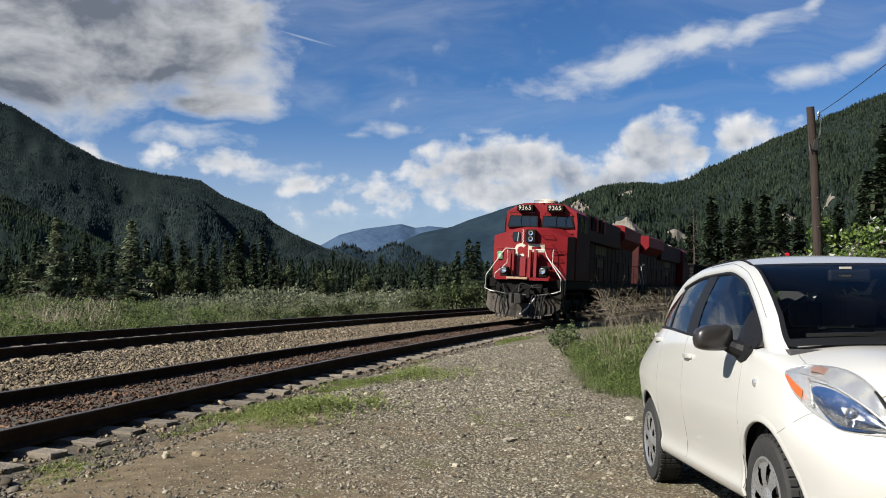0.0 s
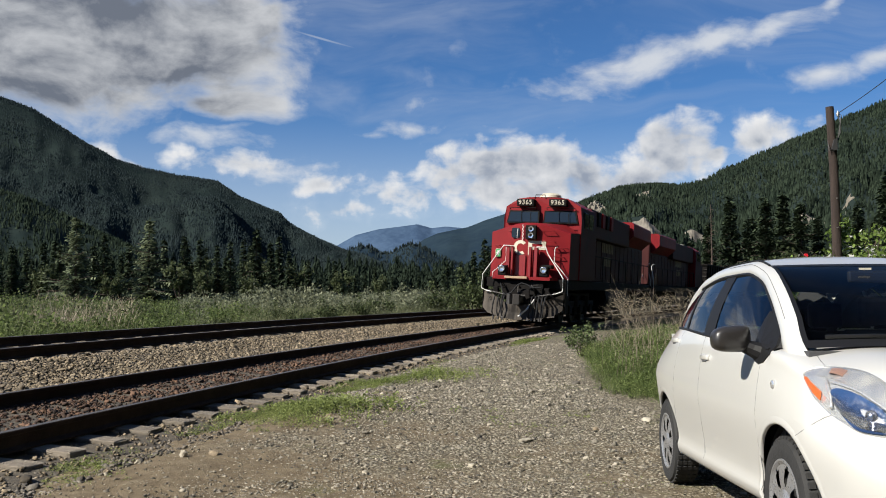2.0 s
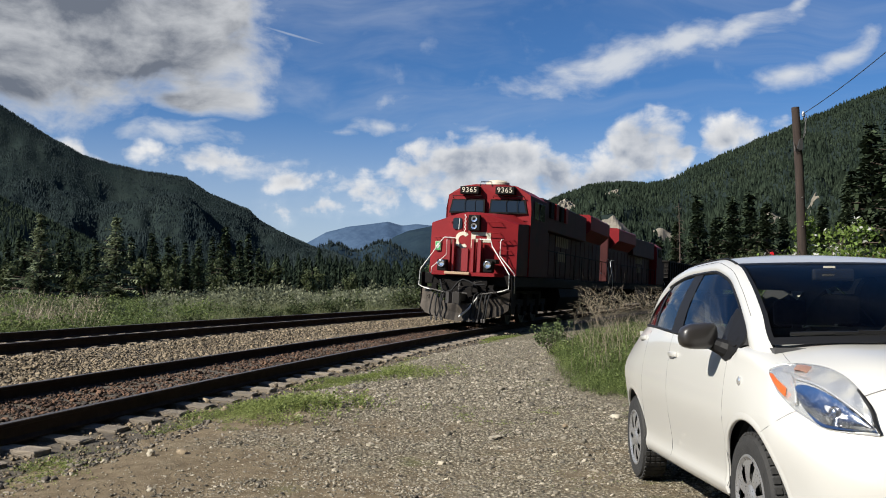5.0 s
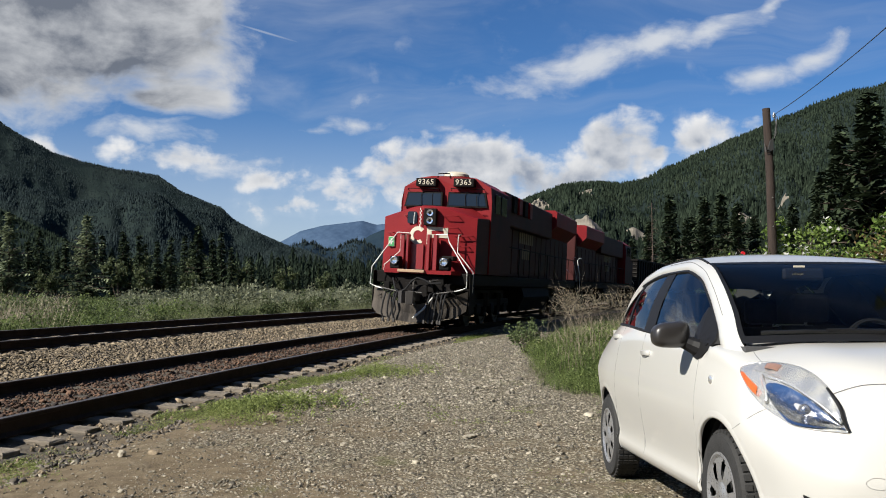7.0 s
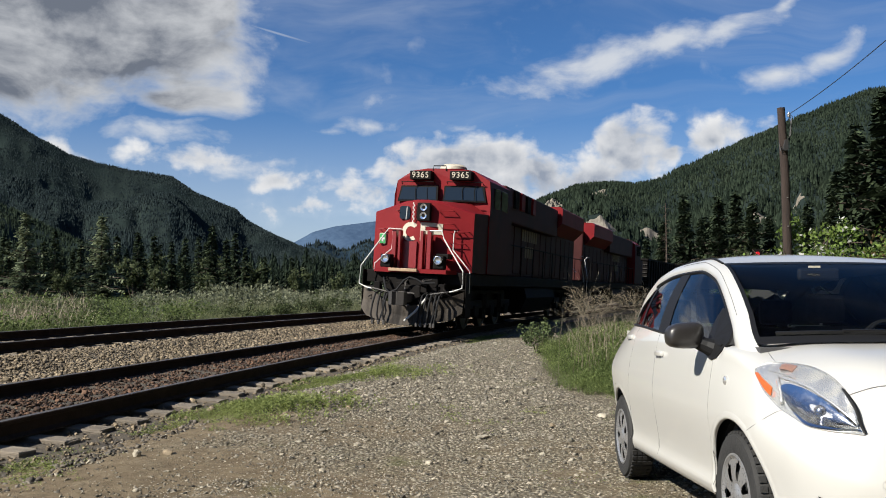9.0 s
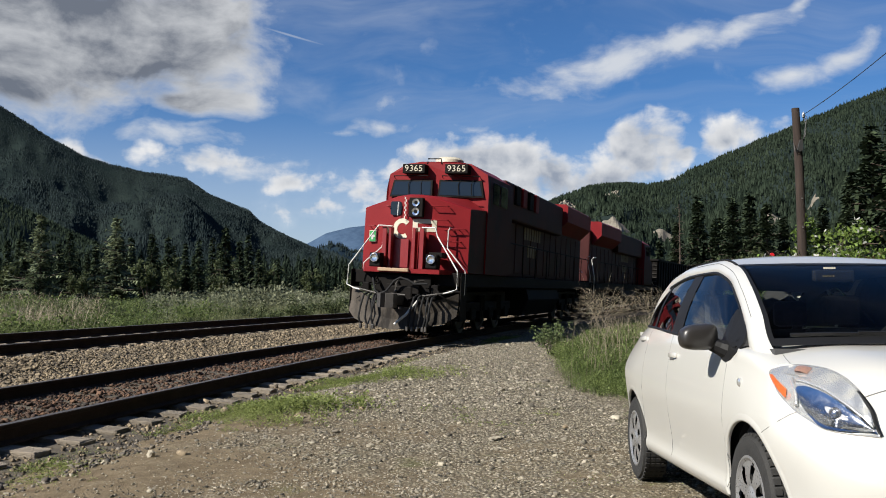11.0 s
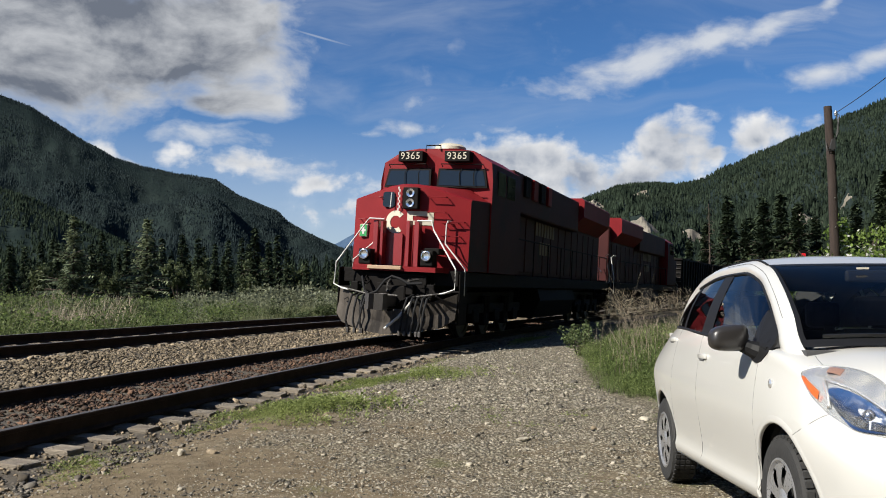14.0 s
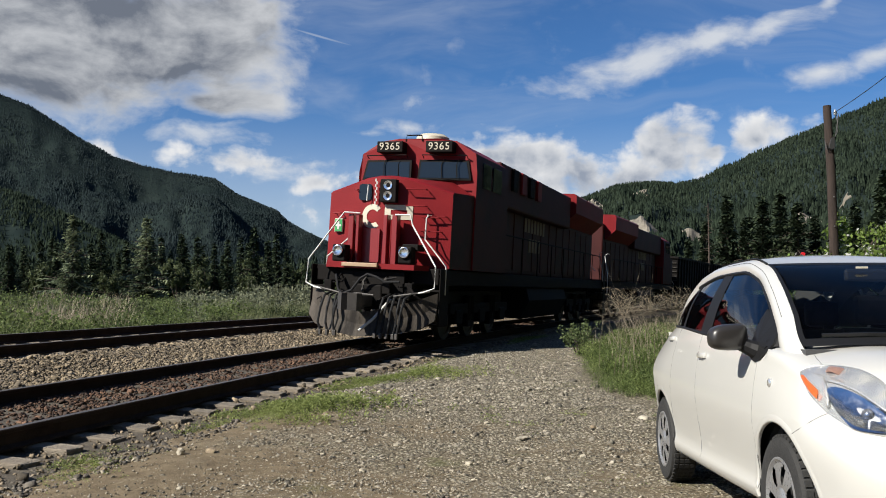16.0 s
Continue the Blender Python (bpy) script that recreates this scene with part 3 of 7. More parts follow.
def tie_mesh(seed):
    bm = bmesh.new()
    gen = random.Random(seed)
    box(bm, -1.23, 1.23, -0.115, 0.115, -0.17, 0.0, 0.012)
    for v in bm.verts:
        v.co += Vector((gen.uniform(-.02, .02) if abs(v.co.x) > 1 else 0, gen.uniform(-.008, .008), gen.uniform(-.008, .004)))
    me = bpy.data.meshes.new("tie")
    bm.to_mesh(me)
    bm.free()
    me.materials.append(M_TIE)
    return me


def track(name, label, off, base, s0, s1, tie_to):
    root = tagged(new(name), label, "railway track", kind="structure")
    for lat in (-0.753, 0.753):
        rail(lat, off, base, s0, s1, "rail", root)
    meshes = [tie_mesh(k) for k in range(6)]
    roll = math.degrees(CANT / 1.506)
    gen = random.Random(4)
    s = -9.263
    while s < tie_to:
        ob = new("tie", meshes[gen.randrange(6)])
        ob.parent = root
        p = line(s, gen.uniform(-.05, .05), -0.178, off, base)
        ob.matrix_local = pose(*p, 0, roll + gen.uniform(-.3, .3), -math.degrees(heading(s)) + gen.uniform(-1, 1)) @ pose(0, 0, 0, 0, 0, gen.choice((0, 180)))
        s += 0.597
    return root


track("track_near", "near railway track of dark rails on old wooden ties", 0.0, None, -14, 150, 75)
track("track_far", "second railway track with dark rails in pale ballast", FAR_OFF, FAR_Z, -14, 150, 50)


def ballast_bed():
    """The body of the stone bed under both tracks."""
    prof = [(2.1, -0.30), (1.45, -0.075), (1.0, -0.050), (0.80, -0.05), (0.70, -0.005), (-0.7, 0.10), (-1.3, 0.13), (-2.0, 0.15), (-2.9, 0.27), (-3.3, 0.27), (-3.9, 0.24), (-5.3, 0.30), (-6.0, 0.30), (-7.4, 0.02)]
    verts, faces, n = [], [], len(prof)
    steps = 200
    for i in range(steps + 1):
        s = -14 + 164 * i / steps
        for lat, z in prof:
            p = line(s, lat, 0, 0.0)
            verts.append((p.x, p.y, z + 0.015 * wave(p.x, p.y, 0.6, 3)))
    for i in range(steps):
        faces += [(i * n + j, i * n + j + 1, (i + 1) * n + j + 1, (i + 1) * n + j) for j in range(n - 1)]
    ob = mesh_object("ballast_bed", verts, faces, M_BED, smooth=True)
    return tagged(ob, "crushed stone bed under the railway tracks", "ballast", kind="structure"), prof


bed, BED_PROFILE = ballast_bed()


def bed_z(lat):
    ps = sorted(BED_PROFILE)
    return float(np.interp(lat, [p[0] for p in ps], [p[1] for p in ps]))


def stones(name, label, mat, count, s_range, lat_range, size, seed, bias=1.6, keep=None, z_of=None, flat=0.7):
    gen = np.random.default_rng(seed)
    rows = []
    for i in range(count):
        s = s_range[0] + (s_range[1] - s_range[0]) * gen.random() ** bias
        lat = gen.uniform(*lat_range)
        if keep and not keep(s, lat):
            continue
        p = line(s, lat)
        k = size * gen.lognormal(0, 0.40)
        z = (z_of(p.x, p.y) if z_of else bed_z(lat)) + k * gen.uniform(0.0, 0.3)
        rows.append((p.x, p.y, z, k * gen.uniform(.8, 1.4), k * gen.uniform(.7, 1.2), k * gen.uniform(.5, 1.0) * flat / 0.7,
                     gen.uniform(0, 6.3), gen.normal(0, .35), gen.normal(0, .35)))
    ob = scatter(name, STONE_V, STONE_F, rows, mat)
    return tagged(ob, label, "ballast", kind="stuff")


def off_ties(s, lat):
    return abs(((s + 9.86 - 0.597) / 0.597 + 0.5) % 1.0 - 0.5) * 0.597 > 0.10 or abs(lat) > 1.3


stones("ballast_stones", "pale crushed stone between two railway tracks", M_BALLAST, 98000, (2.5, 42), (-3.70, -0.83), 0.030, 11, flat=.5)
stones("ballast_stones", "rust-brown crushed stone between the rails", M_RUSTBALLAST, 30000, (2.5, 36), (-0.70, 0.70), 0.029, 12, flat=.55, keep=lambda s, l: off_ties(s, l) or rng.random() < 0.3)
stones("ballast_stones", "grey crushed stone beside tie ends", M_BALLAST, 4200, (2.5, 30), (0.83, 1.6), 0.026, 13, keep=off_ties)
stones("ballast_stones", "dark crushed stone spilt beside tie ends", M_DARKSTONE, 3000, (1.5, 9), (1.30, 1.95), 0.024, 15, bias=1.3, keep=lambda s, l: rng.random() < 1.25 - .45 * (l - 1.2) - .055 * s, z_of=ground_z)
stones("ballast_stones", "pale crushed stone around a far railway track", M_BALLAST, 6000, (4, 45), (-6.9, -3.9), 0.045, 14)

# ---- the train ----
M_RED = material("weathered red enamel", (0.200, 0.010, 0.014), (0.275, 0.016, 0.020), 1.2, 0.5, 0, 0.04, 50, (0.13, 0.008, 0.009), 0.0, spec=0.15)
# the same red with shade put into the colour, for hood and flanks
M_SHADERED = material("shade-darkened red enamel", (0.052, 0.016, 0.016), (0.080, 0.023, 0.022), 0.8, 0.6, 0, 0.04, 40, (0.034, 0.019, 0.018), 0.08, spec=0.12)
M_REDDOOR = material("red enamel of a door", (0.24, 0.013, 0.016), (0.29, 0.018, 0.021), 1.2, 0.4, 0, 0.04, 50, coat=0.15)
M_BLACK = material("sooty black steel", (0.008, 0.007, 0.007), (0.016, 0.014, 0.013), 2.5, 0.7, 0.0, 0.2, 30, (0.026, 0.020, 0.015), -0.05, spec=0.08)
M_PLOW = material("dusty grey steel", (0.045, 0.041, 0.038), (0.10, 0.09, 0.083), 3.0, 0.6, 0.2, 0.15, 40, (0.05, 0.04, 0.035), 0.02)
M_PLOWDUST = material("dust-streaked plow steel", (0.050, 0.043, 0.036), (0.115, 0.098, 0.082), 2.2, 0.75, 0.0, 0.2, 30, (0.018, 0.015, 0.013), 0.10, spec=0.15, stretch=(2.5, 1, .6))
M_GLASS_DARK = plain("dark cab glass", (0.012, 0.018, 0.026), 0.05, 0.0, 0.0, 0.45)
M_WHITEBAR = material("white painted bar", (0.68, 0.67, 0.64), (0.8, 0.79, 0.76), 6, 0.4, 0, 0.05, 60)
M_CREAM = material("cream paint", (0.62, 0.57, 0.45), (0.72, 0.66, 0.53), 5, 0.5, 0, 0.05, 60)
M_TAN = material("tan painted step edge", (0.40, 0.25, 0.15), (0.55, 0.38, 0.24), 5, 0.6, 0, 0.1, 50)
M_LAMP = plain("lamp reflector", (0.75, 0.77, 0.8), 0.12, 0.9)
M_GREEN = plain("green sign enamel", (0.03, 0.25, 0.07), 0.4)
M_HOSE = plain("black rubber hose", (0.012, 0.012, 0.013), 0.75, spec=0.2)
M_GOLD = material("dull gold lettering bars", (0.19, 0.12, 0.045), (0.25, 0.17, 0.07), 4, 0.6, 0, 0.02, 60)
M_STEEL = material("worn wheel steel", (0.06, 0.05, 0.045), (0.14, 0.12, 0.10), 4, 0.5, 0.7, 0.1, 40)
AXLES, TRAIN = [], []


def quad_slab(bm, corners, depth):
    """A thin plate from four corners, thickened along -y."""
    a = [bm.verts.new(c) for c in corners]
    b = [bm.verts.new((c[0], c[1] + depth, c[2])) for c in corners]
    bm.faces.new(a), bm.faces.new(b[::-1])
    for i in range(4):
        j = (i + 1) % 4
        bm.faces.new((a[i], b[i], b[j], a[j]))


def round_rect(w, h, r, n=4):
    pts = []
    for cx, cz, a0 in ((w / 2 - r, h / 2 - r, 0), (-w / 2 + r, h / 2 - r, 90), (-w / 2 + r, -h / 2 + r, 180), (w / 2 - r, -h / 2 + r, 270)):
        pts += [(cx + r * math.cos(radians(a0 + 90 * i / n)), cz + r * math.sin(radians(a0 + 90 * i / n))) for i in range(n + 1)]
    return pts


def writing(name, text, size, mat, parent, m, depth=0.004, spacing=1.0):
    cu = bpy.data.curves.new(name, "FONT")
    cu.body, cu.size, cu.extrude, cu.align_x, cu.align_y, cu.space_character = text, size, depth, "CENTER", "CENTER", spacing
    ob = bpy.data.objects.new(name, cu)
    me = bpy.data.meshes.new_from_object(ob)
    bpy.data.objects.remove(ob)
    me.materials.append(mat)
    out = new(name, me)
    out.parent, out.matrix_local = parent, m
    return out


def nose_y(lat):
    """The prow: the nose stands back towards its corners."""
    return 0.62 + max(0.0, abs(lat) - 0.15) * 0.20


def shaded_flanks(ob):
    """Paints shade onto the flanks of the nose and the cab, in the hood's darker red."""
    ob.data.materials.append(M_SHADERED)
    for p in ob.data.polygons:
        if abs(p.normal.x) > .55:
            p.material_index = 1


def build_truck(parent, y0, y_list, sense):
    bm = bmesh.new()
    for sx in (-1, 1):
        x = sx * 1.10
        box(bm, x - .06, x + .06, y_list[0] - .6, y_list[-1] + .6, .62, .86, .02)
        for y in y_list:
            box(bm, x - .10, x + .10, y - .26, y + .26, .38, .72, .04)
        for a, b in zip(y_list, y_list[1:]):
            m = (a + b) / 2
            box(bm, x - .08, x + .08, m - .22, m + .22, .30, .62, .03)
            for k in (-.12, .12):
                tube(bm, [(x + sx * .02, m + k, .45), (x + sx * .02, m + k, 1.05)], .09, 8)
    box(bm, -1.0, 1.0, y_list[0] - .5, y_list[-1] + .5, .7, 1.15, .03)
    truck = part("truck", bm, M_BLACK, parent, "black three-axle truck frame with springs")
    for y in y_list:
        bm = bmesh.new()
        for sx in (-1, 1):
            lathe(bm, [(sx * .69, .20), (sx * .69, .55), (sx * .72, .56), (sx * .725, .535), (sx * .83, .525), (sx * .83, .42), (sx * .80, .40), (sx * .80, .22), (sx * .86, .20), (sx * .86, .02)], "x", 28)
        tube(bm, [(-.7, 0, 0), (.7, 0, 0)], .1, 12)
        axle = part("wheelset", bm, M_STEEL, truck, "pair of worn steel wheels on an axle", smooth=True, angle=30)
        AXLES.append((axle, (0, y, 0.53), 0.53, sense))
    return truck


def build_locomotive(sense):
    root = tagged(new("locomotive"), "red freight locomotive with a wide cab and black underframe", "locomotive")
    # underframe, fuel tank, deck
    bm = bmesh.new()
    box(bm, -1.42, 1.42, .35, 21.6, 1.28, 1.62, .02)
    box(bm, -.55, .55, .3, 21.8, .95, 1.3, .02)
    part("underframe", bm, M_BLACK, root)
    bm = bmesh.new()
    prism(bm, [(-1.35, 1.25), (-1.45, .9), (-1.2, .35), (1.2, .35), (1.45, .9), (1.35, 1.25)], "y", 8.2, 13.6)
    part("fuel_tank", bm, M_BLACK, root, "black fuel tank between the trucks", smooth=True, angle=25)
    build_truck(root, 2.5, (2.55, 4.40, 6.25), sense)
    build_truck(root, 15.7, (15.75, 17.60, 19.45), sense)
    # nose: prow plan, roof falling to both sides and rising to the windows
    bm = bmesh.new()
    lats = (-1.46, -.95, -.5, -.15, .15, .5, .95, 1.46)
    top = lambda l: 3.62 - max(0, abs(l) - .35) * .30
    lo = [bm.verts.new((l, nose_y(l), 1.64)) for l in lats]
    hi = [bm.verts.new((l, nose_y(l) + .05, top(l) - .04)) for l in lats]
    hi2 = [bm.verts.new((l, nose_y(l) + .12, top(l))) for l in lats]
    bk = [bm.verts.new((l, 2.6, max(3.72 - max(0, abs(l) - .9) * .62, top(l)))) for l in lats]
    bl = [bm.verts.new((l, 2.6, 1.64)) for l in lats]
    for r, q in ((lo, hi), (hi, hi2), (hi2, bk), (bk, bl), (bl, lo)):
        for i in range(len(lats) - 1):
            bm.faces.new((r[i], r[i + 1], q[i + 1], q[i]))
    for i in (0, -1):
        bm.faces.new((lo[i], hi[i], hi2[i], bk[i], bl[i]))
    nose = part("nose", bm, M_RED, root, smooth=True, angle=18)
    # cab
    bm = bmesh.new()
    sect = [(-1.50, 1.64), (1.50, 1.64), (1.50, 3.9), (1.44, 4.36), (.95, 4.66), (.5, 4.72), (-.5, 4.72), (-.95, 4.66), (-1.44, 4.36), (-1.50, 3.9)]
    rings = []
    for y, lean in ((2.28, 1.0), (5.2, 0.0)):
        rings.append([bm.verts.new((x, y + lean * (max(0, z - 3.6) * .12 + abs(x) * .08), z)) for x, z in sect])
    n = len(sect)
    for i in range(n):
        bm.faces.new((rings[0][i], rings[0][(i + 1) % n], rings[1][(i + 1) % n], rings[1][i]))
    bm.faces.new(rings[0][::-1]), bm.faces.new(rings[1])
    cab = part("cab", bm, M_RED, root)
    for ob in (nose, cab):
        shaded_flanks(ob)
    wy = lambda x, z: 2.28 + max(0, z - 3.6) * .12 + abs(x) * .08
    for x0, x1 in ((-1.38, -.08), (.08, 1.38)):
        def pane(inset, out):
            i = inset
            cs = [(x0 + i, 3.72 + i), (x1 - i, 3.72 + i), (x1 - i - .02, 4.20 - i), (x0 + i + .02, 4.20 - i)]
            if abs(x0) > 1:
                cs[3] = (x0 + i + .09, 4.20 - i)
            else:
                cs[2] = (x1 - i - .09, 4.20 - i)
            return [(x, wy(x, z) - out, z) for x, z in cs]
        bm = bmesh.new()
        quad_slab(bm, pane(0, .03), .05)
        win = part("cab_window", bm, M_BLACK, cab, "black-framed cab windshield")
        bm = bmesh.new()
        quad_slab(bm, pane(.05, .038), .02)
        part("pane", bm, M_GLASS_DARK, win, "dark reflecting windshield glass")
        bm = bmesh.new()
        mid = (x0 + x1) / 2
        for dx in (-.05, .32):
            tube(bm, [(mid + dx, wy(mid, 3.75) - .07, 3.78), (mid + dx - .03, wy(mid, 4.1) - .07, 4.08), (mid + dx + .03, wy(mid, 4.2) - .05, 4.22)], .011, 5)
        tube(bm, [(x0 + .15, wy(mid, 3.7) - .15, 3.70), (mid, wy(mid, 3.7) - .18, 3.74), (x1 - .2, wy(mid, 3.7) - .15, 3.70)], .016, 5)
        part("wiper", bm, M_BLACK, win)
        bm = bmesh.new()
        tube(bm, [(x0 + .12, wy(x0, 4.3) - .03, 4.24), (x0 + .12, wy(x0, 4.3) - .14, 4.30), (x1 - .12, wy(x1, 4.3) - .14, 4.30), (x1 - .12, wy(x1, 4.3) - .03, 4.24)], .014, 6)
        part("grab_rail", bm, M_BLACK, cab)
    for x in (-.62, .62):
        bm = bmesh.new()
        box(bm, x - .33, x + .33, 2.18, 2.6, 4.36, 4.62, .015)
        nb = part("number_board", bm, M_BLACK, cab, "black number board with white digits")
        writing("number", "9365", .245, M_CREAM, nb, pose(x, 2.172, 4.49, 90, 0, 0), spacing=1.12)
    for sx in (-1, 1):
        for y0, y1 in ((2.9, 3.55), (3.75, 4.5)):
            bm = bmesh.new()
            box(bm, sx * 1.505 - .012, sx * 1.505 + .012, y0, y1, 3.6, 4.2, .004)
            part("side_window", bm, M_GLASS_DARK, cab)
    bm = bmesh.new()
    lathe(bm, [(4.68, .42), (4.84, .40), (4.91, .3), (4.94, .05)], "z", 20, (.12, 3.1, 0))
    part("roof_dome", bm, M_CREAM, cab, "cream antenna dome on the cab roof", smooth=True, angle=40)
    bm = bmesh.new()
    tube(bm, [(-.32, 2.45, 4.66), (-.30, 2.45, 4.80), (.08, 2.45, 4.80), (.10, 2.45, 4.66)], .018, 6)
    part("roof_rail", bm, M_BLACK, cab)
    # hood and doors with shade in their red, radiator with flared wings in plain red
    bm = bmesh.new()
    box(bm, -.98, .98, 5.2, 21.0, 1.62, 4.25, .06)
    hood = part("hood", bm, M_SHADERED, root, "red engine hood painted darker for shade")
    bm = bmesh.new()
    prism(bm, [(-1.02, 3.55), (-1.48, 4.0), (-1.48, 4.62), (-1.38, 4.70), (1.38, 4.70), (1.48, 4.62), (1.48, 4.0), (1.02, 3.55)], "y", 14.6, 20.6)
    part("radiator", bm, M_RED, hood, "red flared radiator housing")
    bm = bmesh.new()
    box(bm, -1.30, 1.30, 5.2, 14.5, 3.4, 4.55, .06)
    part("brake_housing", bm, M_SHADERED, hood, "shade-darkened red roof housing with vents")
    for k in range(4):
        bm = bmesh.new()
        y = 6.2 + k * .95
        box(bm, 1.27, 1.38, y, y + .5, 3.90, 4.50, .02)
        part("vent", bm, M_RED if k % 2 else M_BLACK, hood)
    bm = bmesh.new()
    box(bm, -.7, .7, 10.2, 14.2, 4.2, 4.45, .05)
    lathe(bm, [(4.4, .3), (4.62, .28), (4.62, .1)], "z", 14, (0, 11.5, 0))
    part("exhaust_housing", bm, M_BLACK, hood)
    for k in range(13):
        y = 5.5 + k * 1.16
        for sx in (-1, 1):
            if 1.0 < y < 20.3:
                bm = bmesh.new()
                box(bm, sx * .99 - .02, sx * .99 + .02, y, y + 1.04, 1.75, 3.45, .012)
                part("hood_door", bm, M_SHADERED, hood)
    for y, w, z in ((9.0, .30, 2.95), (9.4, .30, 2.95), (9.8, .3, 2.95), (10.2, .3, 2.95), (10.6, .3, 2.95), (11.0, .3, 2.95), (11.4, .3, 2.95), (9.6, .3, 2.35), (10.0, .3, 2.35), (10.4, .3, 2.35), (10.8, .3, 2.35)):
        for sx in (-1, 1):
            bm = bmesh.new()
            box(bm, sx * 1.018 - .006, sx * 1.018 + .006, y, y + w * .8, z, z + .42)
            part("lettering_bar", bm, M_GOLD, hood)
    # walkway rails
    for sx in (-1, 1):
        bm = bmesh.new()
        tube(bm, [(sx * 1.40, 5.3, 2.65), (sx * 1.40, 20.9, 2.65)], .02, 6)
        for k in range(9):
            y = 5.4 + k * 1.92
            tube(bm, [(sx * 1.40, y, 1.6), (sx * 1.40, y, 2.65)], .018, 6)
        part("walkway_rail", bm, M_BLACK, root)
    # end platforms: anticlimber, steps, rails, plow, coupler, hoses; the rear end mirrors the front in plainer form
    for end in (0, 1):
        f = (lambda p: p) if end == 0 else (lambda p: (-p[0], 22.0 - p[1], p[2]))

        def place(bm):
            if end:
                for v in bm.verts:
                    v.co = Vector((-v.co.x, 22.0 - v.co.y, v.co.z))
            return bm
        bm = bmesh.new()
        prism(bm, [(-1.2, .35), (-1.0, -.02), (1.0, -.02), (1.2, .35)], "z", 1.57, 1.68)
        part("anticlimber", place(bm), M_RED if end == 0 else M_BLACK, root)
        if end == 0:
            bm = bmesh.new()
            box(bm, -.62, .20, -.10, 0.0, 1.60, 1.685, .012)
            part("step_edge", bm, M_TAN, root, "tan painted edge of the front step")
        bm = bmesh.new()
        v = []
        for x, y, z0, z1 in ((-1.45, .25, .55, 1.12), (-1.2, .05, .36, 1.10), (-.55, -.28, .22, .78), (0, -.42, .17, .66), (.55, -.28, .22, .78), (1.2, .05, .36, 1.0), (1.45, .25, .55, 1.12)):
            v.append([bm.verts.new((x, y - .12, z0)), bm.verts.new((x, y, (z0 + z1) / 2)), bm.verts.new((x, y + .02, z1)),
                      bm.verts.new((x, y + .10, z1)), bm.verts.new((x, y - .04, z0))])
        for a, b in zip(v, v[1:]):
            for i in range(5):
                bm.faces.new((a[i], b[i], b[(i + 1) % 5], a[(i + 1) % 5]))
        bm.faces.new(v[0]), bm.faces.new(v[-1][::-1])
        part("plow", place(bm), M_PLOWDUST, root, "dusty grey steel snow plow")
        bm = bmesh.new()
        box(bm, -.75, .75, .12, .4, .85, 1.52, .02)
        box(bm, -.32, .32, -.05, .2, .72, 1.25, .04)
        part("end_plate", place(bm), M_BLACK, root)
        bm = bmesh.new()
        box(bm, -.12, .12, -.75, .1, .78, 1.02, .03)
        prism(bm, [(-.20, -.75), (-.24, -.95), (-.10, -1.08), (-.02, -.98), (.05, -1.12), (.22, -1.05), (.20, -.75)], "z", .72, 1.06)
        part("coupler", place(bm), M_PLOW, root, "steel knuckle coupler")
        for sx in (-1, 1):
            bm = bmesh.new()
            for k in range(4):
                z = .42 + k * .36
                box(bm, sx * 1.28 - .2, sx * 1.28 + .2, .28 + k * .03, .62 + k * .03, z, z + .04, .008)
            box(bm, sx * 1.49 - .012, sx * 1.49 + .012, .25, .8, .42, 1.62, .01)
            part("step", place(bm), M_BLACK, root, "black corner steps")
            # hoses beside the coupler
            for k in range(4 if sx < 0 else 5):
                bm = bmesh.new()
                x = sx * (.50 + .115 * k)
                d = random.Random(k * 3 + sx).uniform(-.05, .05)
                tube(bm, [(x, .0, 1.05), (x + d * .5, -.32, .98), (x + d, -.46, .72), (x + d * 1.6, -.52, .42), (x + d * 1.2 - sx * .05, -.50, .24)], .026, 7)
                part("hose", place(bm), M_HOSE, root)
                bm = bmesh.new()
                box(bm, x + d * 1.2 - sx * .05 - .03, x + d * 1.2 - sx * .05 + .03, -.55, -.47, .16, .27, .01)
                part("hose_end", place(bm), M_PLOW, root)
        bm = bmesh.new()
        tube(bm, [(-1.35, .05, 1.16), (-.95, -.12, 1.10), (-.5, -.16, 1.02), (-.15, -.2, 1.04), (.2, -.2, 1.02)], .022, 7)
        tube(bm, [(.55, -.16, 1.0), (1.0, -.12, 1.08), (1.35, .05, 1.14)], .022, 7)
        part("uncoupling_bar", place(bm), M_PLOW, root, "grey uncoupling lever")
        bm = bmesh.new()
        tube(bm, [(-.75, -.05, 1.42), (-.62, -.18, 1.10), (-.5, -.22, 1.02), (-.3, -.22, 1.10), (-.1, -.22, 1.36), (.05, -.2, 1.45), (.25, -.2, 1.40), (.45, -.2, 1.30), (.75, -.15, 1.32)], .028, 8)
        part("jumper_cable", place(bm), M_HOSE, root)
        bm = bmesh.new()
        tube(bm, [(.55, -.1, .95), (.35, -.5, .55), (.1, -.62, .30)], .03, 7)
        part("air_hose", place(bm), M_WHITEBAR if end == 0 else M_HOSE, root, "pale air hose hanging at the coupler")
        # brake pipes and brackets under the platform
        pg = random.Random(31)
        for k in range(13):
            bm = bmesh.new()
            x, z = pg.uniform(-1.15, 1.15), pg.uniform(.85, 1.4)
            dx, dz = pg.uniform(-.3, .3), pg.uniform(-.35, .1)
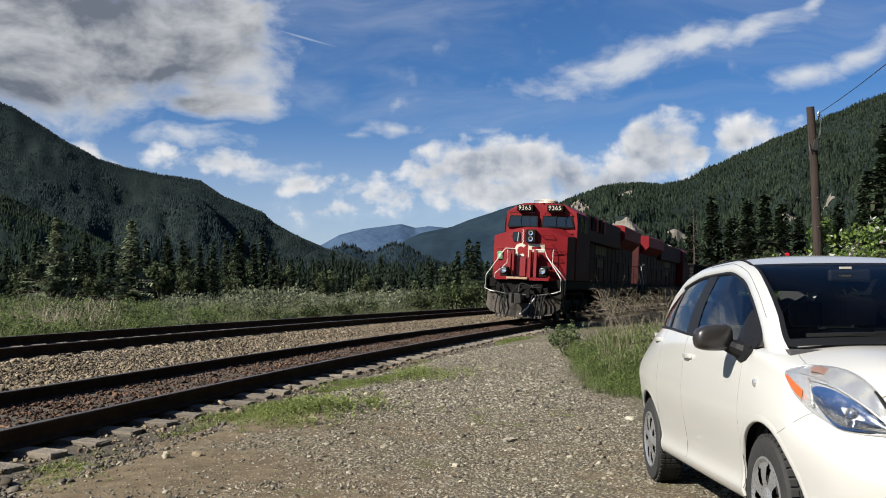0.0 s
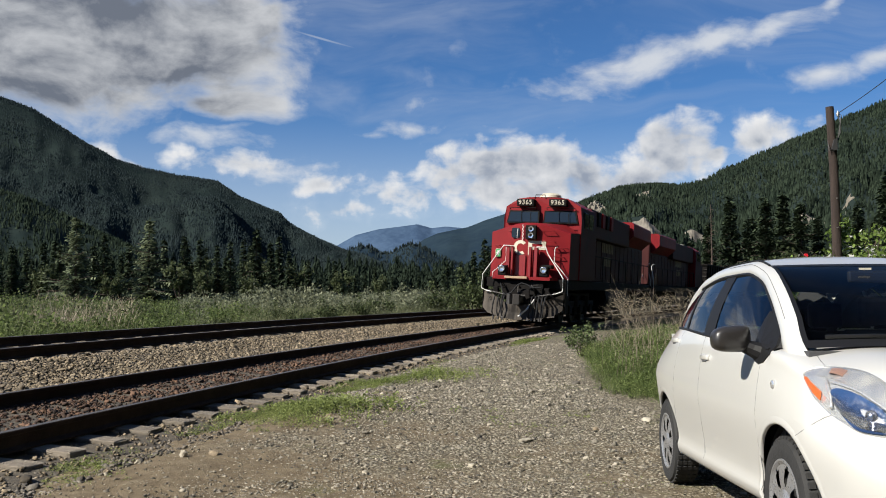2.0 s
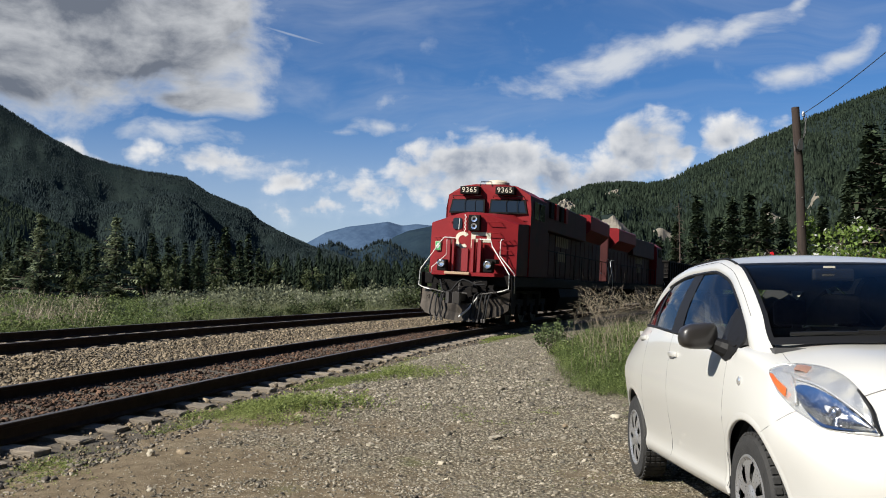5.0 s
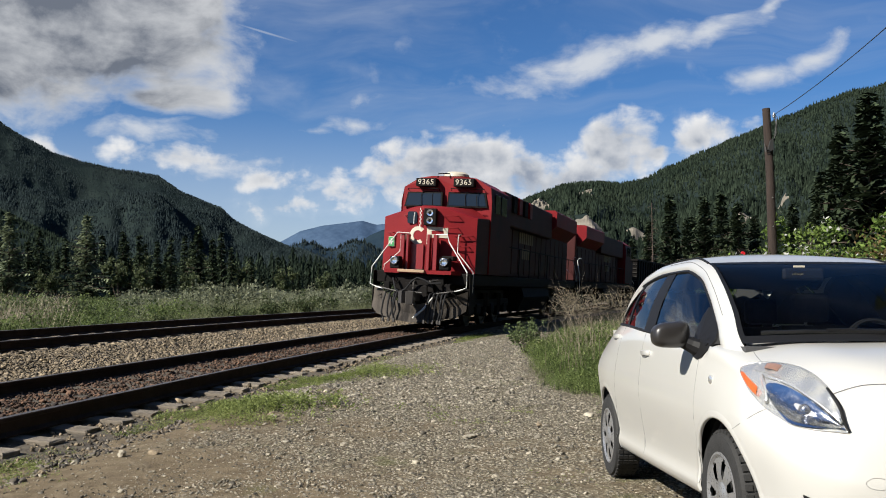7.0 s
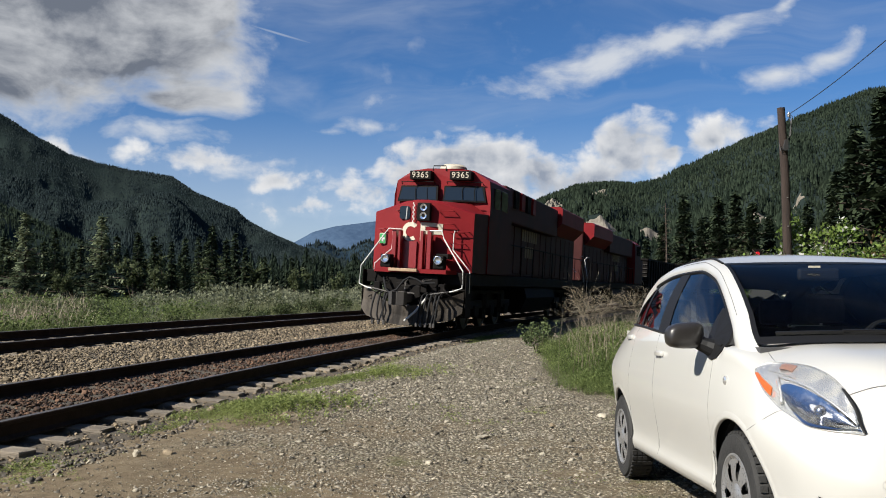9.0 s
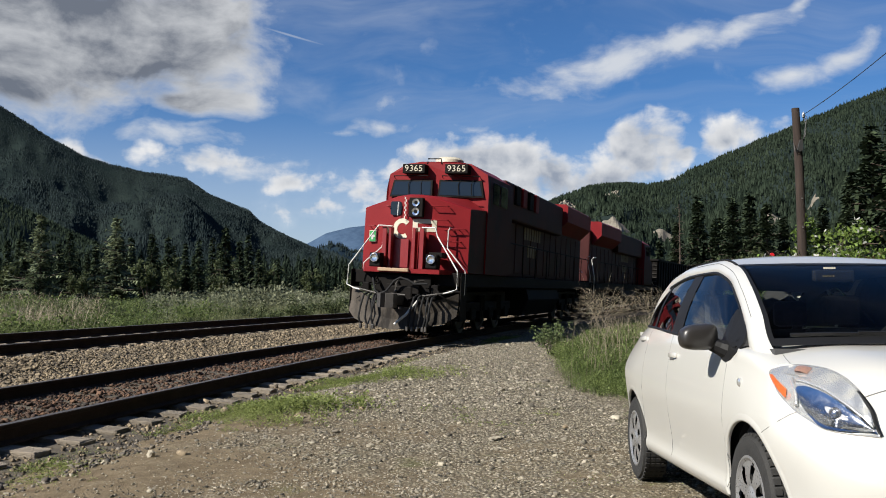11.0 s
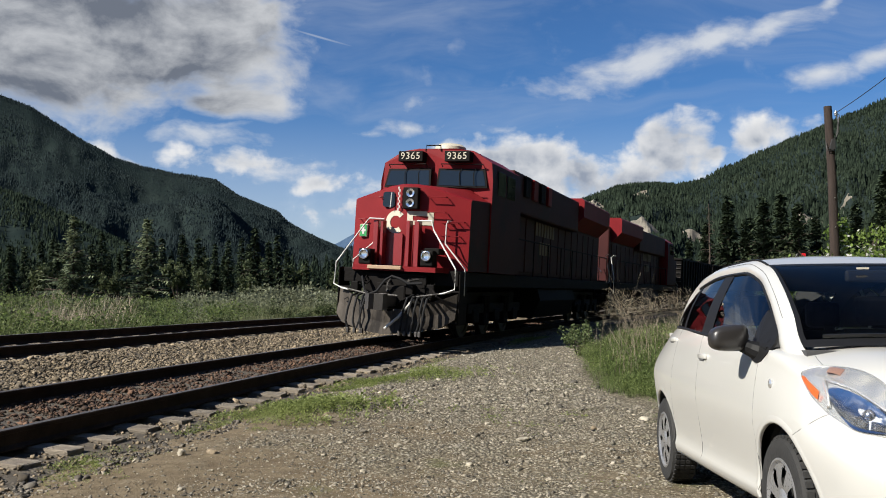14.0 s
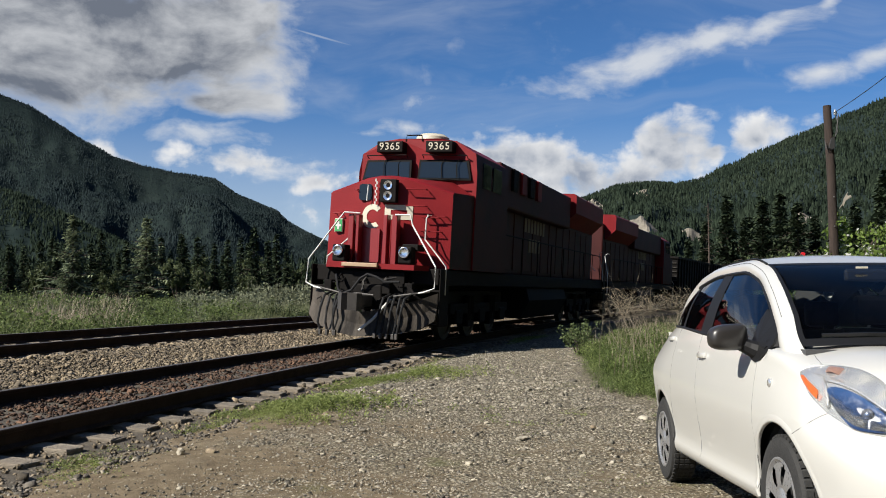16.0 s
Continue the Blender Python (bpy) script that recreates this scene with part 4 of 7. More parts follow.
            tube(bm, [(x, .15, z + .1), (x, -.02, z), (x + dx * .5, -.06 - pg.uniform(0, .12), z + dz * .6), (x + dx, -.02, z + dz)], pg.uniform(.012, .03), 6)
            part("brake_pipe", place(bm), M_BLACK if k % 4 else M_PLOW, root)
        for x in (-.95, -.3, .4, .9):
            bm = bmesh.new()
            box(bm, x - .09, x + .09, -.03, .16, 1.05, 1.30, .02)
            part("valve_box", place(bm), M_BLACK, root)
        # white hand rails
        rails = [[(-.45, .35, 2.76), (-.80, .30, 2.77), (-.90, .26, 2.62), (-1.45, .0, 1.72), (-1.47, -.02, 1.22), (-1.25, -.05, 1.13), (-.62, -.10, 1.04)],
                 [(-.84, .72, 2.72), (-.82, .62, 2.22), (-1.22, .42, 1.80), (-1.24, .40, 1.46)],
                 [(.38, .35, 2.74), (.74, .30, 2.74), (.82, .26, 2.52), (1.47, .0, 1.66), (1.47, -.02, 1.22), (1.25, -.05, 1.13), (.66, -.10, 1.0)],
                 [(1.04, .80, 2.76), (1.00, .66, 2.76), (.98, .64, 2.70), (.98, .62, 2.24), (1.50, .56, 1.68), (1.50, .56, 1.08)]]
        if end:
            rails = [[(1.38, .75, 2.85), (1.30, .55, 2.86), (1.22, .45, 2.74), (1.40, .35, 1.90), (1.40, .35, 1.08)],
                     [(-1.38, .75, 2.85), (-1.30, .55, 2.86), (-1.22, .45, 2.74), (-1.40, .35, 1.90), (-1.40, .35, 1.08)],
                     [(.30, .40, 2.80), (.36, .35, 2.58), (.86, .20, 2.05)], [(-.30, .40, 2.80), (-.36, .35, 2.58), (-.86, .20, 2.05)]]
        for r in rails:
            bm = bmesh.new()
            tube(bm, r, .017, 8)
            part("hand_rail", place(bm), M_WHITEBAR, root, "white painted hand rail")
    # front: door, posts, lamps, marks
    bm = bmesh.new()
    prism(bm, [(p + -.30, q + 2.08) for p, q in round_rect(.46, .74, .03)], "y", .575, .63)
    door = part("nose_door", bm, M_REDDOOR, nose, "red nose door")
    for x0, x1 in ((-.72, -.60), (-.54, -.47), (.10, .19), (.30, .42)):
        bm = bmesh.new()
        box(bm, x0, x1, .36, .46 + .1, 1.68, 2.74, .012)
        part("post", bm, M_REDDOOR, nose, "red guard post beside the nose door")
    bm = bmesh.new()
    box(bm, -.08, .30, .50, .66, 3.02, 3.52, .02)
    lampbox = part("headlight", bm, M_BLACK, nose, "black headlight housing with two lamps")
    for z in (3.16, 3.39):
        bm = bmesh.new()
        lathe(bm, [(.505, .10), (.485, .10), (.488, .085), (.50, .05), (.502, .01)], "y", 18, (.11, 0, z))
        part("lamp", bm, M_LAMP, lampbox, smooth=True, angle=30)
    bm = bmesh.new()
    prism(bm, [(p - .50, q + 3.25) for p, q in round_rect(.30, .36, .06)], "y", .68, .80)
    part("nose_window", bm, M_GLASS_DARK, nose, "small dark window in the nose")
    bm = bmesh.new()
    tube(bm, [(-.40, .60, 3.40), (-.42, .60, 3.05)], .014, 6)
    part("window_bar", bm, M_WHITEBAR, nose)
    for k in range(9):
        bm = bmesh.new()
        x = -.235 + (.028 if k % 2 else 0)
        box(bm, x, x + .028, .585, .60, 2.98 + k * .062, 2.98 + (k + 1) * .062)
        part("chequer", bm, M_WHITEBAR, nose)
    for x in (-.76, .76):
        bm = bmesh.new()
        box(bm, x - .15, x + .15, .02, .30, 1.70, 2.06, .03)
        ditch = part("ditch_light", bm, M_BLACK, root, "round ditch light on the front platform")
        bm = bmesh.new()
        lathe(bm, [(.04, .12), (-.03, .115), (-.035, .10), (.0, .06), (.005, .01)], "y", 20, (x, 0, 1.93))
        part("lamp", bm, M_LAMP, ditch, smooth=True, angle=30)
    # emblem: an open ring and a hooked bar, cream
    ring = [(math.cos(radians(a)), math.sin(radians(a))) for a in range(42, 322, 14)]
    open_ring = [[(-.30 + .27 * c0, 2.72 + .27 * d0), (-.30 + .27 * c1, 2.72 + .27 * d1), (-.30 + .15 * c1, 2.72 + .15 * d1), (-.30 + .15 * c0, 2.72 + .15 * d0)]
                 for (c0, d0), (c1, d1) in zip(ring, ring[1:])]
    ls, zs = (.0, .14, .50, .62), (2.46, 2.66, 2.76, 2.87, 2.98)
    hook = [[(ls[i], zs[j]), (ls[i + 1], zs[j]), (ls[i + 1], zs[j + 1]), (ls[i], zs[j + 1])] for i in range(3) for j in range(4) if i == 0 or j in (1, 3) or (i, j) == (2, 2)]
    for pieces in (open_ring, hook):
        bm = bmesh.new()
        for cs in pieces:
            fr = [bm.verts.new((l, nose_y(l) + .05 * (z - 1.64) / 1.9 - .012, z)) for l, z in cs]
            bk = [bm.verts.new((l, nose_y(l) + .05 * (z - 1.64) / 1.9 + .01, z)) for l, z in cs]
            bm.faces.new(fr), bm.faces.new(bk[::-1])
            for q in range(4):
                bm.faces.new((fr[q], bk[q], bk[(q + 1) % 4], fr[(q + 1) % 4]))
        bmesh.ops.remove_doubles(bm, verts=bm.verts, dist=.0005)
        part("emblem", bm, M_CREAM, nose, "cream emblem on the red nose")
    bm = bmesh.new()
    box(bm, -1.26, -1.06, .77, .86, 2.36, 2.66, .01)
    sign = part("sign_plate", bm, M_CREAM, nose, "small green sign plate with a white cross")
    bm = bmesh.new()
    box(bm, -1.245, -1.075, .762, .771, 2.375, 2.645)
    panel = part("panel", bm, M_GREEN, sign)
    for x0, x1, z0, z1 in ((-1.185, -1.135, 2.42, 2.60), (-1.225, -1.095, 2.485, 2.535)):
        bm = bmesh.new()
        box(bm, x0, x1, .755 if z1 > 2.55 else .757, .763, z0, z1)
        part("mark", bm, M_WHITEBAR, panel)
    # grab irons
    for x, z, w in ((.50, 3.32, .42), (.50, 2.96, .42), (.86, 2.72, .36), (.86, 2.42, .40), (.55, 2.05, .34), (1.0, 2.75, .36), (-1.28, 2.78, .18), (-.74, 3.30, .06)):
        bm = bmesh.new()
        y = nose_y(x) - .10
        y2 = nose_y(x + w) - .10
        tube(bm, [(x, y + .12, z), (x, y, z), (x + w, y2, z), (x + w, y2 + .12, z)], .013, 6)
        part("grab_iron", bm, M_RED, nose)
    bm = bmesh.new()
    box(bm, .62, .98, .22, .62, 1.98, 2.12, .02)
    part("shelf", bm, M_BLACK, nose)
    return root


def build_hopper():
    root = tagged(new("hopper_wagon"), "dark grey open coal wagon with ribbed sides", "wagon", "coal wagons of the train")
    bm = bmesh.new()
    box(bm, -1.52, 1.52, .4, 15.6, 1.15, 3.5, .03)
    body = part("body", bm, M_BLACK, root)
    for sx in (-1, 1):
        for k in range(13):
            bm = bmesh.new()
            y = .6 + k * 1.2
            box(bm, sx * 1.56 - .05, sx * 1.56 + .05, y, y + .12, 1.2, 3.45, .01)
            part("rib", bm, M_BLACK, body)
    bm = bmesh.new()
    box(bm, -1.58, 1.58, .3, 15.7, 3.42, 3.56, .02)
    part("top_rim", bm, M_BLACK, body)
    bm = bmesh.new()
    prism(bm, [(-1.1, 1.2), (1.1, 1.2), (.6, .45), (-.6, .45)], "y", 3.8, 12.2)
    box(bm, -.2, .2, -.3, 16.3, .75, 1.1, .03)
    part("hopper_bottom", bm, M_BLACK, root)
    bm = bmesh.new()
    for z in (1.3, 1.6, 1.9, 2.2, 2.5, 2.8, 3.1):
        box(bm, 1.0, 1.5, .30, .36, z, z + .03)
    part("ladder", bm, M_PLOW, root, "pale end ladder")
    for y in (2.0, 14.0):
        bm = bmesh.new()
        for sx in (-1, 1):
            box(bm, sx * 1.0 - .07, sx * 1.0 + .07, y - 1.1, y + 1.1, .42, .72, .04)
        part("truck", bm, M_BLACK, root)
        for dy in (-.9, .9):
            bm = bmesh.new()
            for sx in (-1, 1):
                lathe(bm, [(sx * .69, .1), (sx * .69, .48), (sx * .72, .49), (sx * .73, .46), (sx * .83, .455), (sx * .83, .1)], "x", 22)
            tube(bm, [(-.7, 0, 0), (.7, 0, 0)], .08, 10)
            ws = part("wheelset", bm, M_STEEL, root, smooth=True, angle=30)
            AXLES.append((ws, (0, y + dy, .46), .46, 1))
    return root


LOCO_LEN, HOPPER_LEN = 22.5, 16.1
STILL = pose(0, 0, 0)
lead_loco = build_locomotive(1)
TRAIN.append((lead_loco, 0.0, 4.4, 13.2, STILL))
second_loco = build_locomotive(-1)
tagged(second_loco, "second red freight locomotive running long hood first", "locomotive")
TRAIN.append((second_loco, LOCO_LEN, 4.4, 13.2, pose(0, 22.0, 0, 0, 0, 180)))
for k in range(3):
    TRAIN.append((build_hopper(), LOCO_LEN * 2 + k * HOPPER_LEN, 2.0, 12.0, STILL))

# ---- the parked car ----
M_PAINT = plain("white car paint", (0.475, 0.468, 0.44), 0.28, 0.0, 0.8)
M_TRIM = plain("black plastic trim", (0.009, 0.009, 0.0095), 0.5, spec=0.2)
M_SEAM = plain("dark panel gap", (0.10, 0.10, 0.10), 0.8)
M_MIRRORCAP = plain("graphite plastic mirror housing", (0.022, 0.020, 0.019), 0.36, 0.0, 0.1)
M_TYRE = material("black tyre rubber", (0.018, 0.018, 0.018), (0.035, 0.034, 0.032), 8, 0.8, 0, 0.2, 60)
M_HUB = material("silver wheel cover", (0.34, 0.34, 0.345), (0.44, 0.44, 0.445), 8, 0.30, 0.5, 0.02, 80)
M_DARKHOLE = plain("shadowed gap", (0.012, 0.012, 0.012), 0.9)
M_CHROME = material("faceted headlight chrome", (1.1, 1.1, 1.1), (1.35, 1.35, 1.35), 30, 0.10, 1.0, 0.12, 14)
M_LAMPGREY = plain("silvered lamp inner", (0.72, 0.72, 0.71), 0.22, 0.75)
M_LAMPDARK = plain("silver bulb shield", (0.40, 0.41, 0.45), 0.15, 0.9)
M_AMBER = plain("amber reflector", (0.50, 0.105, 0.03), 0.25, 0.0, 0.5)
M_RUBY = plain("dim amber bulb", (0.34, 0.20, 0.15), 0.3, 0.3)
M_SEAT = material("dark grey seat cloth", (0.035, 0.036, 0.04), (0.06, 0.06, 0.065), 20, 0.9, 0, 0.1, 120)
M_LINING = plain("grey cabin lining", (0.05, 0.05, 0.052), 0.85)


def glass_material(name, tint, gloss=0.02, ior=1.42):
    m = bpy.data.materials.new(name)
    m.use_nodes = True
    t = Tree(m.node_tree)
    t.n.remove(t.n["Principled BSDF"])
    tr, gl, fr, ms = t.add("ShaderNodeBsdfTransparent"), t.add("ShaderNodeBsdfGlossy"), t.add("ShaderNodeFresnel"), t.add("ShaderNodeMixShader")
    tr.inputs[0].default_value = (*tint, 1)
    gl.inputs["Roughness"].default_value = gloss
    fr.inputs["IOR"].default_value = ior
    t.l.new(fr.outputs[0], ms.inputs[0]), t.l.new(tr.outputs[0], ms.inputs[1]), t.l.new(gl.outputs[0], ms.inputs[2])
    t.l.new(ms.outputs[0], t.n["Material Output"].inputs[0])
    return m


M_CARGLASS = glass_material("car window glass", (0.55, 0.60, 0.59), 0.02, 1.72)
M_SCREEN = glass_material("windshield glass", (0.70, 0.74, 0.71), 0.02, 1.13)
M_PRIVACY = glass_material("tinted rear glass", (0.42, 0.46, 0.46), 0.02, 1.72)
M_LENS = glass_material("clear lamp lens", (0.86, 0.88, 0.90))


def bend(ctrl, x):
    """A smooth curve through (x, y) control points."""
    xs = [c[0] for c in ctrl]
    ys = [c[1] for c in ctrl]
    if x <= xs[0]:
        return ys[0]
    if x >= xs[-1]:
        return ys[-1]
    i = next(k for k in range(len(xs) - 1) if x <= xs[k + 1])
    h = xs[i + 1] - xs[i]

    def slope(k):
        if k == 0 or k == len(xs) - 1:
            a, b = (0, 1) if k == 0 else (-2, -1)
            return (ys[b] - ys[a]) / (xs[b] - xs[a])
        p, q = (ys[k] - ys[k - 1]) / (xs[k] - xs[k - 1]), (ys[k + 1] - ys[k]) / (xs[k + 1] - xs[k])
        return 0.0 if p * q <= 0 else 2 * p * q / (p + q)
    t = (x - xs[i]) / h
    a, b = slope(i) * h, slope(i + 1) * h
    return ys[i] * (2 * t ** 3 - 3 * t * t + 1) + a * (t ** 3 - 2 * t * t + t) + ys[i + 1] * (3 * t * t - 2 * t ** 3) + b * (t ** 3 - t * t)


# the car's own space: x to its right, y forward from the rear axle, z up
WIDE = ((-.60, .40), (-.57, .60), (-.48, .735), (-.25, .828), (.2, .846), (1.0, .8475), (1.9, .845), (2.4, .84), (2.7, .825), (2.95, .775), (3.1, .70), (3.2, .58), (3.26, .40), (3.28, .25))
BELT = ((-.60, .86), (-.5, 1.0), (-.3, 1.10), (.3, 1.085), (1.14, 1.03), (2.13, .972), (2.36, .95), (2.6, .895), (2.85, .835), (3.0, .765), (3.1, .70), (3.2, .615), (3.28, .52))
BELT_IN = ((-.60, .30), (-.5, .52), (-.25, .63), (-.03, .70), (.3, .752), (1.14, .787), (2.0, .785), (2.36, .765), (2.6, .755), (2.85, .70), (3.0, .62), (3.1, .555), (3.2, .44), (3.28, .2))
HOOD = ((2.25, 1.0), (2.5, .99), (2.75, .955), (2.95, .905), (3.06, .85), (3.14, .775), (3.22, .67), (3.28, .54))
SILL = ((-.60, .42), (-.5, .30), (-.35, .24), (2.9, .22), (3.15, .21), (3.24, .26), (3.28, .36))
RAIL_Z2 = ((-.45, 1.06), (-.3, 1.235), (-.1, 1.345), (.2, 1.425), (.7, 1.462), (1.2, 1.452), (1.5, 1.392), (1.8, 1.272), (2.1, 1.115), (2.36, .955), (2.62, .80))
RAIL_X = ((-.45, .60), (-.3, .585), (-.1, .575), (.2, .568), (.7, .565), (1.2, .568), (1.5, .582), (1.8, .63), (2.1, .69), (2.36, .742), (2.62, .715))


def profile(y):
    w, b, bi, s = bend(WIDE, y), bend(BELT, y), bend(BELT_IN, y), bend(SILL, y)
    up = max(b - s, .05)
    pts = [(0, s - .02), (w * .55, s - .02), (w - .09, s - .005), (w - .026, s + .055), (w - .036, s + .18 * up), (w, s + .50 * up), (w - .004, s + .68 * up),
           (bi + (w - bi) * .45, b - .10 * up), (bi, b)]
    if y > 2.25:
        t = bend(HOOD, y)
        for k in (.80, .58, .32, 0.0):
            pts.append((bi * k, b + (t - b) * (1 - k ** 2.2) ** .75 + (.007 if k == .58 else 0)))
    return pts


def skin(y, v):
    """A point of the lower body: y along it, v round its right half from the floor up."""
    p = profile(y)
    v = min(max(v, 0.0), len(p) - 1.0)
    i = min(int(v), len(p) - 2)
    t = v - i
    q = [p[max(i - 1, 0)], p[i], p[i + 1], p[min(i + 2, len(p) - 1)]]
    out = []
    for k in (0, 1):
        a, b, c, d = (r[k] for r in q)
        out.append(.5 * (2 * b + (c - a) * t + (2 * a - 5 * b + 4 * c - d) * t * t + (3 * b - a - 3 * c + d) * t ** 3))
    return Vector((max(out[0], 0.0), y, out[1]))


def skin_out(y, v, out):
    """The same, moved out of the surface."""
    p = skin(y, v)
    a = skin(y, v + .02) - skin(y, v - .02)
    b = skin(min(y + .01, 3.279), v) - skin(y - .01, v)
    n = b.cross(a)
    n = n.normalized() if n.length > 1e-9 else Vector((0, 1, 0))
    if n.dot(Vector((p.x, (p.y - 2.4) * 0.6, p.z - 0.5))) < 0:
        n = -n
    return p + n * out


# upper and lower edge of the headlight from its rear corner to its tip: y, and v round the skin
LAMP_HI = ((2.637, 7.71), (2.657, 8.13), (2.680, 8.40), (2.735, 8.64), (2.812, 8.80), (2.900, 8.80), (2.975, 8.66), (3.03, 8.50), (3.09, 8.20), (3.146, 7.50))
LAMP_LO = ((2.637, 7.68), (2.676, 7.21), (2.744, 6.87), (2.822, 6.70), (2.88, 6.62), (2.958, 6.60), (3.017, 6.62), (3.085, 6.87), (3.125, 7.20), (3.146, 7.47))


def run_along(ctrl, u):
    """A point u (0 to 1) of the way along a run of control points."""
    q = min(max(u, 0.0), 1.0) * (len(ctrl) - 1)
    i = min(int(q), len(ctrl) - 2)
    t = q - i
    p = [ctrl[max(i - 1, 0)], ctrl[i], ctrl[i + 1], ctrl[min(i + 2, len(ctrl) - 1)]]
    return [.5 * (2 * b + (c - a) * t + (2 * a - 5 * b + 4 * c - d) * t * t + (3 * b - a - 3 * c + d) * t ** 3) for a, b, c, d in zip(*p)]


WHEELS = (0.0, 2.46)
ARCH = 0.352


def car_panel(name, test, mat, parent, label="", mirror=True):
    """The part of the lower body for which test(y, v, point) holds."""
    ys = [-.60 + 3.88 * i / 155 for i in range(156)]
    bm = bmesh.new()
    for side in (1, -1) if mirror else (1,):
        cache = {}

        def vert(i, j):
            if (i, j) not in cache:
                p = skin(ys[i], j / 4)
                for c in WHEELS:
                    d = Vector((0, p.y - c, p.z - .29))
                    if .315 < d.length < .385 and p.x > .5 and p.z > .15:
                        d = d.normalized() * ARCH if abs(d.length - ARCH) < .022 else d
                        p = Vector((p.x, c + d.y, .29 + d.z))
                cache[i, j] = bm.verts.new((p.x * side, p.y, p.z))
            return cache[i, j]
        for i in range(155):
            top = 48 if ys[i] > 2.25 else 32
            for j in range(top):
                y, v = (ys[i] + ys[i + 1]) / 2, (j + .5) / 4
                p = skin(y, v)
                if p.x > .45 and any(math.hypot(p.y - c, p.z - .29) < ARCH + .014 for c in WHEELS):
                    continue
                if test(y, v, p):
                    q = [vert(i, j), vert(i, j + 1), vert(i + 1, j + 1), vert(i + 1, j)]
                    if len(set(q)) == 4:
                        bm.faces.new(q if side > 0 else q[::-1])
    bmesh.ops.remove_doubles(bm, verts=bm.verts, dist=0.0006)
    return part(name, bm, mat, parent, label, smooth=True, angle=50)


def patch(bm, f, nu, nv, close=None):
    """A grid surface from f(u, v), both from 0 to 1."""
    g = [[bm.verts.new(f(i / nu, j / nv)) for j in range(nv + 1)] for i in range(nu + 1)]
    for i in range(nu):
        for j in range(nv):
            bm.faces.new((g[i][j], g[i + 1][j], g[i + 1][j + 1], g[i][j + 1]))
    return g


def build_wheel(parent, y, side):
    x0 = side * .735
    o = side
    bm = bmesh.new()
    prof = [(-.085, .19), (-.092, .24), (-.085, .275), (-.06, .289), (-.03, .2925), (0, .293), (.03, .2925), (.06, .289), (.085, .275), (.092, .24), (.085, .195)]
    lathe(bm, [(x0 + o * d, r) for d, r in prof], "x", 40, (0, y, .29), False)
    tyre = part("tyre", bm, M_TYRE, parent, smooth=True, angle=40)
    bm = bmesh.new()
    for k in range(44):
        a = 2 * math.pi * k / 44
        for d0 in (-.055, -.018, .02, .057):
            c = Vector((x0 + d0, y + .2935 * math.cos(a), .29 + .2935 * math.sin(a)))
            t = Vector((0, -math.sin(a), math.cos(a)))
            n = Vector((0, math.cos(a), math.sin(a)))
            vs = [c + Vector((sx * .014, 0, 0)) + t * (st * .014) + n * h for h in (-.01, .003) for sx, st in ((-1, -1), (1, -1), (1, 1), (-1, 1))]
            b = [bm.verts.new(v) for v in vs]
            bm.faces.new(b[4:8])
            for i in range(4):
                bm.faces.new((b[i], b[(i + 1) % 4], b[4 + (i + 1) % 4], b[4 + i]))
    part("tread", bm, M_TYRE, tyre)
    bm = bmesh.new()
    lathe(bm, [(x0 + o * .02, .19), (x0 + o * .03, .17), (x0 + o * .03, .02)], "x", 30, (0, y, .29))
    part("wheel_rim", bm, M_DARKHOLE, tyre)
    # cover: one dished disc with seven oval openings
    bm = bmesh.new()
    rings = ((.004, .094), (.030, .094), (.048, .088), (.062, .080), (.078, .083), (.094, .085), (.110, .085), (.126, .084), (.142, .082), (.158, .080), (.172, .080), (.186, .090), (.196, .088), (.199, .06))
    seg = 112
    grid = [[bm.verts.new((x0 + o * d, y + r * math.cos(2 * math.pi * k / seg), .29 + r * math.sin(2 * math.pi * k / seg))) for k in range(seg)] for r, d in rings]
    for i in range(len(rings) - 1):
        rm = (rings[i][0] + rings[i + 1][0]) / 2
        for k in range(seg):
            off = ((k + .5) % 16 - 8) / 16 * 2 * math.pi / 7 * rm
            if (off / (.016 + .16 * max(0, rm - .075))) ** 2 + ((rm - .122) / .046) ** 2 < 1:
                continue
            bm.faces.new((grid[i][k], grid[i][(k + 1) % seg], grid[i + 1][(k + 1) % seg], grid[i + 1][k]))
    bmesh.ops.delete(bm, geom=[v for v in bm.verts if not v.link_faces], context="VERTS")
    part("wheel_cover", bm, M_HUB, tyre, "silver plastic wheel cover with seven spokes", smooth=True, angle=35)
    return tyre


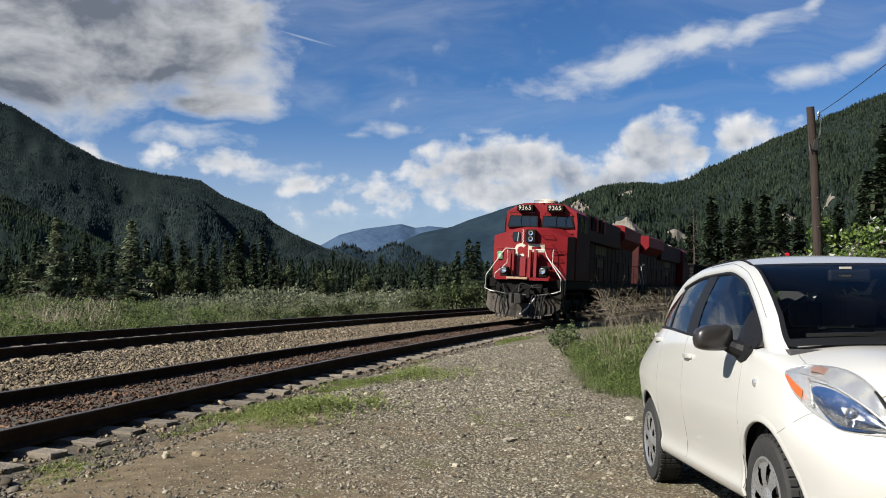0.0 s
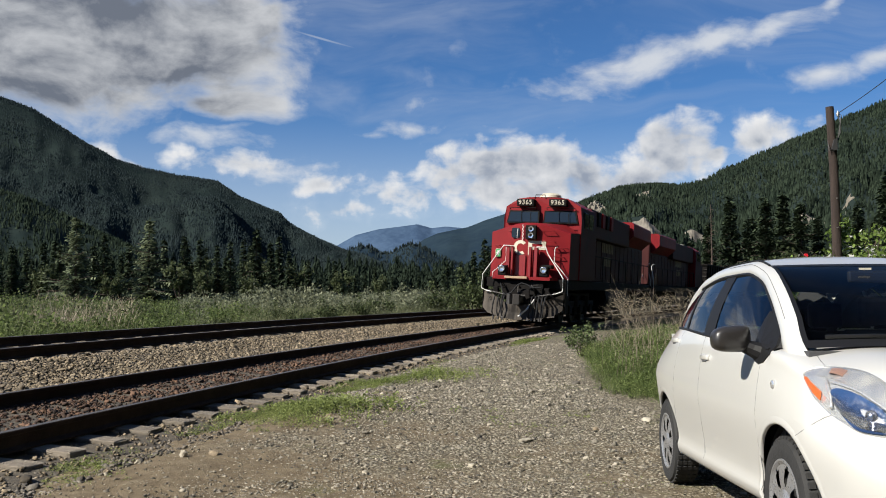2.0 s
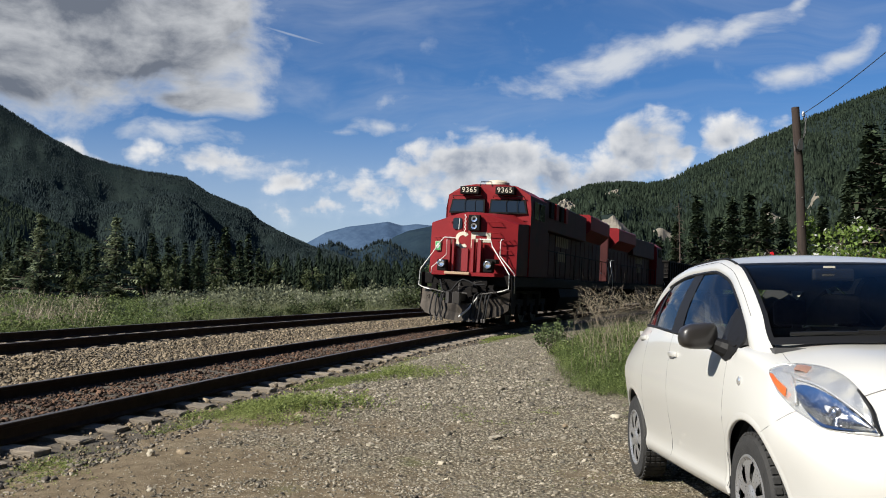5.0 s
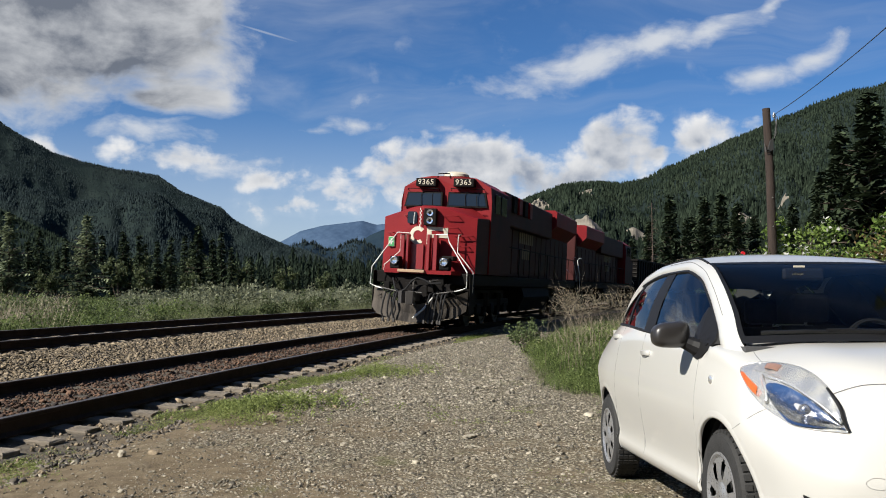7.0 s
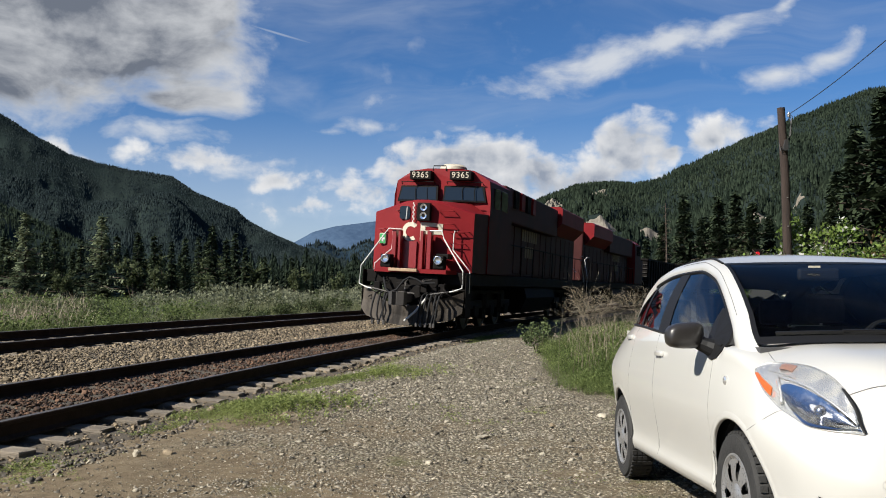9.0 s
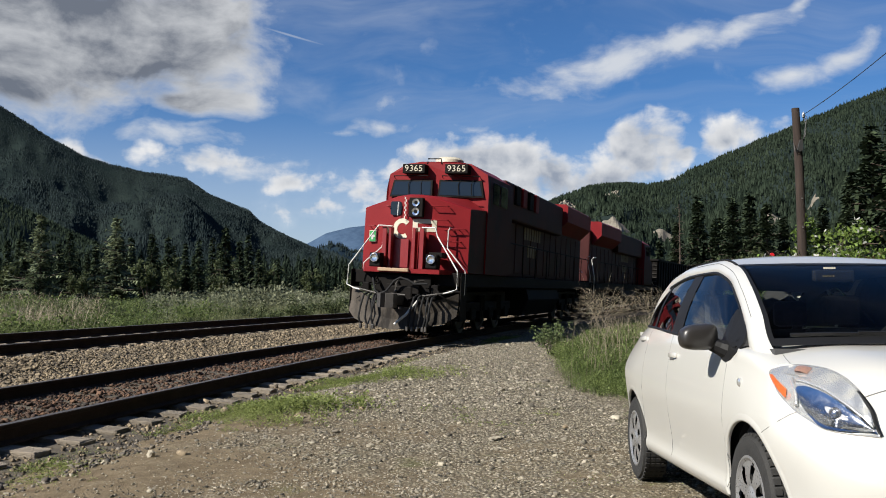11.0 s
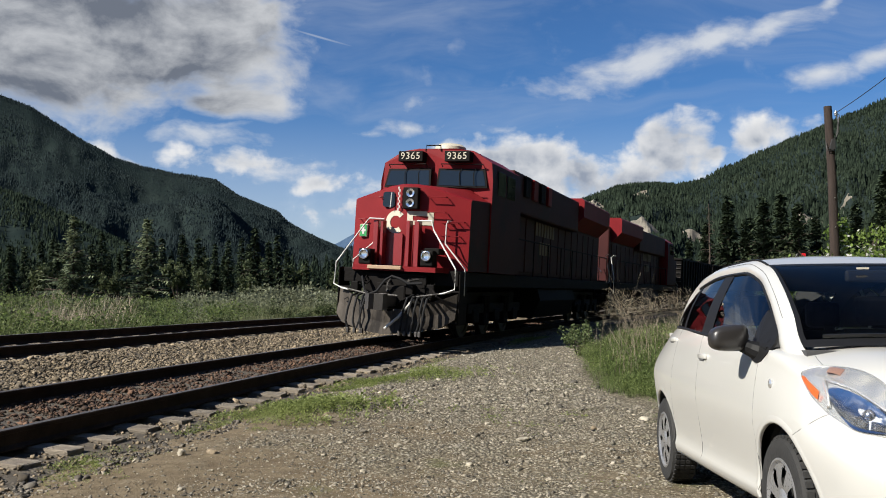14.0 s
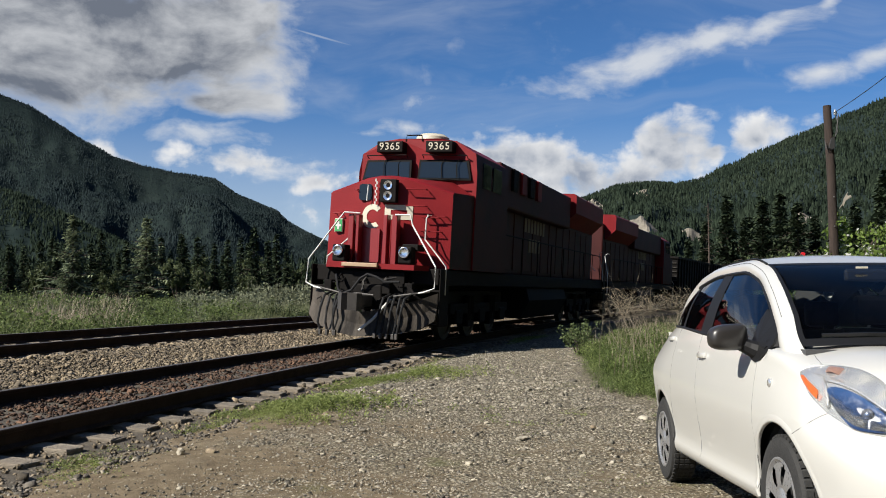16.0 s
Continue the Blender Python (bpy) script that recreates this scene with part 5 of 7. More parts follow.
def build_car():
    root = tagged(new("car"), "white five-door hatchback car parked on gravel", "car")
    # panels
    body = car_panel("body", lambda y, v, p: y < 2.62 or v < 5.9 and y < 2.72, M_PAINT, root)
    fl = lambda y, v: y >= 2.62 and not (v < 5.9 and y < 2.72)
    car_panel("hood", lambda y, v, p: fl(y, v) and v > 8.0 and y < 3.085, M_PAINT, root, "white hood")
    car_panel("front_bumper", lambda y, v, p: fl(y, v) and not (v > 8.0 and y < 3.085), M_PAINT, root, "white front bumper")
    for side in (1, -1):
        s = side
        # upper side: rail from windshield foot over the doors to the tail
        def rail_at(t):
            y = 2.36 - 2.81 * t
            return y, bend(RAIL_X, y), bend(RAIL_Z2, y)

        def rail_pt(t, k):
            y, x, z = rail_at(t)
            off = ((0.0, -.050), (.006, -.015), (-.018, .018), (-.055, .030))[k]
            steep = min(1.0, max(0.0, (y - 1.2) / .9))
            return Vector((s * (x + off[0]), y + steep * off[1] * .35 + steep * .02 * k, z + off[1] * (1 - .25 * steep)))
        bm = bmesh.new()
        g = [[bm.verts.new(rail_pt(i / 60, k)) for k in range(4)] for i in range(-4, 61)]
        for a, b in zip(g, g[1:]):
            for k in range(3):
                bm.faces.new((a[k], a[k + 1], b[k + 1], b[k]))
        part("roof_rail", bm, M_PAINT, root, smooth=True, angle=60)

        def glass_pt(y, k, out=0.0):
            x0, z0 = bend(BELT_IN, y) - .004, bend(BELT, y) + .002
            x1, z1 = bend(RAIL_X, y) - .003, bend(RAIL_Z2, y) - .044
            bow = .018 * math.sin(math.pi * k)
            return Vector((s * (x0 + (x1 - x0) * k + bow + out), y, z0 + (z1 - z0) * k))

        def side_glass(name, ya, yb, lean_a, lean_b, mat, label, k0=.03, k1=.98, out=0.0):
            bm = bmesh.new()
            patch(bm, lambda u, k: glass_pt((ya + lean_a * k) * (1 - u) + (yb + lean_b * k) * u, k0 + (k1 - k0) * k, out), 16, 6)
            ob = part(name, bm, mat, root, label, smooth=True)
            return ob
        w1 = side_glass("front_side_window", 1.20, 2.06, -.22, 0.0, M_CARGLASS, "front door window")
        w2 = side_glass("rear_side_window", .47, 1.0, -.22, -.19, M_PRIVACY, "rear door window")
        w3 = side_glass("quarter_window", -.02, .43, .16, -.20, M_PRIVACY, "small dark quarter window")
        for w in (w1, w2, w3):
            w.visible_shadow = False
        for ya, yb, la, lb, lab in ((.985, 1.215, -.19, -.22, "black door pillar"), (.425, .485, -.20, -.22, "black rear window divider"), (2.05, 2.16, 0.0, 0.0, "black front pillar corner")):
            side_glass("window_pillar", ya, yb, la, lb, M_TRIM, lab, 0.0, 1.0, .004)
        # sills of the windows, upper frame
        bm = bmesh.new()
        tube(bm, [glass_pt(y, .015, .004) for y in np.linspace(-.02, 2.2, 30)], .010, 5)
        part("window_seal", bm, M_TRIM, root)
        bm = bmesh.new()
        tube(bm, [glass_pt(y, .99, .002) for y in np.linspace(.15, 2.18, 34)], .011, 5)
        part("window_seal", bm, M_TRIM, root)
        # tail pillar closes the side behind the quarter window
        bm = bmesh.new()
        patch(bm, lambda u, k: glass_pt((-.50 + .2 * k) * (1 - u) + (-.02 + .16 * k) * u, k, .001), 8, 6)
        part("tail_pillar", bm, M_PAINT, root, smooth=True)
        bm = bmesh.new()
        patch(bm, lambda u, k: glass_pt((-.48 + .2 * k) * (1 - u) + (-.03 + .16 * k) * u, k * .97, -.02), 8, 6)
        part("pillar_lining", bm, M_LINING, root, smooth=True)
        bm = bmesh.new()
        g = [[bm.verts.new(rail_pt(i / 60, k) + Vector((-s * .02, 0, -.012))) for k in range(4)] for i in range(61)]
        for a, b in zip(g, g[1:]):
            for k in range(3):
                bm.faces.new((a[k], a[k + 1], b[k + 1], b[k]))
        part("rail_lining", bm, M_LINING, root, smooth=True)
        # mirror
        bm = bmesh.new()
        bmesh.ops.create_icosphere(bm, subdivisions=3, radius=1.0)
        for v in bm.verts:
            x, y, z = v.co
            e = lambda q: math.copysign(abs(q) ** .62, q)
            v.co = Vector((s * (.920 + .100 * e(x)), 2.05 + .075 * e(y) + .02 * x, 1.020 + (.066 - .010 * x) * e(z) - .006 * x))
        mir = part("door_mirror", bm, M_MIRRORCAP, root, "graphite grey door mirror", smooth=True)
        bm = bmesh.new()
        # the black sail that carries the mirror, from the window's front corner down onto the door
        def side_x(y, z):
            if z > bend(BELT, y):
                k = (z - bend(BELT, y)) / max(bend(RAIL_Z2, y) - .044 - bend(BELT, y), .02)
                return abs(glass_pt(y, min(k, 1.0)).x)
            lo, hi = 5.0, 8.0
            for _ in range(20):
                m = (lo + hi) / 2
                lo, hi = (m, hi) if skin(y, m).z < z else (lo, m)
            return skin(y, lo).x
        sail = [(1.90, 1.165), (1.98, 1.135), (2.07, 1.095), (2.16, 1.045), (2.22, .99), (2.225, .945), (2.19, .912), (2.13, .900), (2.07, .915), (2.02, .955), (1.99, 1.0), (1.96, 1.06), (1.92, 1.12)]
        mid = bm.verts.new((s * (side_x(2.09, 1.0) + .018), 2.09, 1.0))
        rim = [bm.verts.new((s * (side_x(y, z) + .008), y, z)) for y, z in sail]
        low = [bm.verts.new((s * (side_x(y, z) - .006), y, z)) for y, z in sail]
        for k in range(len(sail)):
            n = (k + 1) % len(sail)
            bm.faces.new((mid, rim[k], rim[n])), bm.faces.new((rim[k], low[k], low[n], rim[n]))
        tube(bm, [(s * .775, 2.09, .950), (s * .815, 2.075, .968), (s * .865, 2.06, .990)], .04, 10, radii=(.050, .042, .034))
        part("mirror_foot", bm, M_TRIM, mir)
        # door seams, handles, marker lamp
        def seam(pts, r=.0018, mat=M_SEAM):
            bm = bmesh.new()
            tube(bm, [(s * p.x, p.y, p.z) for p in (skin_out(a, b, -.0005) for a, b in pts)], r, 5)
            part("panel_gap", bm, mat, root)
        seam([(2.13 + .03 * math.sin(k / 10 * 3.1), 3.2 + 4.75 * k / 10) for k in range(11)])
        seam([(1.05 + .02 * math.sin(k / 10 * 3.1), 3.2 + 4.75 * k / 10) for k in range(11)], .0018)
        seam([(.40 - .13 * max(0, (5 - k)) / 5, 3.2 + 4.75 * k / 10) for k in range(11)], .0018)
        seam([(2.27, 9.06), (2.38, 8.86), (2.50, 8.66), (2.58, 8.55), (2.672, 8.42)])
        seam([(2.66, 5.45), (2.72, 5.78), (2.80, 6.2), (2.85, 6.46), (2.885, 6.63)], .0018)
        seam([(bend(((8.5, 3.022), (9.3, 3.036), (10.0, 3.064), (11.0, 3.08), (12.0, 3.085)), 8.5 + 3.45 * k / 16), 8.5 + 3.45 * k / 16) for k in range(17)], .003)
        # door frame's edge along the front pillar; round cover of the towing eye
        bm = bmesh.new()
        tube(bm, [rail_pt(t, 1).lerp(rail_pt(t, 2), .75) + Vector((s * .0005, 0, .0005)) for t in np.linspace(.09, .56, 26)], .0018, 5)
        part("panel_gap", bm, M_SEAM, root)
        bm = bmesh.new()
        tube(bm, [(s * p.x, p.y, p.z) for p in (skin_out(3.235 + .012 * math.cos(a), 5.87 + .35 * math.sin(a), .001) for a in (2 * math.pi * k / 24 for k in range(25)))], .0005, 4)
        part("tow_cover_gap", bm, M_SEAM, root)
        for yh, zv in ((.24, 7.05), (1.17, 6.75)):
            p = skin_out(yh, zv, .006)
            bm = bmesh.new()
            box(bm, s * p.x - .012, s * p.x + .012, yh - .085, yh + .085, p.z - .016, p.z + .016, .010)
            hnd = part("door_handle", bm, M_PAINT, root, "white door handle", smooth=True, angle=40)
            # dark plate on the door, drawn for the shade in the handle's hollow
            bm = bmesh.new()
            q = skin_out(yh - .02, zv - .05, .004)
            box(bm, s * q.x - .004, s * q.x + .004, yh - .07, yh + .03, q.z - .02, q.z + .012, .006)
            part("handle_shade", bm, M_SEAM, hnd)
        p = skin_out(2.36, 6.55, .0)
        bm = bmesh.new()
        lathe(bm, [(s * (p.x - .01), .020), (s * (p.x + .004), .022), (s * (p.x + .009), .016), (s * (p.x + .010), .002)], "x", 16, (0, 2.36, p.z))
        part("marker_lamp", bm, M_LAMPGREY, root, "small clear side marker lamp", smooth=True, angle=40)
        # arches: rounded lip and dark liner
        for c in WHEELS:
            bm = bmesh.new()
            prof = []
            for k in range(41):
                a = radians(-6 + 192 * k / 40)
                row = []
                for r, out in ((ARCH - .003, -.014), (ARCH - .002, .000), (ARCH + .006, .0014), (ARCH + .030, .0004), (ARCH + .045, -.004)):
                    y, z = c + r * math.cos(a), .29 + r * math.sin(a)
                    lo, hi = 2.0, 8.0
                    for _ in range(24):
                        m = (lo + hi) / 2
                        lo, hi = (m, hi) if skin(y, m).z < z else (lo, m)
                    row.append(bm.verts.new((s * (skin(y, lo).x + out), y, z)))
                prof.append(row)
            for a, b in zip(prof, prof[1:]):
                for k in range(4):
                    bm.faces.new((a[k], a[k + 1], b[k + 1], b[k]))
            part("arch_lip", bm, M_PAINT, root, smooth=True)
            bm = bmesh.new()
            n = 30
            rings = []
            for k in range(n + 1):
                a = radians(-5 + 190 * k / n)
                rings.append([bm.verts.new((s * x, c + (ARCH + .01) * math.cos(a), .29 + (ARCH + .01) * math.sin(a))) for x in (.45, .775)] + [bm.verts.new((s * .45, c, .25))])
            for p, q in zip(rings, rings[1:]):
                bm.faces.new((p[0], p[1], q[1], q[0])), bm.faces.new((p[2], p[0], q[0]))
            part("arch_liner", bm, M_DARKHOLE, root)
            bm = bmesh.new()
            box(bm, s * .70, s * .80, c - .36, c - .335, .13, .34, .006)
            part("mud_flap", bm, M_TRIM, root)
            build_wheel(root, c, s)
        # headlamp: pale upper reflector, one large dished bowl below it, amber strip at the rear corner, clear lens
        def lamp_pt(u, w, out):
            (y0, v0), (y1, v1) = run_along(LAMP_LO, u), run_along(LAMP_HI, u)
            p = skin_out(y0 + (y1 - y0) * w, v0 + (v1 - v0) * w, out)
            return Vector((s * p.x, p.y, p.z))
        bm = bmesh.new()
        patch(bm, lambda u, w: lamp_pt(.01 + .98 * u, .01 + .98 * w, .004), 34, 16)
        lamp = part("headlight", bm, M_LAMPGREY, root, "large clear teardrop headlight with an amber strip", smooth=True)
        bm = bmesh.new()
        patch(bm, lambda u, w: lamp_pt(.005 + .99 * u, w, .006 + .034 * (math.sin(math.pi * u) * math.sin(math.pi * w)) ** .7), 34, 14)
        lens = part("lens", bm, M_LENS, lamp, smooth=True)
        lens.visible_shadow = False
        bm = bmesh.new()
        patch(bm, lambda u, w: lamp_pt(.06 + .25 * u, .05 + .40 * w * (1 - .6 * u) * min(1.0, .35 + 3.0 * u), .0085), 12, 6)
        part("amber_reflector", bm, M_AMBER, lamp, "orange side reflector", smooth=True)
        # ridged upper reflector
        bm = bmesh.new()
        patch(bm, lambda u, w: lamp_pt(.24 + .66 * u, .66 + .31 * w, .007 + .004 * math.sin(9 * math.pi * u) * math.sin(math.pi * w)), 60, 8)
        part("upper_reflector", bm, M_LAMPGREY, lamp, "pale grey upper reflector", smooth=True)
        # amber patch: the indicator bulb with its reflection painted in as colour
        bm = bmesh.new()
        patch(bm, lambda u, w: lamp_pt(.30 + .10 * u + .03 * (1 - w), .74 + .16 * w, .012 + .004 * math.sin(math.pi * u)), 6, 5)
        part("indicator_bulb", bm, M_RUBY, lamp, "amber patch for the indicator bulb and its reflection", smooth=True)
        bm = bmesh.new()
        arc = [(.40 + .52 * k / 24, .50 + .15 * math.sin(math.pi * (.12 + .80 * k / 24))) for k in range(25)]
        tube(bm, [lamp_pt(u, w, .012) for u, w in arc], .0065, 7)
        part("divider", bm, M_LAMPGREY, lamp, "bright curved rim between reflectors", smooth=True)
        bm = bmesh.new()
        tube(bm, [lamp_pt(.36 + .09 * k / 12, .56 - .50 * k / 12, .012) for k in range(13)], .0075, 7)
        part("divider", bm, M_LAMPGREY, lamp, smooth=True)
        # bowl: rings round (u, w), deepest in the middle, cut into facets
        bm = bmesh.new()
        cu, cw, seg = .685, .30, 44
        rings = []
        for q, out in ((1.0, .016), (.93, .014), (.80, .010), (.62, .007), (.42, .0055), (.28, .005)):
            rings.append([bm.verts.new(lamp_pt(cu + .265 * q * math.cos(a), cw + .30 * q * math.sin(a), out)) for a in (2 * math.pi * k / seg for k in range(seg))])
        for a, b in zip(rings, rings[1:]):
            for k in range(seg):
                bm.faces.new((a[k], a[(k + 1) % seg], b[(k + 1) % seg], b[k]))
        part("bulb_bowl", bm, M_CHROME, lamp, "mirror-bright headlight bowl", smooth=True, angle=40)
        bm = bmesh.new()
        c0 = lamp_pt(cu, cw, .006)
        n = (lamp_pt(cu, cw, .05) - c0).normalized()
        e1 = n.cross(Vector((0, 0, 1))).normalized()
        e2 = e1.cross(n)
        rings = [[bm.verts.new(c0 + n * d + e1 * (q * math.cos(a)) + e2 * (q * math.sin(a))) for a in (2 * math.pi * k / 20 for k in range(20))]
                 for d, q in ((.0, .024), (.008, .022), (.014, .016), (.018, .008), (.019, .001))]
        for a, b in zip(rings, rings[1:]):
            for k in range(20):
                bm.faces.new((a[k], a[(k + 1) % 20], b[(k + 1) % 20], b[k]))
        part("bulb_cap", bm, M_LAMPDARK, lamp, "silver bulb shield in the bowl", smooth=True, angle=40)
        bm = bmesh.new()
        tube(bm, [lamp_pt(.01 + .70 * k / 30, 1, .004) for k in range(31)], .0032, 5)
        tube(bm, [lamp_pt(.01 + .98 * k / 40, 0, .004) for k in range(41)], .0032, 5)
        part("lamp_gasket", bm, M_LAMPGREY, lamp)
        bm = bmesh.new()
        tube(bm, [lamp_pt(.70 + .295 * k / 16, .97, .007) for k in range(17)], .008, 6, radii=[.003 + .006 * math.sin(math.pi * min(1.0, .1 + k / 22)) for k in range(17)])
        part("lamp_edge", bm, M_TRIM, lamp, "black edge of the lamp beside the hood")

    # windshield, roof and tail, each from its middle line to the inner edges of the rails
    def edge(t):
        y = 2.36 - 2.81 * t
        steep = min(1.0, max(0.0, (y - 1.2) / .9))
        return Vector((bend(RAIL_X, y) - .055, y + steep * .0105 + steep * .06, bend(RAIL_Z2, y) + .030 * (1 - .25 * steep)))

    def across(mid, t, u, drop=0.0):
        e = edge(t)
        k = 2 * u - 1
        return Vector((e.x * k, mid.y + (e.y - mid.y) * k * k, mid.z + (e.z - mid.z) * abs(k) ** 2.2 - drop))
    T_TOP = .325

    def screen_mid(q):
        return Vector((0, 2.56 - 1.11 * q, .992 + .452 * q + .030 * math.sin(math.pi * q)))

    def screen(q, u, drop=0.0):
        return across(screen_mid(q), q * T_TOP, u, drop)
    bm = bmesh.new()
    patch(bm, lambda a, b: screen(.05 + .92 * a, .025 + .95 * b), 20, 28)
    ws = part("windshield", bm, M_SCREEN, root, "large raked windshield", smooth=True)
    ws.visible_shadow = False
    bm = bmesh.new()
    for f, n, m in ((lambda a, b: screen(.06 * a, b, -.001), 2, 24), (lambda a, b: screen(.955 + .045 * a, b, -.001), 2, 24),
                    (lambda a, b: screen(a, .018 * b, -.001), 24, 2), (lambda a, b: screen(a, 1 - .018 * b, -.001), 24, 2)):
        patch(bm, f, n, m)
    part("windshield_seal", bm, M_TRIM, ws, "black windshield surround", smooth=True)
    bm = bmesh.new()
    box(bm, .02, .085, 1.60, 1.605, 1.40, 1.411)
    stick = part("sticker", bm, M_CREAM, ws, "small pale sticker")
    stick.matrix_local = pose(0.02, .055, -.005)
    bm = bmesh.new()
    tube(bm, [(-.45, 2.44, 1.03), (-.1, 2.50, 1.035), (.3, 2.46, 1.04)], .010, 5)
    part("wiper", bm, M_TRIM, root)
    bm = bmesh.new()
    tube(bm, [(.05, 2.50, 1.03), (.4, 2.44, 1.035), (.58, 2.38, 1.03)], .010, 5)
    part("wiper", bm, M_TRIM, root)

    def roof_mid(q):
        y = 1.45 - 1.73 * q
        return Vector((0, y, bend(((-.28, 1.40), (0, 1.475), (.5, 1.522), (.9, 1.533), (1.2, 1.505), (1.45, 1.444)), y)))
    bm = bmesh.new()
    patch(bm, lambda a, b: across(roof_mid(a), T_TOP + (.88 - T_TOP) * a, b), 30, 24)
    part("roof", bm, M_PAINT, root, "white roof", smooth=True)
    for k in (0, 1):
        bm = bmesh.new()
        tube(bm, [across(roof_mid(a), T_TOP + (.88 - T_TOP) * a, k) + Vector((0, 0, .003)) for a in np.linspace(-.01, .85, 24)], .007, 5)
        part("roof_ditch", bm, M_TRIM, root, "black strip along the roof edge")
    bm = bmesh.new()
    patch(bm, lambda a, b: across(roof_mid(a), T_TOP + (.88 - T_TOP) * a, b, .02), 14, 12)
    part("roof_lining", bm, M_LINING, root, smooth=True)
    bm = bmesh.new()
    patch(bm, lambda a, b: across(Vector((0, -.28 - .22 * a, 1.40 - .36 * a)), .88 + .12 * a, b), 6, 12)
    rg = part("rear_window", bm, M_PRIVACY, root, "tinted rear window", smooth=True)
    rg.visible_shadow = False
    bm = bmesh.new()
    patch(bm, lambda a, b: Vector(((2 * b - 1) * (.66 - .05 * a), -.50 - .06 * a, 1.06 - .5 * a)), 6, 8)
    part("tailgate", bm, M_PAINT, root, smooth=True)
    # cabin: floor, dash, seats, wheel
    bm = bmesh.new()
    box(bm, -.72, .72, -.40, 2.5, .24, .34)
    for sx in (-1, 1):
        box(bm, sx * .735 - .012, sx * .735 + .012, -.30, 2.3, .30, .93)
    part("cabin_floor", bm, M_LINING, root)
    bm = bmesh.new()
    prism(bm, [(1.75, .55), (1.72, .86), (1.85, .95), (2.1, .975), (2.50, .965), (2.52, .6)], "x", -.70, .70)
    part("dashboard", bm, M_LINING, root)
    for x, y in ((-.36, .95), (.36, .95), (-.38, .05), (.38, .05)):
        bm = bmesh.new()
        box(bm, x - .24, x + .24, y + .05, y + .55, .42, .58, .05)
        prism(bm, [(y + .12, .5), (y - .02, .5), (y - .17, 1.06), (y - .07, 1.08)], "x", x - .23, x + .23)
        seat = part("seat", bm, M_SEAT, root, "dark grey cloth seat")
        bm = bmesh.new()
        box(bm, x - .12, x + .12, y - .21, y - .11, 1.10, 1.29, .035)
        part("headrest", bm, M_SEAT, seat)
    bm = bmesh.new()
    pts = [(-.36 + .18 * math.cos(a), 1.66 - .07 * math.sin(a), .93 + .17 * math.sin(a)) for a in (2 * math.pi * k / 24 for k in range(25))]
    tube(bm, pts, .015, 6)
    tube(bm, [(-.54, 1.66, .93), (-.18, 1.66, .93)], .02, 6)
    part("steering_wheel", bm, M_TRIM, root)
    bm = bmesh.new()
    box(bm, -.12, .12, 1.52, 1.55, 1.33, 1.40, .015)
    part("rear_view_mirror", bm, M_TRIM, root)
    # lower front opening
    bm = bmesh.new()
    for sx in (1, -1):
        def low_front(u, w):
            p = skin_out(3.075 + .195 * u ** .6, 3.7 + .93 * w, .004)
            return Vector((sx * p.x, p.y, p.z))
        patch(bm, low_front, 16, 5)
    part("grille", bm, M_TRIM, root)
    return root


car = build_car()
car.matrix_world = pose(2.423, 6.381, -0.051, 2.92, 0, 177.8)

# ---- rock showing through the forest ----


def rock_face(name, label, u, tan, half_u, half_v, seed, jag=5.0):
    """A bare patch of hillside: an uneven slab a little proud of the slope."""
    args = (RIGHT_RIDGE, 1500, 330, 45)
    v0 = v_for(*args, 6.4, u, tan)
    n = 18
    verts, faces = [], []
    for j in range(n + 1):
        for i in range(n + 1):
            a, b = 2 * i / n - 1, 2 * j / n - 1
            wob = 1 + .35 * noise.noise((a * 2 + seed, b * 2, seed))
            uu, vv = u + half_u * a * wob * (1 - .35 * b), v0 + half_v * b * wob
            x, y, z = hill_surface(*args[:3], uu, min(vv, .99), 45, 6.4)
            edge = max(abs(a), abs(b))
            lift = 3 * (1 - edge ** 3) - 5 * edge ** 6 + jag * noise.fractal((a * 4, b * 3 + seed, seed * 2), .7, 2.2, 4)
            verts.append((x, y - lift, z + lift * .8))
    for j in range(n):
        for i in range(n):
            faces.append((j * (n + 1) + i, j * (n + 1) + i + 1, (j + 1) * (n + 1) + i + 1, (j + 1) * (n + 1) + i))
    return tagged(mesh_object(name, verts, faces, M_ROCK), label, "rock face", kind="structure")


for u, tan, hu, hv, seed in ROCKS:
    rock_face("rock_face", "bare pale scree and rock among the trees of a hillside", u, tan, hu, hv, seed, .5 if seed < 5 else 5.0)

# ---- conifers ----
M_BARK = material("conifer bark", (0.05, 0.035, 0.025), (0.11, 0.08, 0.06), 3, 0.95, 0, 0.6, 20)
M_NEEDLE = leaf_material("conifer needles", (0.020, 0.032, 0.020), (0.060, 0.080, 0.044), 0.5, 0.12, 0.5, 0.05)
M_NEEDLE_LIGHT = leaf_material("young conifer needles", (0.085, 0.118, 0.066), (0.25, 0.285, 0.17), 0.4, 0.3, 0.5)
M_LEAF = leaf_material("broad green leaves", (0.10, 0.175, 0.030), (0.24, 0.33, 0.085), 0.45, 0.4, 0.8)
M_SHRUB = leaf_material("dull shrub leaves", (0.055, 0.078, 0.030), (0.135, 0.165, 0.070), 0.4, 0.35, 0.8)
M_SHRUB_LIGHT = leaf_material("fresh shrub leaves", (0.085, 0.125, 0.045), (0.21, 0.255, 0.115), 0.4, 0.35, 0.8)
M_LEAF_PALE = leaf_material("pale spring leaves", (0.055, 0.075, 0.030), (0.115, 0.138, 0.062), 0.35, 0.3, 0.6)
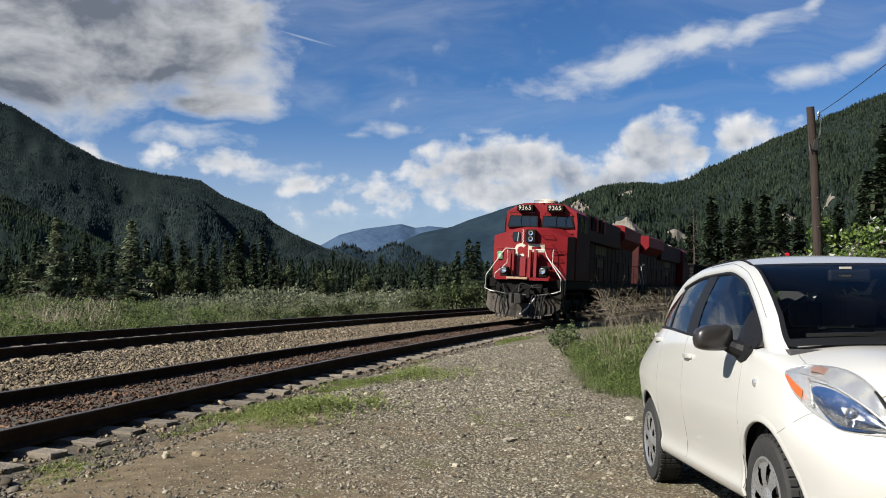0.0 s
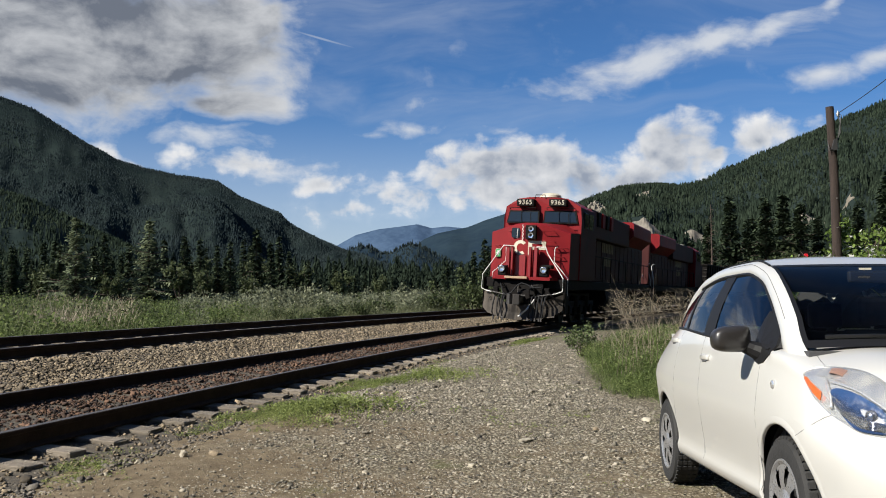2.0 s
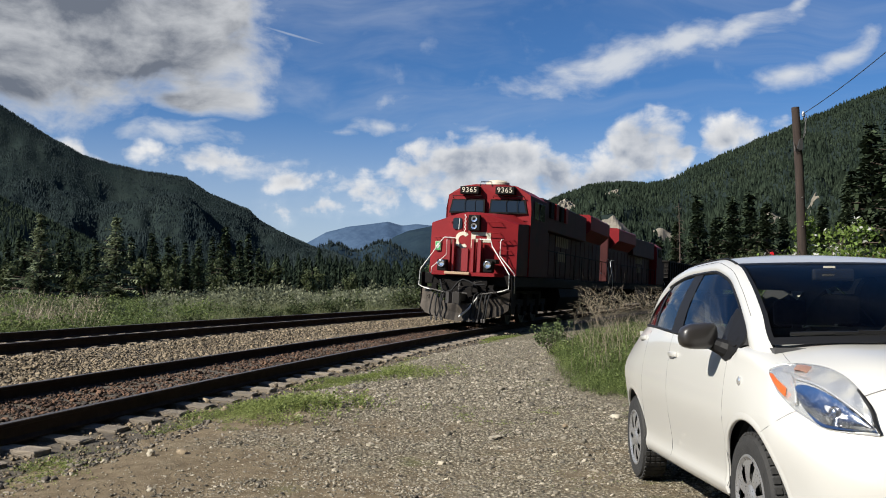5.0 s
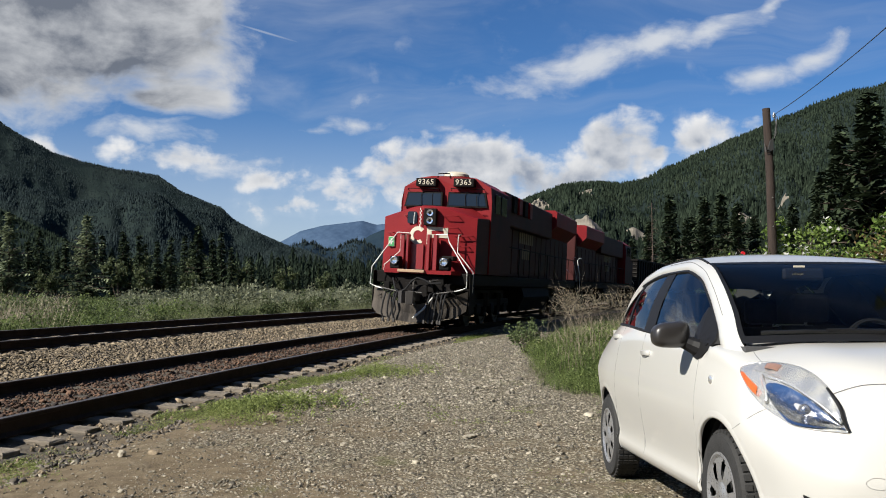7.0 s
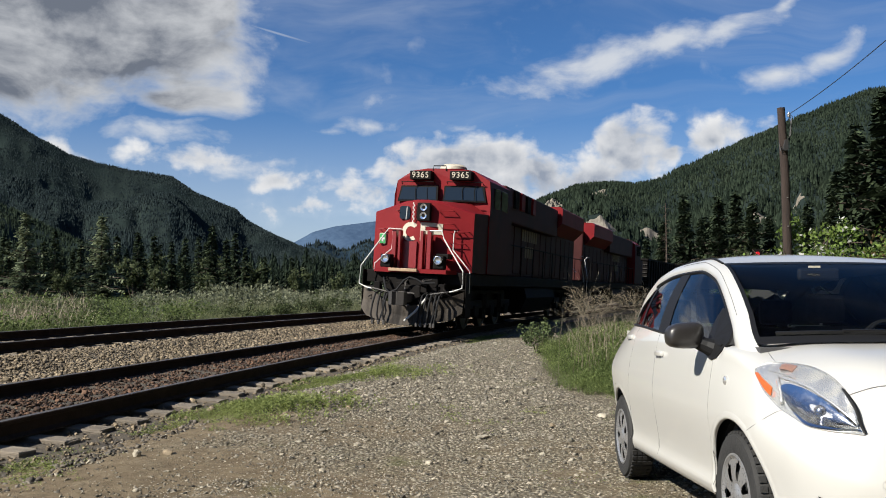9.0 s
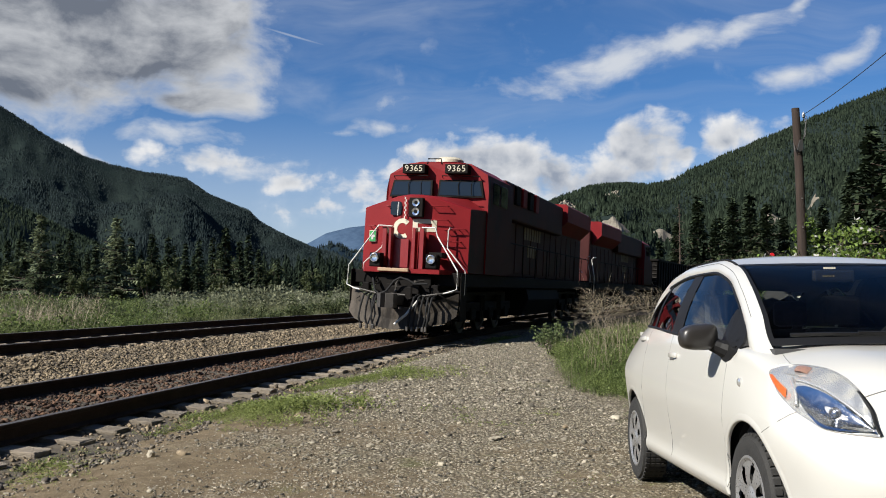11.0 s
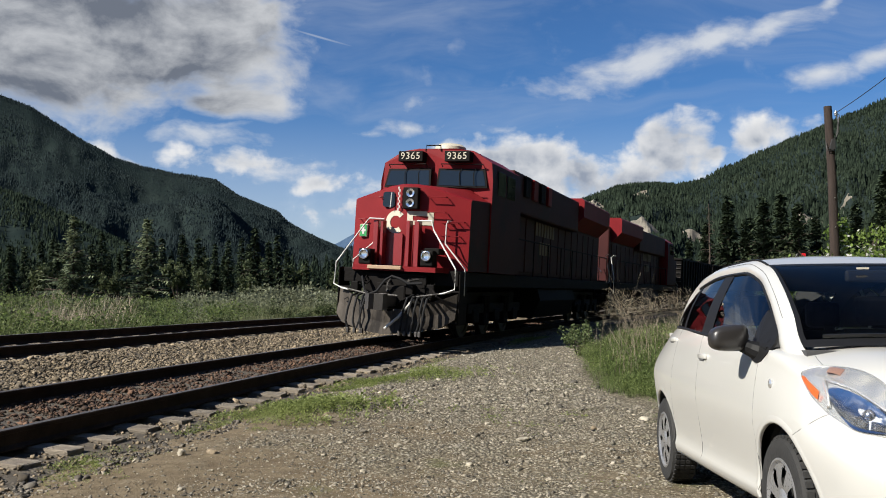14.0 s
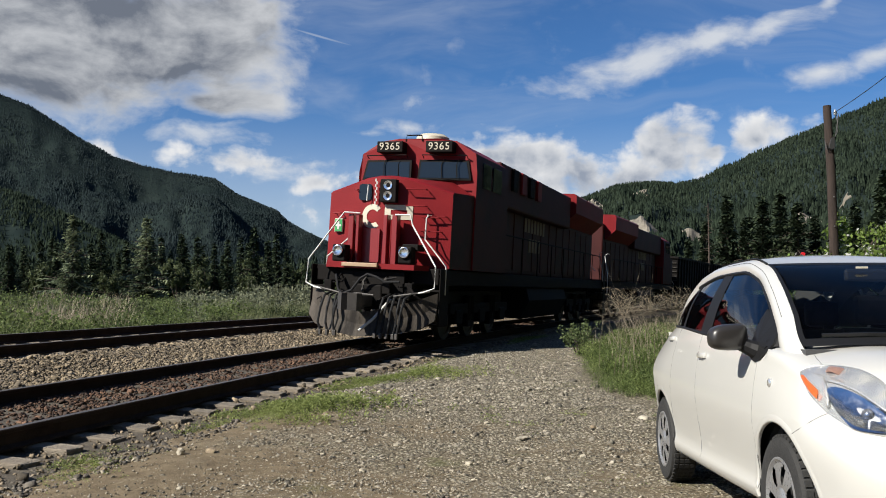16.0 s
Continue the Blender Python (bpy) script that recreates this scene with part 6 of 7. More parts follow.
M_LEAF_RED = leaf_material("reddish new leaves", (0.12, 0.075, 0.030), (0.17, 0.13, 0.055), 0.35, 0.3, 0.6)
M_BLOSSOM = leaf_material("white blossom", (0.55, 0.56, 0.50), (0.72, 0.72, 0.66), 0.15, 0.3, 0.6)
M_GRASS = leaf_material("fresh grass", (0.12, 0.16, 0.05), (0.30, 0.33, 0.15), 0.35, 0.5, 0.35)
M_GRASS_DEEP = leaf_material("deep green weeds", (0.080, 0.125, 0.036), (0.20, 0.25, 0.088), 0.4, 0.5, 0.35)
M_STRAW = leaf_material("pale seeding grass", (0.17, 0.20, 0.09), (0.36, 0.375, 0.21), 0.3, 0.5, 0.3)
M_HERB_DEEP = leaf_material("dark leafy herbs", (0.080, 0.120, 0.034), (0.215, 0.265, 0.100), 0.45, 0.45, 0.5, 0.2)
M_HERB = leaf_material("leafy green herbs", (0.11, 0.165, 0.040), (0.32, 0.39, 0.14), 0.45, 0.45, 0.5, 0.3)
M_GRASS_LOW = leaf_material("bright low grass", (0.19, 0.25, 0.06), (0.42, 0.47, 0.18), 0.4, 0.5, 0.6, 0.2)
M_DRY = leaf_material("dry brown stalks", (0.33, 0.27, 0.19), (0.58, 0.50, 0.38), 0.35, 0.15, 0.4)


def quads_object(name, quads, mat, parent):
    """Loose leaves or needle sprays, four corners each."""
    v = np.asarray(quads, float).reshape(-1, 3)
    f = np.arange(len(v)).reshape(-1, 4)
    me = bpy.data.meshes.new(name)
    me.vertices.add(len(v))
    me.vertices.foreach_set("co", v.reshape(-1))
    me.loops.add(f.size)
    me.loops.foreach_set("vertex_index", f.reshape(-1).astype(np.int32))
    me.polygons.add(len(f))
    me.polygons.foreach_set("loop_start", np.arange(0, f.size, 4, dtype=np.int32))
    me.polygons.foreach_set("loop_total", np.full(len(f), 4, dtype=np.int32))
    me.update(calc_edges=True)
    me.materials.append(mat)
    ob = new(name, me)
    ob.parent = parent
    return ob


def build_conifer(seed, height, wide, mat, label, sparse=1.0, group=""):
    """A spruce or fir: tapered trunk, whorls of drooping limbs, each limb a fan of needle sprays."""
    gen = np.random.default_rng(seed)
    root = tagged(new("conifer"), label, "tree", group)
    bm = bmesh.new()
    tube(bm, [(0, 0, -.3), (gen.normal(0, .03), 0, height * .5), (gen.normal(0, .03), 0, height * .98)], .1, 7, radii=(.018 * height, .011 * height, .002 * height))
    limbs = bm
    quads = []
    z = height * .05
    while z < height * .985:
        z0 = z
        f = z / height
        reach = wide * (1 - f) ** .85 * gen.uniform(.45, 1.2) * (1 if f > .12 else .75)
        for a in np.arange(0, 2 * math.pi, 2 * math.pi / max(5, int(9 * sparse * (1 - f * .4)))):
            a += gen.uniform(-.5, .5)
            if gen.random() < .12:
                continue
            r = max(reach * gen.uniform(.35, 1.3), .08)
            z = z0 + height * gen.uniform(-.034, .034)
            droop = gen.uniform(-.28, .02) + (.5 * f)
            d = np.array((math.cos(a), math.sin(a), droop))
            side = np.array((-math.sin(a), math.cos(a), 0))
            n = max(3, int(r / (.055 * height) * 1.6))
            if r > .12 * height:
                tube(limbs, [(0, 0, z), tuple(np.array((0, 0, z)) + d * r * .8)], .01, 4, radii=(.006 * height, .002 * height))
            for k in range(n):
                t = (k + .6) / n
                c = np.array((0, 0, z)) + d * r * t + np.array((0, 0, -.10 * r * t * t))
                for s in (-1, 1):
                    w = .075 * height * (1.15 - .6 * t) * (.5 + .5 * (1 - f)) * gen.uniform(.7, 1.3)
                    tip = c + side * s * w + d * w * .55 + np.array((0, 0, -.55 * w * gen.uniform(.1, 1.7)))
                    q = d * w * .26
                    quads.append((c - q, c + q, tip + q * .5, tip - q * .7))
            tip = np.array((0, 0, z)) + d * r * 1.08
            c = np.array((0, 0, z)) + d * r * .85
            w = .03 * height * (.5 + .5 * (1 - f))
            quads.append((c - side * w, c + side * w, tip + side * w * .3, tip - side * w * .3))
        z = z0 + height * .034 * gen.uniform(.75, 1.25) * (1.15 - .45 * f)
    for s in range(3):
        a = s * 2.1
        e = np.array((math.cos(a), math.sin(a), 0)) * .01 * height
        t = np.array((0, 0, height))
        quads.append((t - e - (0, 0, .06 * height), t + e - (0, 0, .06 * height), t + e * .2 + (0, 0, .02 * height), t - e * .2 + (0, 0, .02 * height)))
    part("trunk", bm, M_BARK, root)
    quads_object("crown", quads, mat, root)
    return root


def build_broadleaf(seed, height, wide, mat, label, name="shrub", category="shrub", leaves=1500, leaf=.07, second=None, share=.15, group=""):
    """Stems that fork from the ground, clumps of separate leaves round their ends."""
    gen = np.random.default_rng(seed)
    root = tagged(new(name), label, category, group)
    bm = bmesh.new()
    clumps = []
    for k in range(9):
        a = gen.uniform(0, 6.3)
        lean = gen.uniform(.15, .95) * wide
        top = height * gen.uniform(.6, 1.0) * (1 - .25 * lean / max(wide, .1))
        p = [(0, 0, -.1), (lean * .35 * math.cos(a), lean * .35 * math.sin(a), top * .45), (lean * math.cos(a), lean * math.sin(a), top)]
        tube(bm, p, .02, 5, radii=(.018 * height, .011 * height, .003 * height))
        for j in range(5):
            t = gen.uniform(.35, 1.0)
            c = np.array(p[1]) * (1 - t) + np.array(p[2]) * t + gen.normal(0, .13, 3) * wide
            clumps.append((c, gen.uniform(.14, .34) * wide))
    part("stem", bm, M_BARK, root)
    out = ([], [])
    for i in range(leaves):
        c, r = clumps[gen.integers(len(clumps))]
        d = gen.normal(0, 1, 3)
        d /= np.linalg.norm(d)
        p = c + d * r * gen.random() ** .4
        if p[2] < .03:
            p[2] = .03
        u = gen.normal(0, 1, 3)
        u /= np.linalg.norm(u)
        v = np.cross(u, d + gen.normal(0, .6, 3))
        v /= max(np.linalg.norm(v), 1e-6)
        s = leaf * gen.uniform(.6, 1.3)
        q = (p - u * s, p + v * s * .55, p + u * s, p - v * s * .55)
        out[1 if second and gen.random() < share and d[2] > -.2 else 0].append(q)
    quads_object("crown", out[0], mat, root)
    if out[1]:
        quads_object("blossom" if second is M_BLOSSOM else "young_leaves", out[1], second, root)
    return root


def place_at(ob, x, y, turn=0.0, scale=1.0, sink=.05):
    ob.matrix_world = pose(x, y, ground_z(x, y, False) - sink, 0, 0, turn) @ Matrix.Diagonal((scale, scale, scale, 1))
    return ob


def seen(right, ahead):
    """x and y from the tangent to the right of ahead and the distance ahead."""
    return right * ahead, ahead


def ragged_fir():
    """A distant conifer: seven skirts of separate drooping limbs."""
    g = random.Random(12)
    v, f = [], []
    for tier in range(9):
        z = .04 + .10 * tier
        r = .19 * (1 - z) ** .9
        for k in range(9):
            a = 6.283 * (k + .5 * (tier % 2)) / 9 + g.uniform(-.2, .2)
            q = r * g.uniform(.6, 1.2)
            w = .36
            n = len(v)
            v += [(0, 0, z + .14), (q * .7 * math.cos(a - w), q * .7 * math.sin(a - w), z + .045), (q * math.cos(a), q * math.sin(a), z + g.uniform(-.03, .01)), (q * .7 * math.cos(a + w), q * .7 * math.sin(a + w), z + .045)]
            f += [(n, n + 1, n + 2, n + 3)]
    return v, f


# two young spruces in the meadow
t1 = build_conifer(21, 6.5, 2.3, M_NEEDLE_LIGHT, "young spruce with pale tips standing in tall grass", group="young spruces in the meadow")
place_at(t1, *seen(-.420, 58))
t2 = build_conifer(22, 6.6, 2.6, M_NEEDLE_LIGHT, "young dark spruce standing in tall grass", group="young spruces in the meadow")
place_at(t2, *seen(-.336, 60))

# the wood across the meadow: a front row of single trees, the rest behind them
WOOD = "conifers along the meadow's edge"
kinds = [build_conifer(30 + k, 12, w, M_NEEDLE, "dark conifer at the edge of a meadow", 1.0, WOOD) for k, w in enumerate((2.4, 2.0, 2.8, 1.8))]
gen = np.random.default_rng(8)
for i in range(64):
    r = -.545 + .62 * (i + gen.uniform(-.4, .4)) / 63
    y = gen.uniform(120, 170)
    h = gen.uniform(.62, 1.0) * (1.0 if r < -.1 else 1.0 + .12 * math.sin(r * 40))
    if -.17 < r < .03:
        h *= .62
    k = kinds[i % 4]
    x, y = seen(r, y)
    m = pose(x, y, ground_z(x, y, False) - .2, 0, 0, gen.uniform(0, 360))
    if i < 4:
        k.scale = (h, h, h)
        k.matrix_world = m @ Matrix.Diagonal((h, h, h, 1))
    else:
        c = copy_thing(k, m)
        c.scale = (h, h, h)
rows = []
for i in range(1500):
    r, y = gen.uniform(-.62, .12), gen.uniform(165, 330)
    x, y = seen(r, y)
    h = 9.3 * gen.lognormal(0, .17) * y / 240
    w = h * gen.uniform(.95, 2.1)
    rows.append((x, y, ground_z(x, y, False) - .5, w, w, h, gen.uniform(0, 6), gen.normal(0, .03), gen.normal(0, .03)))
tagged(scatter("far_woods", *ragged_fir(), rows, M_FOREST_SUN), "deep dark conifer wood beyond the meadow", "woods", kind="stuff")
# paler broad-leaved trees among them
b1 = build_broadleaf(51, 9, 3.2, M_LEAF_PALE, "pale green broad-leaved tree before dark conifers", "broadleaf_tree", "tree", 1500, .30, group="pale trees at the meadow's edge")
place_at(b1, *seen(-.285, 150))
for r, y, s in ((-.21, 150, .95), (-.53, 140, 1.1), (-.165, 155, .9), (-.245, 165, .9), (-.30, 128, .8), (-.27, 118, .62), (-.12, 120, .6), (-.075, 124, .55), (-.46, 112, .7), (-.38, 122, .6), (-.22, 112, .5)):
    x, y = seen(r, y)
    c = copy_thing(b1, pose(x, y, ground_z(x, y, False) - .1, 0, 0, r * 900))
    c.scale = (s, s, s)
# the tall spruce behind the near track's bend
t3 = build_conifer(61, 11, 3.0, M_NEEDLE, "tall dark spruce beside the railway")
place_at(t3, *seen(.050, 95), scale=.6)

# ---- right-hand side ----
RIGHT_TREES = "dark conifers below the hillside"
rk = [build_conifer(70 + k, 12, w, M_NEEDLE, "dark conifer below a steep hillside", 1.6, RIGHT_TREES) for k, w in enumerate((3.3, 2.8, 3.8))]
spots = [(.300, 96, .80), (.325, 90, .95), (.345, 100, .85), (.365, 88, .92), (.385, 92, 1.0), (.405, 84, .86), (.425, 95, .80), (.445, 90, .72), (.47, 86, .85),
         (.505, 74, .98), (.53, 62, 1.12), (.565, 58, 1.25), (.60, 66, 1.3), (.28, 104, .7), (.262, 110, .62), (.49, 98, .8), (.245, 118, .55), (.40, 110, .95), (.35, 116, 1.0)]
for i, (r, y, s) in enumerate(spots):
    x, y = seen(r, y)
    m = pose(x, y, ground_z(x, y, False) - .2, 0, 0, i * 77)
    if i < 3:
        rk[i].matrix_world = m @ Matrix.Diagonal((s, s, s, 1))
    else:
        c = copy_thing(rk[i % 3], m)
        c.scale = (s, s, s)
# a bare dead tree among them
root = tagged(new("dead_tree"), "bare dead conifer with short broken limbs", "tree")
bm = bmesh.new()
g2 = random.Random(3)
tube(bm, [(0, 0, -.3), (.05, 0, 5), (.0, 0, 9.4)], .1, 6, radii=(.13, .08, .02))
for k in range(42):
    z, a, l = 2.5 + k * .16, g2.uniform(0, 6.3), g2.uniform(.4, 1.3) * (1 - k / 60)
    tube(bm, [(0, 0, z), (l * .5 * math.cos(a), l * .5 * math.sin(a), z + .02), (l * math.cos(a), l * math.sin(a), z - .15)], .01, 4, radii=(.025, .015, .006))
part("trunk", bm, M_BARK, root)
place_at(root, *seen(.303, 80))
# unseen wood added beside and behind the lot, to hold back sky light
gen = np.random.default_rng(91)
rows = []
for i in range(900):
    a = radians(gen.uniform(35, 205))
    d = gen.uniform(17, 60)
    x, y = 3 + d * math.sin(a), d * math.cos(a)
    if x < 7 and y > -13 or x / max(y, 1e-3) < .66 and y > 0:
        continue
    h = gen.uniform(17, 26)
    rows.append((x, y, ground_z(x, y, False) - .5, h * 1.2, h * 1.2, h, gen.uniform(0, 6), gen.normal(0, .03), gen.normal(0, .03)))
tagged(scatter("screen_woods", *ragged_fir(), rows, M_SHRUB), "unseen green wood added to block sky light", "woods", kind="stuff")
# leafy shrubs beyond the car
SHRUBS = "leafy shrubs beyond the car"
s1 = build_broadleaf(81, 3.6, 2.0, M_LEAF, "large leafy green shrub with white blossom", leaves=4200, leaf=.075, second=M_BLOSSOM, share=.16, group=SHRUBS)
place_at(s1, *seen(.468, 27))
s2 = build_broadleaf(82, 3.5, 2.1, M_LEAF, "leafy shrub with reddish new leaves", leaves=4200, leaf=.075, second=M_LEAF_RED, share=.45, group=SHRUBS)
place_at(s2, *seen(.545, 29))
for src, r, y, s, a in ((s1, .60, 28, 1.1, 50), (s2, .64, 25, 1.0, 130), (s1, .50, 31, 1.05, 200), (s1, .43, 33, .72, 120), (s1, .36, 40, .55, 10), (s2, .57, 24, .7, 210)):
    x, y = seen(r, y)
    c = copy_thing(src, pose(x, y, ground_z(x, y, False) - .05, 0, 0, a))
    c.scale = (s, s, s)
for src, r, y, s, a in ((s2, .36, 13.4, .42, 80), (s1, .41, 12.6, .48, 160), (s1, .46, 13.0, .50, 240), (s2, .51, 12.4, .47, 300), (s1, .57, 13.2, .48, 30)):
    x, y = seen(r, y)
    c = copy_thing(src, pose(x, y, ground_z(x, y, False) - .05, 0, 0, a))
    c.scale = (s, s, s)
s3 = build_broadleaf(83, 2.6, 1.4, M_LEAF_PALE, "bright yellow-green shrub among conifers", leaves=1600, leaf=.09)
place_at(s3, *seen(.375, 62), scale=1.7)
s4 = build_broadleaf(84, .72, .50, M_SHRUB_LIGHT, "small leafy shrub at the edge of gravel", leaves=1100, leaf=.030)
place_at(s4, *seen(.155, 18.4))
s5 = build_broadleaf(85, 2.2, 1.6, M_SHRUB, "green shrub beyond the second track", leaves=1600, leaf=.09)
place_at(s5, *seen(.03, 46))
for r, y, s in ((-.01, 50, .8), (.05, 52, 1.0), (-.10, 40, .55), (-.075, 44, .6), (-.47, 26, .34), (-.52, 24, .3), (-.33, 30, .36), (-.29, 33, .42), (-.25, 30, .33), (-.19, 34, .45), (-.16, 31, .38), (-.38, 35, .45), (-.13, 36, .5)):
    x, y = seen(r, y)
    c = copy_thing(s5, pose(x, y, ground_z(x, y, False) - .05, 0, 0, r * 2000))
    c.scale = (s, s, s)

# ---- grass ----


def tuft_shape(seed, blades, spread, lean, width):
    """A tuft one unit high: bent tapering blades."""
    g = random.Random(seed)
    v, f = [], []
    for b in range(blades):
        a, r = g.uniform(0, 6.3), g.uniform(0, spread)
        x, y = r * math.cos(a), r * math.sin(a)
        d, l, h, w = g.uniform(0, 6.3), g.uniform(.2, 1) * lean, g.uniform(.55, 1), width * g.uniform(.6, 1.3)
        sx, sy = -math.sin(d) * w, math.cos(d) * w
        k = len(v)
        mx, my = x + l * .3 * math.cos(d), y + l * .3 * math.sin(d)
        tx, ty = x + l * math.cos(d), y + l * math.sin(d)
        v += [(x - sx, y - sy, 0), (x + sx, y + sy, 0), (mx + sx * .8, my + sy * .8, h * .6), (mx - sx * .8, my - sy * .8, h * .6),
              (tx + sx * .15, ty + sy * .15, h), (tx - sx * .15, ty - sy * .15, h)]
        f += [(k, k + 1, k + 2, k + 3), (k + 3, k + 2, k + 4, k + 5)]
    return v, f


def grass(name, label, mat, count, pick, height, shape, seed):
    gen = np.random.default_rng(seed)
    rows = []
    tries = 0
    while len(rows) < count and tries < count * 8:
        tries += 1
        got = pick(gen)
        if got is None:
            continue
        x, y, k = got
        h = height * k * gen.uniform(.6, 1.25)
        w = h * gen.uniform(.8, 1.2)
        rows.append((x, y, ground_z(x, y, False) - .02, w, w, h, gen.uniform(0, 6.3), gen.normal(0, .08), gen.normal(0, .08)))
    return tagged(scatter(name, *shape, rows, mat), label, "grass", kind="stuff")


def meadow(lo, hi, edge, want):
    def pick(g):
        y = lo + (hi - lo) * g.random() ** 1.7
        x = y * g.uniform(-.56, .16)
        s, lat = track_coords(x, y)
        if lat > edge:
            return None
        n = noise.noise((x * .11, y * .11, 3.0)) + .5 * noise.noise((x * .4, y * .4, 7.0))
        k = want(n, lat, y)
        return (x, y, k) if k > 0 else None
    return pick


def herb_shape(seed, leaves, size, up=.5):
    """A leafy plant one unit high: separate leaves over a rounded clump, the upper ones on a few spires."""
    g = random.Random(seed)
    v, f = [], []
    spires = [(g.uniform(-.35, .35), g.uniform(-.35, .35), g.uniform(.6, 1.0)) for _ in range(5)]
    for i in range(leaves):
        sx, sy, h = spires[i % 5]
        z = h * g.random() ** .8
        r = .30 * (1.15 - z) * g.uniform(.3, 1.2)
        a = g.uniform(0, 6.3)
        c = Vector((sx * (.5 + .5 * z) + r * math.cos(a), sy * (.5 + .5 * z) + r * math.sin(a), z))
        d = Vector((math.cos(a + g.uniform(-.6, .6)), math.sin(a + g.uniform(-.6, .6)), g.uniform(-.3, 1.0) * up * 2)).normalized() * size * g.uniform(.6, 1.3)
        q = d.cross(Vector((g.uniform(-.4, .4), g.uniform(-.4, .4), 1))).normalized() * d.length * .30
        k = len(v)
        v += [tuple(c), tuple(c + d * .5 + q), tuple(c + d), tuple(c + d * .5 - q)]
        f += [(k, k + 1, k + 2, k + 3)]
    return v, f


near_edge = lambda lat: min(1.0, .35 + max(0.0, -7.0 - lat) * .22)
T_TALL = tuft_shape(1, 10, .30, .75, .012)
T_FINE = tuft_shape(2, 13, .40, .65, .007)
T_LEAFY = tuft_shape(3, 12, .40, .8, .035)
T_HERB = herb_shape(4, 70, .105, .8)
T_HERB_FINE = herb_shape(7, 80, .085, 1.0)


def left_of(x, y):
    """1 where weeds take over from the pale grass."""
    return smooth(-x / y + .10 * noise.noise((x * .13, y * .13, 8.0)), .23, .31)


def pale_part(n, lat, y, x=0.0):
    return near_edge(lat) * (.85 + .25 * n) if n > -.35 and lat < -8.6 else 0


def meadow_by(lo, hi, edge, want, side):
    """side 1: among the weeds, -1: among the pale grass."""
    pick = meadow(lo, hi, edge, want)

    def choose(g):
        got = pick(g)
        if got is None:
            return None
        k = left_of(got[0], got[1])
        if got[1] > 62:
            k *= .6
        return got if g.random() < (k if side > 0 else 1.08 - k) else None
    return choose


grass("meadow_grass", "tall pale seeding grass of a meadow", M_STRAW, 13000, meadow_by(18, 125, -7.2, pale_part, -1), 1.0, T_FINE, 1)
grass("meadow_grass", "fresh green grass beside a railway track", M_GRASS, 5200, meadow(13, 60, -6.9, lambda n, lat, y: near_edge(lat) * .75 if n < .1 or lat > -9 else 0), .55, T_TALL, 2)
grass("meadow_weeds", "dark green leafy weeds in a meadow", M_GRASS_DEEP, 3800, meadow_by(13, 80, -7.2, lambda n, lat, y: near_edge(lat) * max(.25, .85 - 1.5 * n) if n < .25 or lat > -10 else 0, 1), .85, T_HERB, 3)
grass("meadow_weeds", "leafy nettle-like weeds in a meadow", M_HERB_DEEP, 3800, meadow_by(13, 90, -7.4, lambda n, lat, y: near_edge(lat) * max(.25, .75 + 1.5 * n) if n > -.25 else 0, 1), .95, T_HERB_FINE, 13)
grass("meadow_weeds", "low leafy weeds beside a railway track", M_HERB_DEEP, 2600, meadow(12, 60, -6.7, lambda n, lat, y: .34 if lat > -8.8 and n > -.2 else (.8 if n > .30 and lat > -14 else 0)), .75, T_HERB, 14)
M_SAGE = leaf_material("grey-green sage leaves", (0.15, 0.168, 0.10), (0.32, 0.335, 0.225), 0.35, 0.35, 0.4, 0.1)
M_SAGE_DEEP = leaf_material("dull green sage leaves", (0.080, 0.104, 0.048), (0.175, 0.20, 0.10), 0.4, 0.35, 0.4, 0.1)


def hummocks(lo, hi, edge, r0, r1, cut):
    """Bushes in loose groups."""
    def pick(g):
        y = lo + (hi - lo) * g.random() ** 1.2
        x = y * g.uniform(r0, r1)
        s, lat = track_coords(x, y)
        n = noise.noise((x * .16, y * .10, 21.0)) + .5 * noise.noise((x * .5, y * .3, 4.0))
        return (x, y, .55 + .75 * max(0.0, n)) if lat < edge and n > cut else None
    return pick


T_BUSH = herb_shape(17, 150, .10, 1.1)
grass("meadow_bushes", "grey-green sage-like bushes in a meadow", M_SAGE, 1500, hummocks(24, 95, -9.5, -.30, .06, -.10), 1.75, T_BUSH, 31)
grass("meadow_bushes", "dull green low bushes in a meadow", M_SAGE_DEEP, 1300, hummocks(20, 90, -8.6, -.58, .06, .05), 1.15, T_BUSH, 32)
grass("meadow_bushes", "leafy bushes beside a far track", M_HERB_DEEP, 420, hummocks(15, 40, -8.2, -.58, -.02, .12), .75, T_BUSH, 33)
grass("meadow_stalks", "brown dry stalks standing in a meadow", M_DRY, 520, lambda g: (lambda r: r if r and -.46 + .05 * noise.noise((r[1], 0.0, 0.0)) < r[0] / r[1] < -.36 else None)(meadow(22, 60, -10, lambda n, lat, y: .7 + n if n > -.05 else 0)(g)), 1.35, T_FINE, 4)


def verge(g):
    """Low grass along the tie ends."""
    s = 2.5 + 26 * g.random() ** 1.3
    lat = 1.27 + abs(g.normal(0, .75 if 8.0 < s < 15.5 else .26))
    p = line(s, lat)
    n = noise.noise((p.x * .55, p.y * .55, 5.0)) + .35 * noise.noise((p.x * 2.2, p.y * 2.2, 1.0))
    patch_k = 1.2 if 8.0 < s < 15.5 else .95
    if n + .30 * patch_k < .20 + .30 * max(0, lat - 2.2):
        return None
    return p.x, p.y, patch_k * (1.25 if 8 < s < 15 else 1.0) * (.45 + 1.3 * max(0, n))


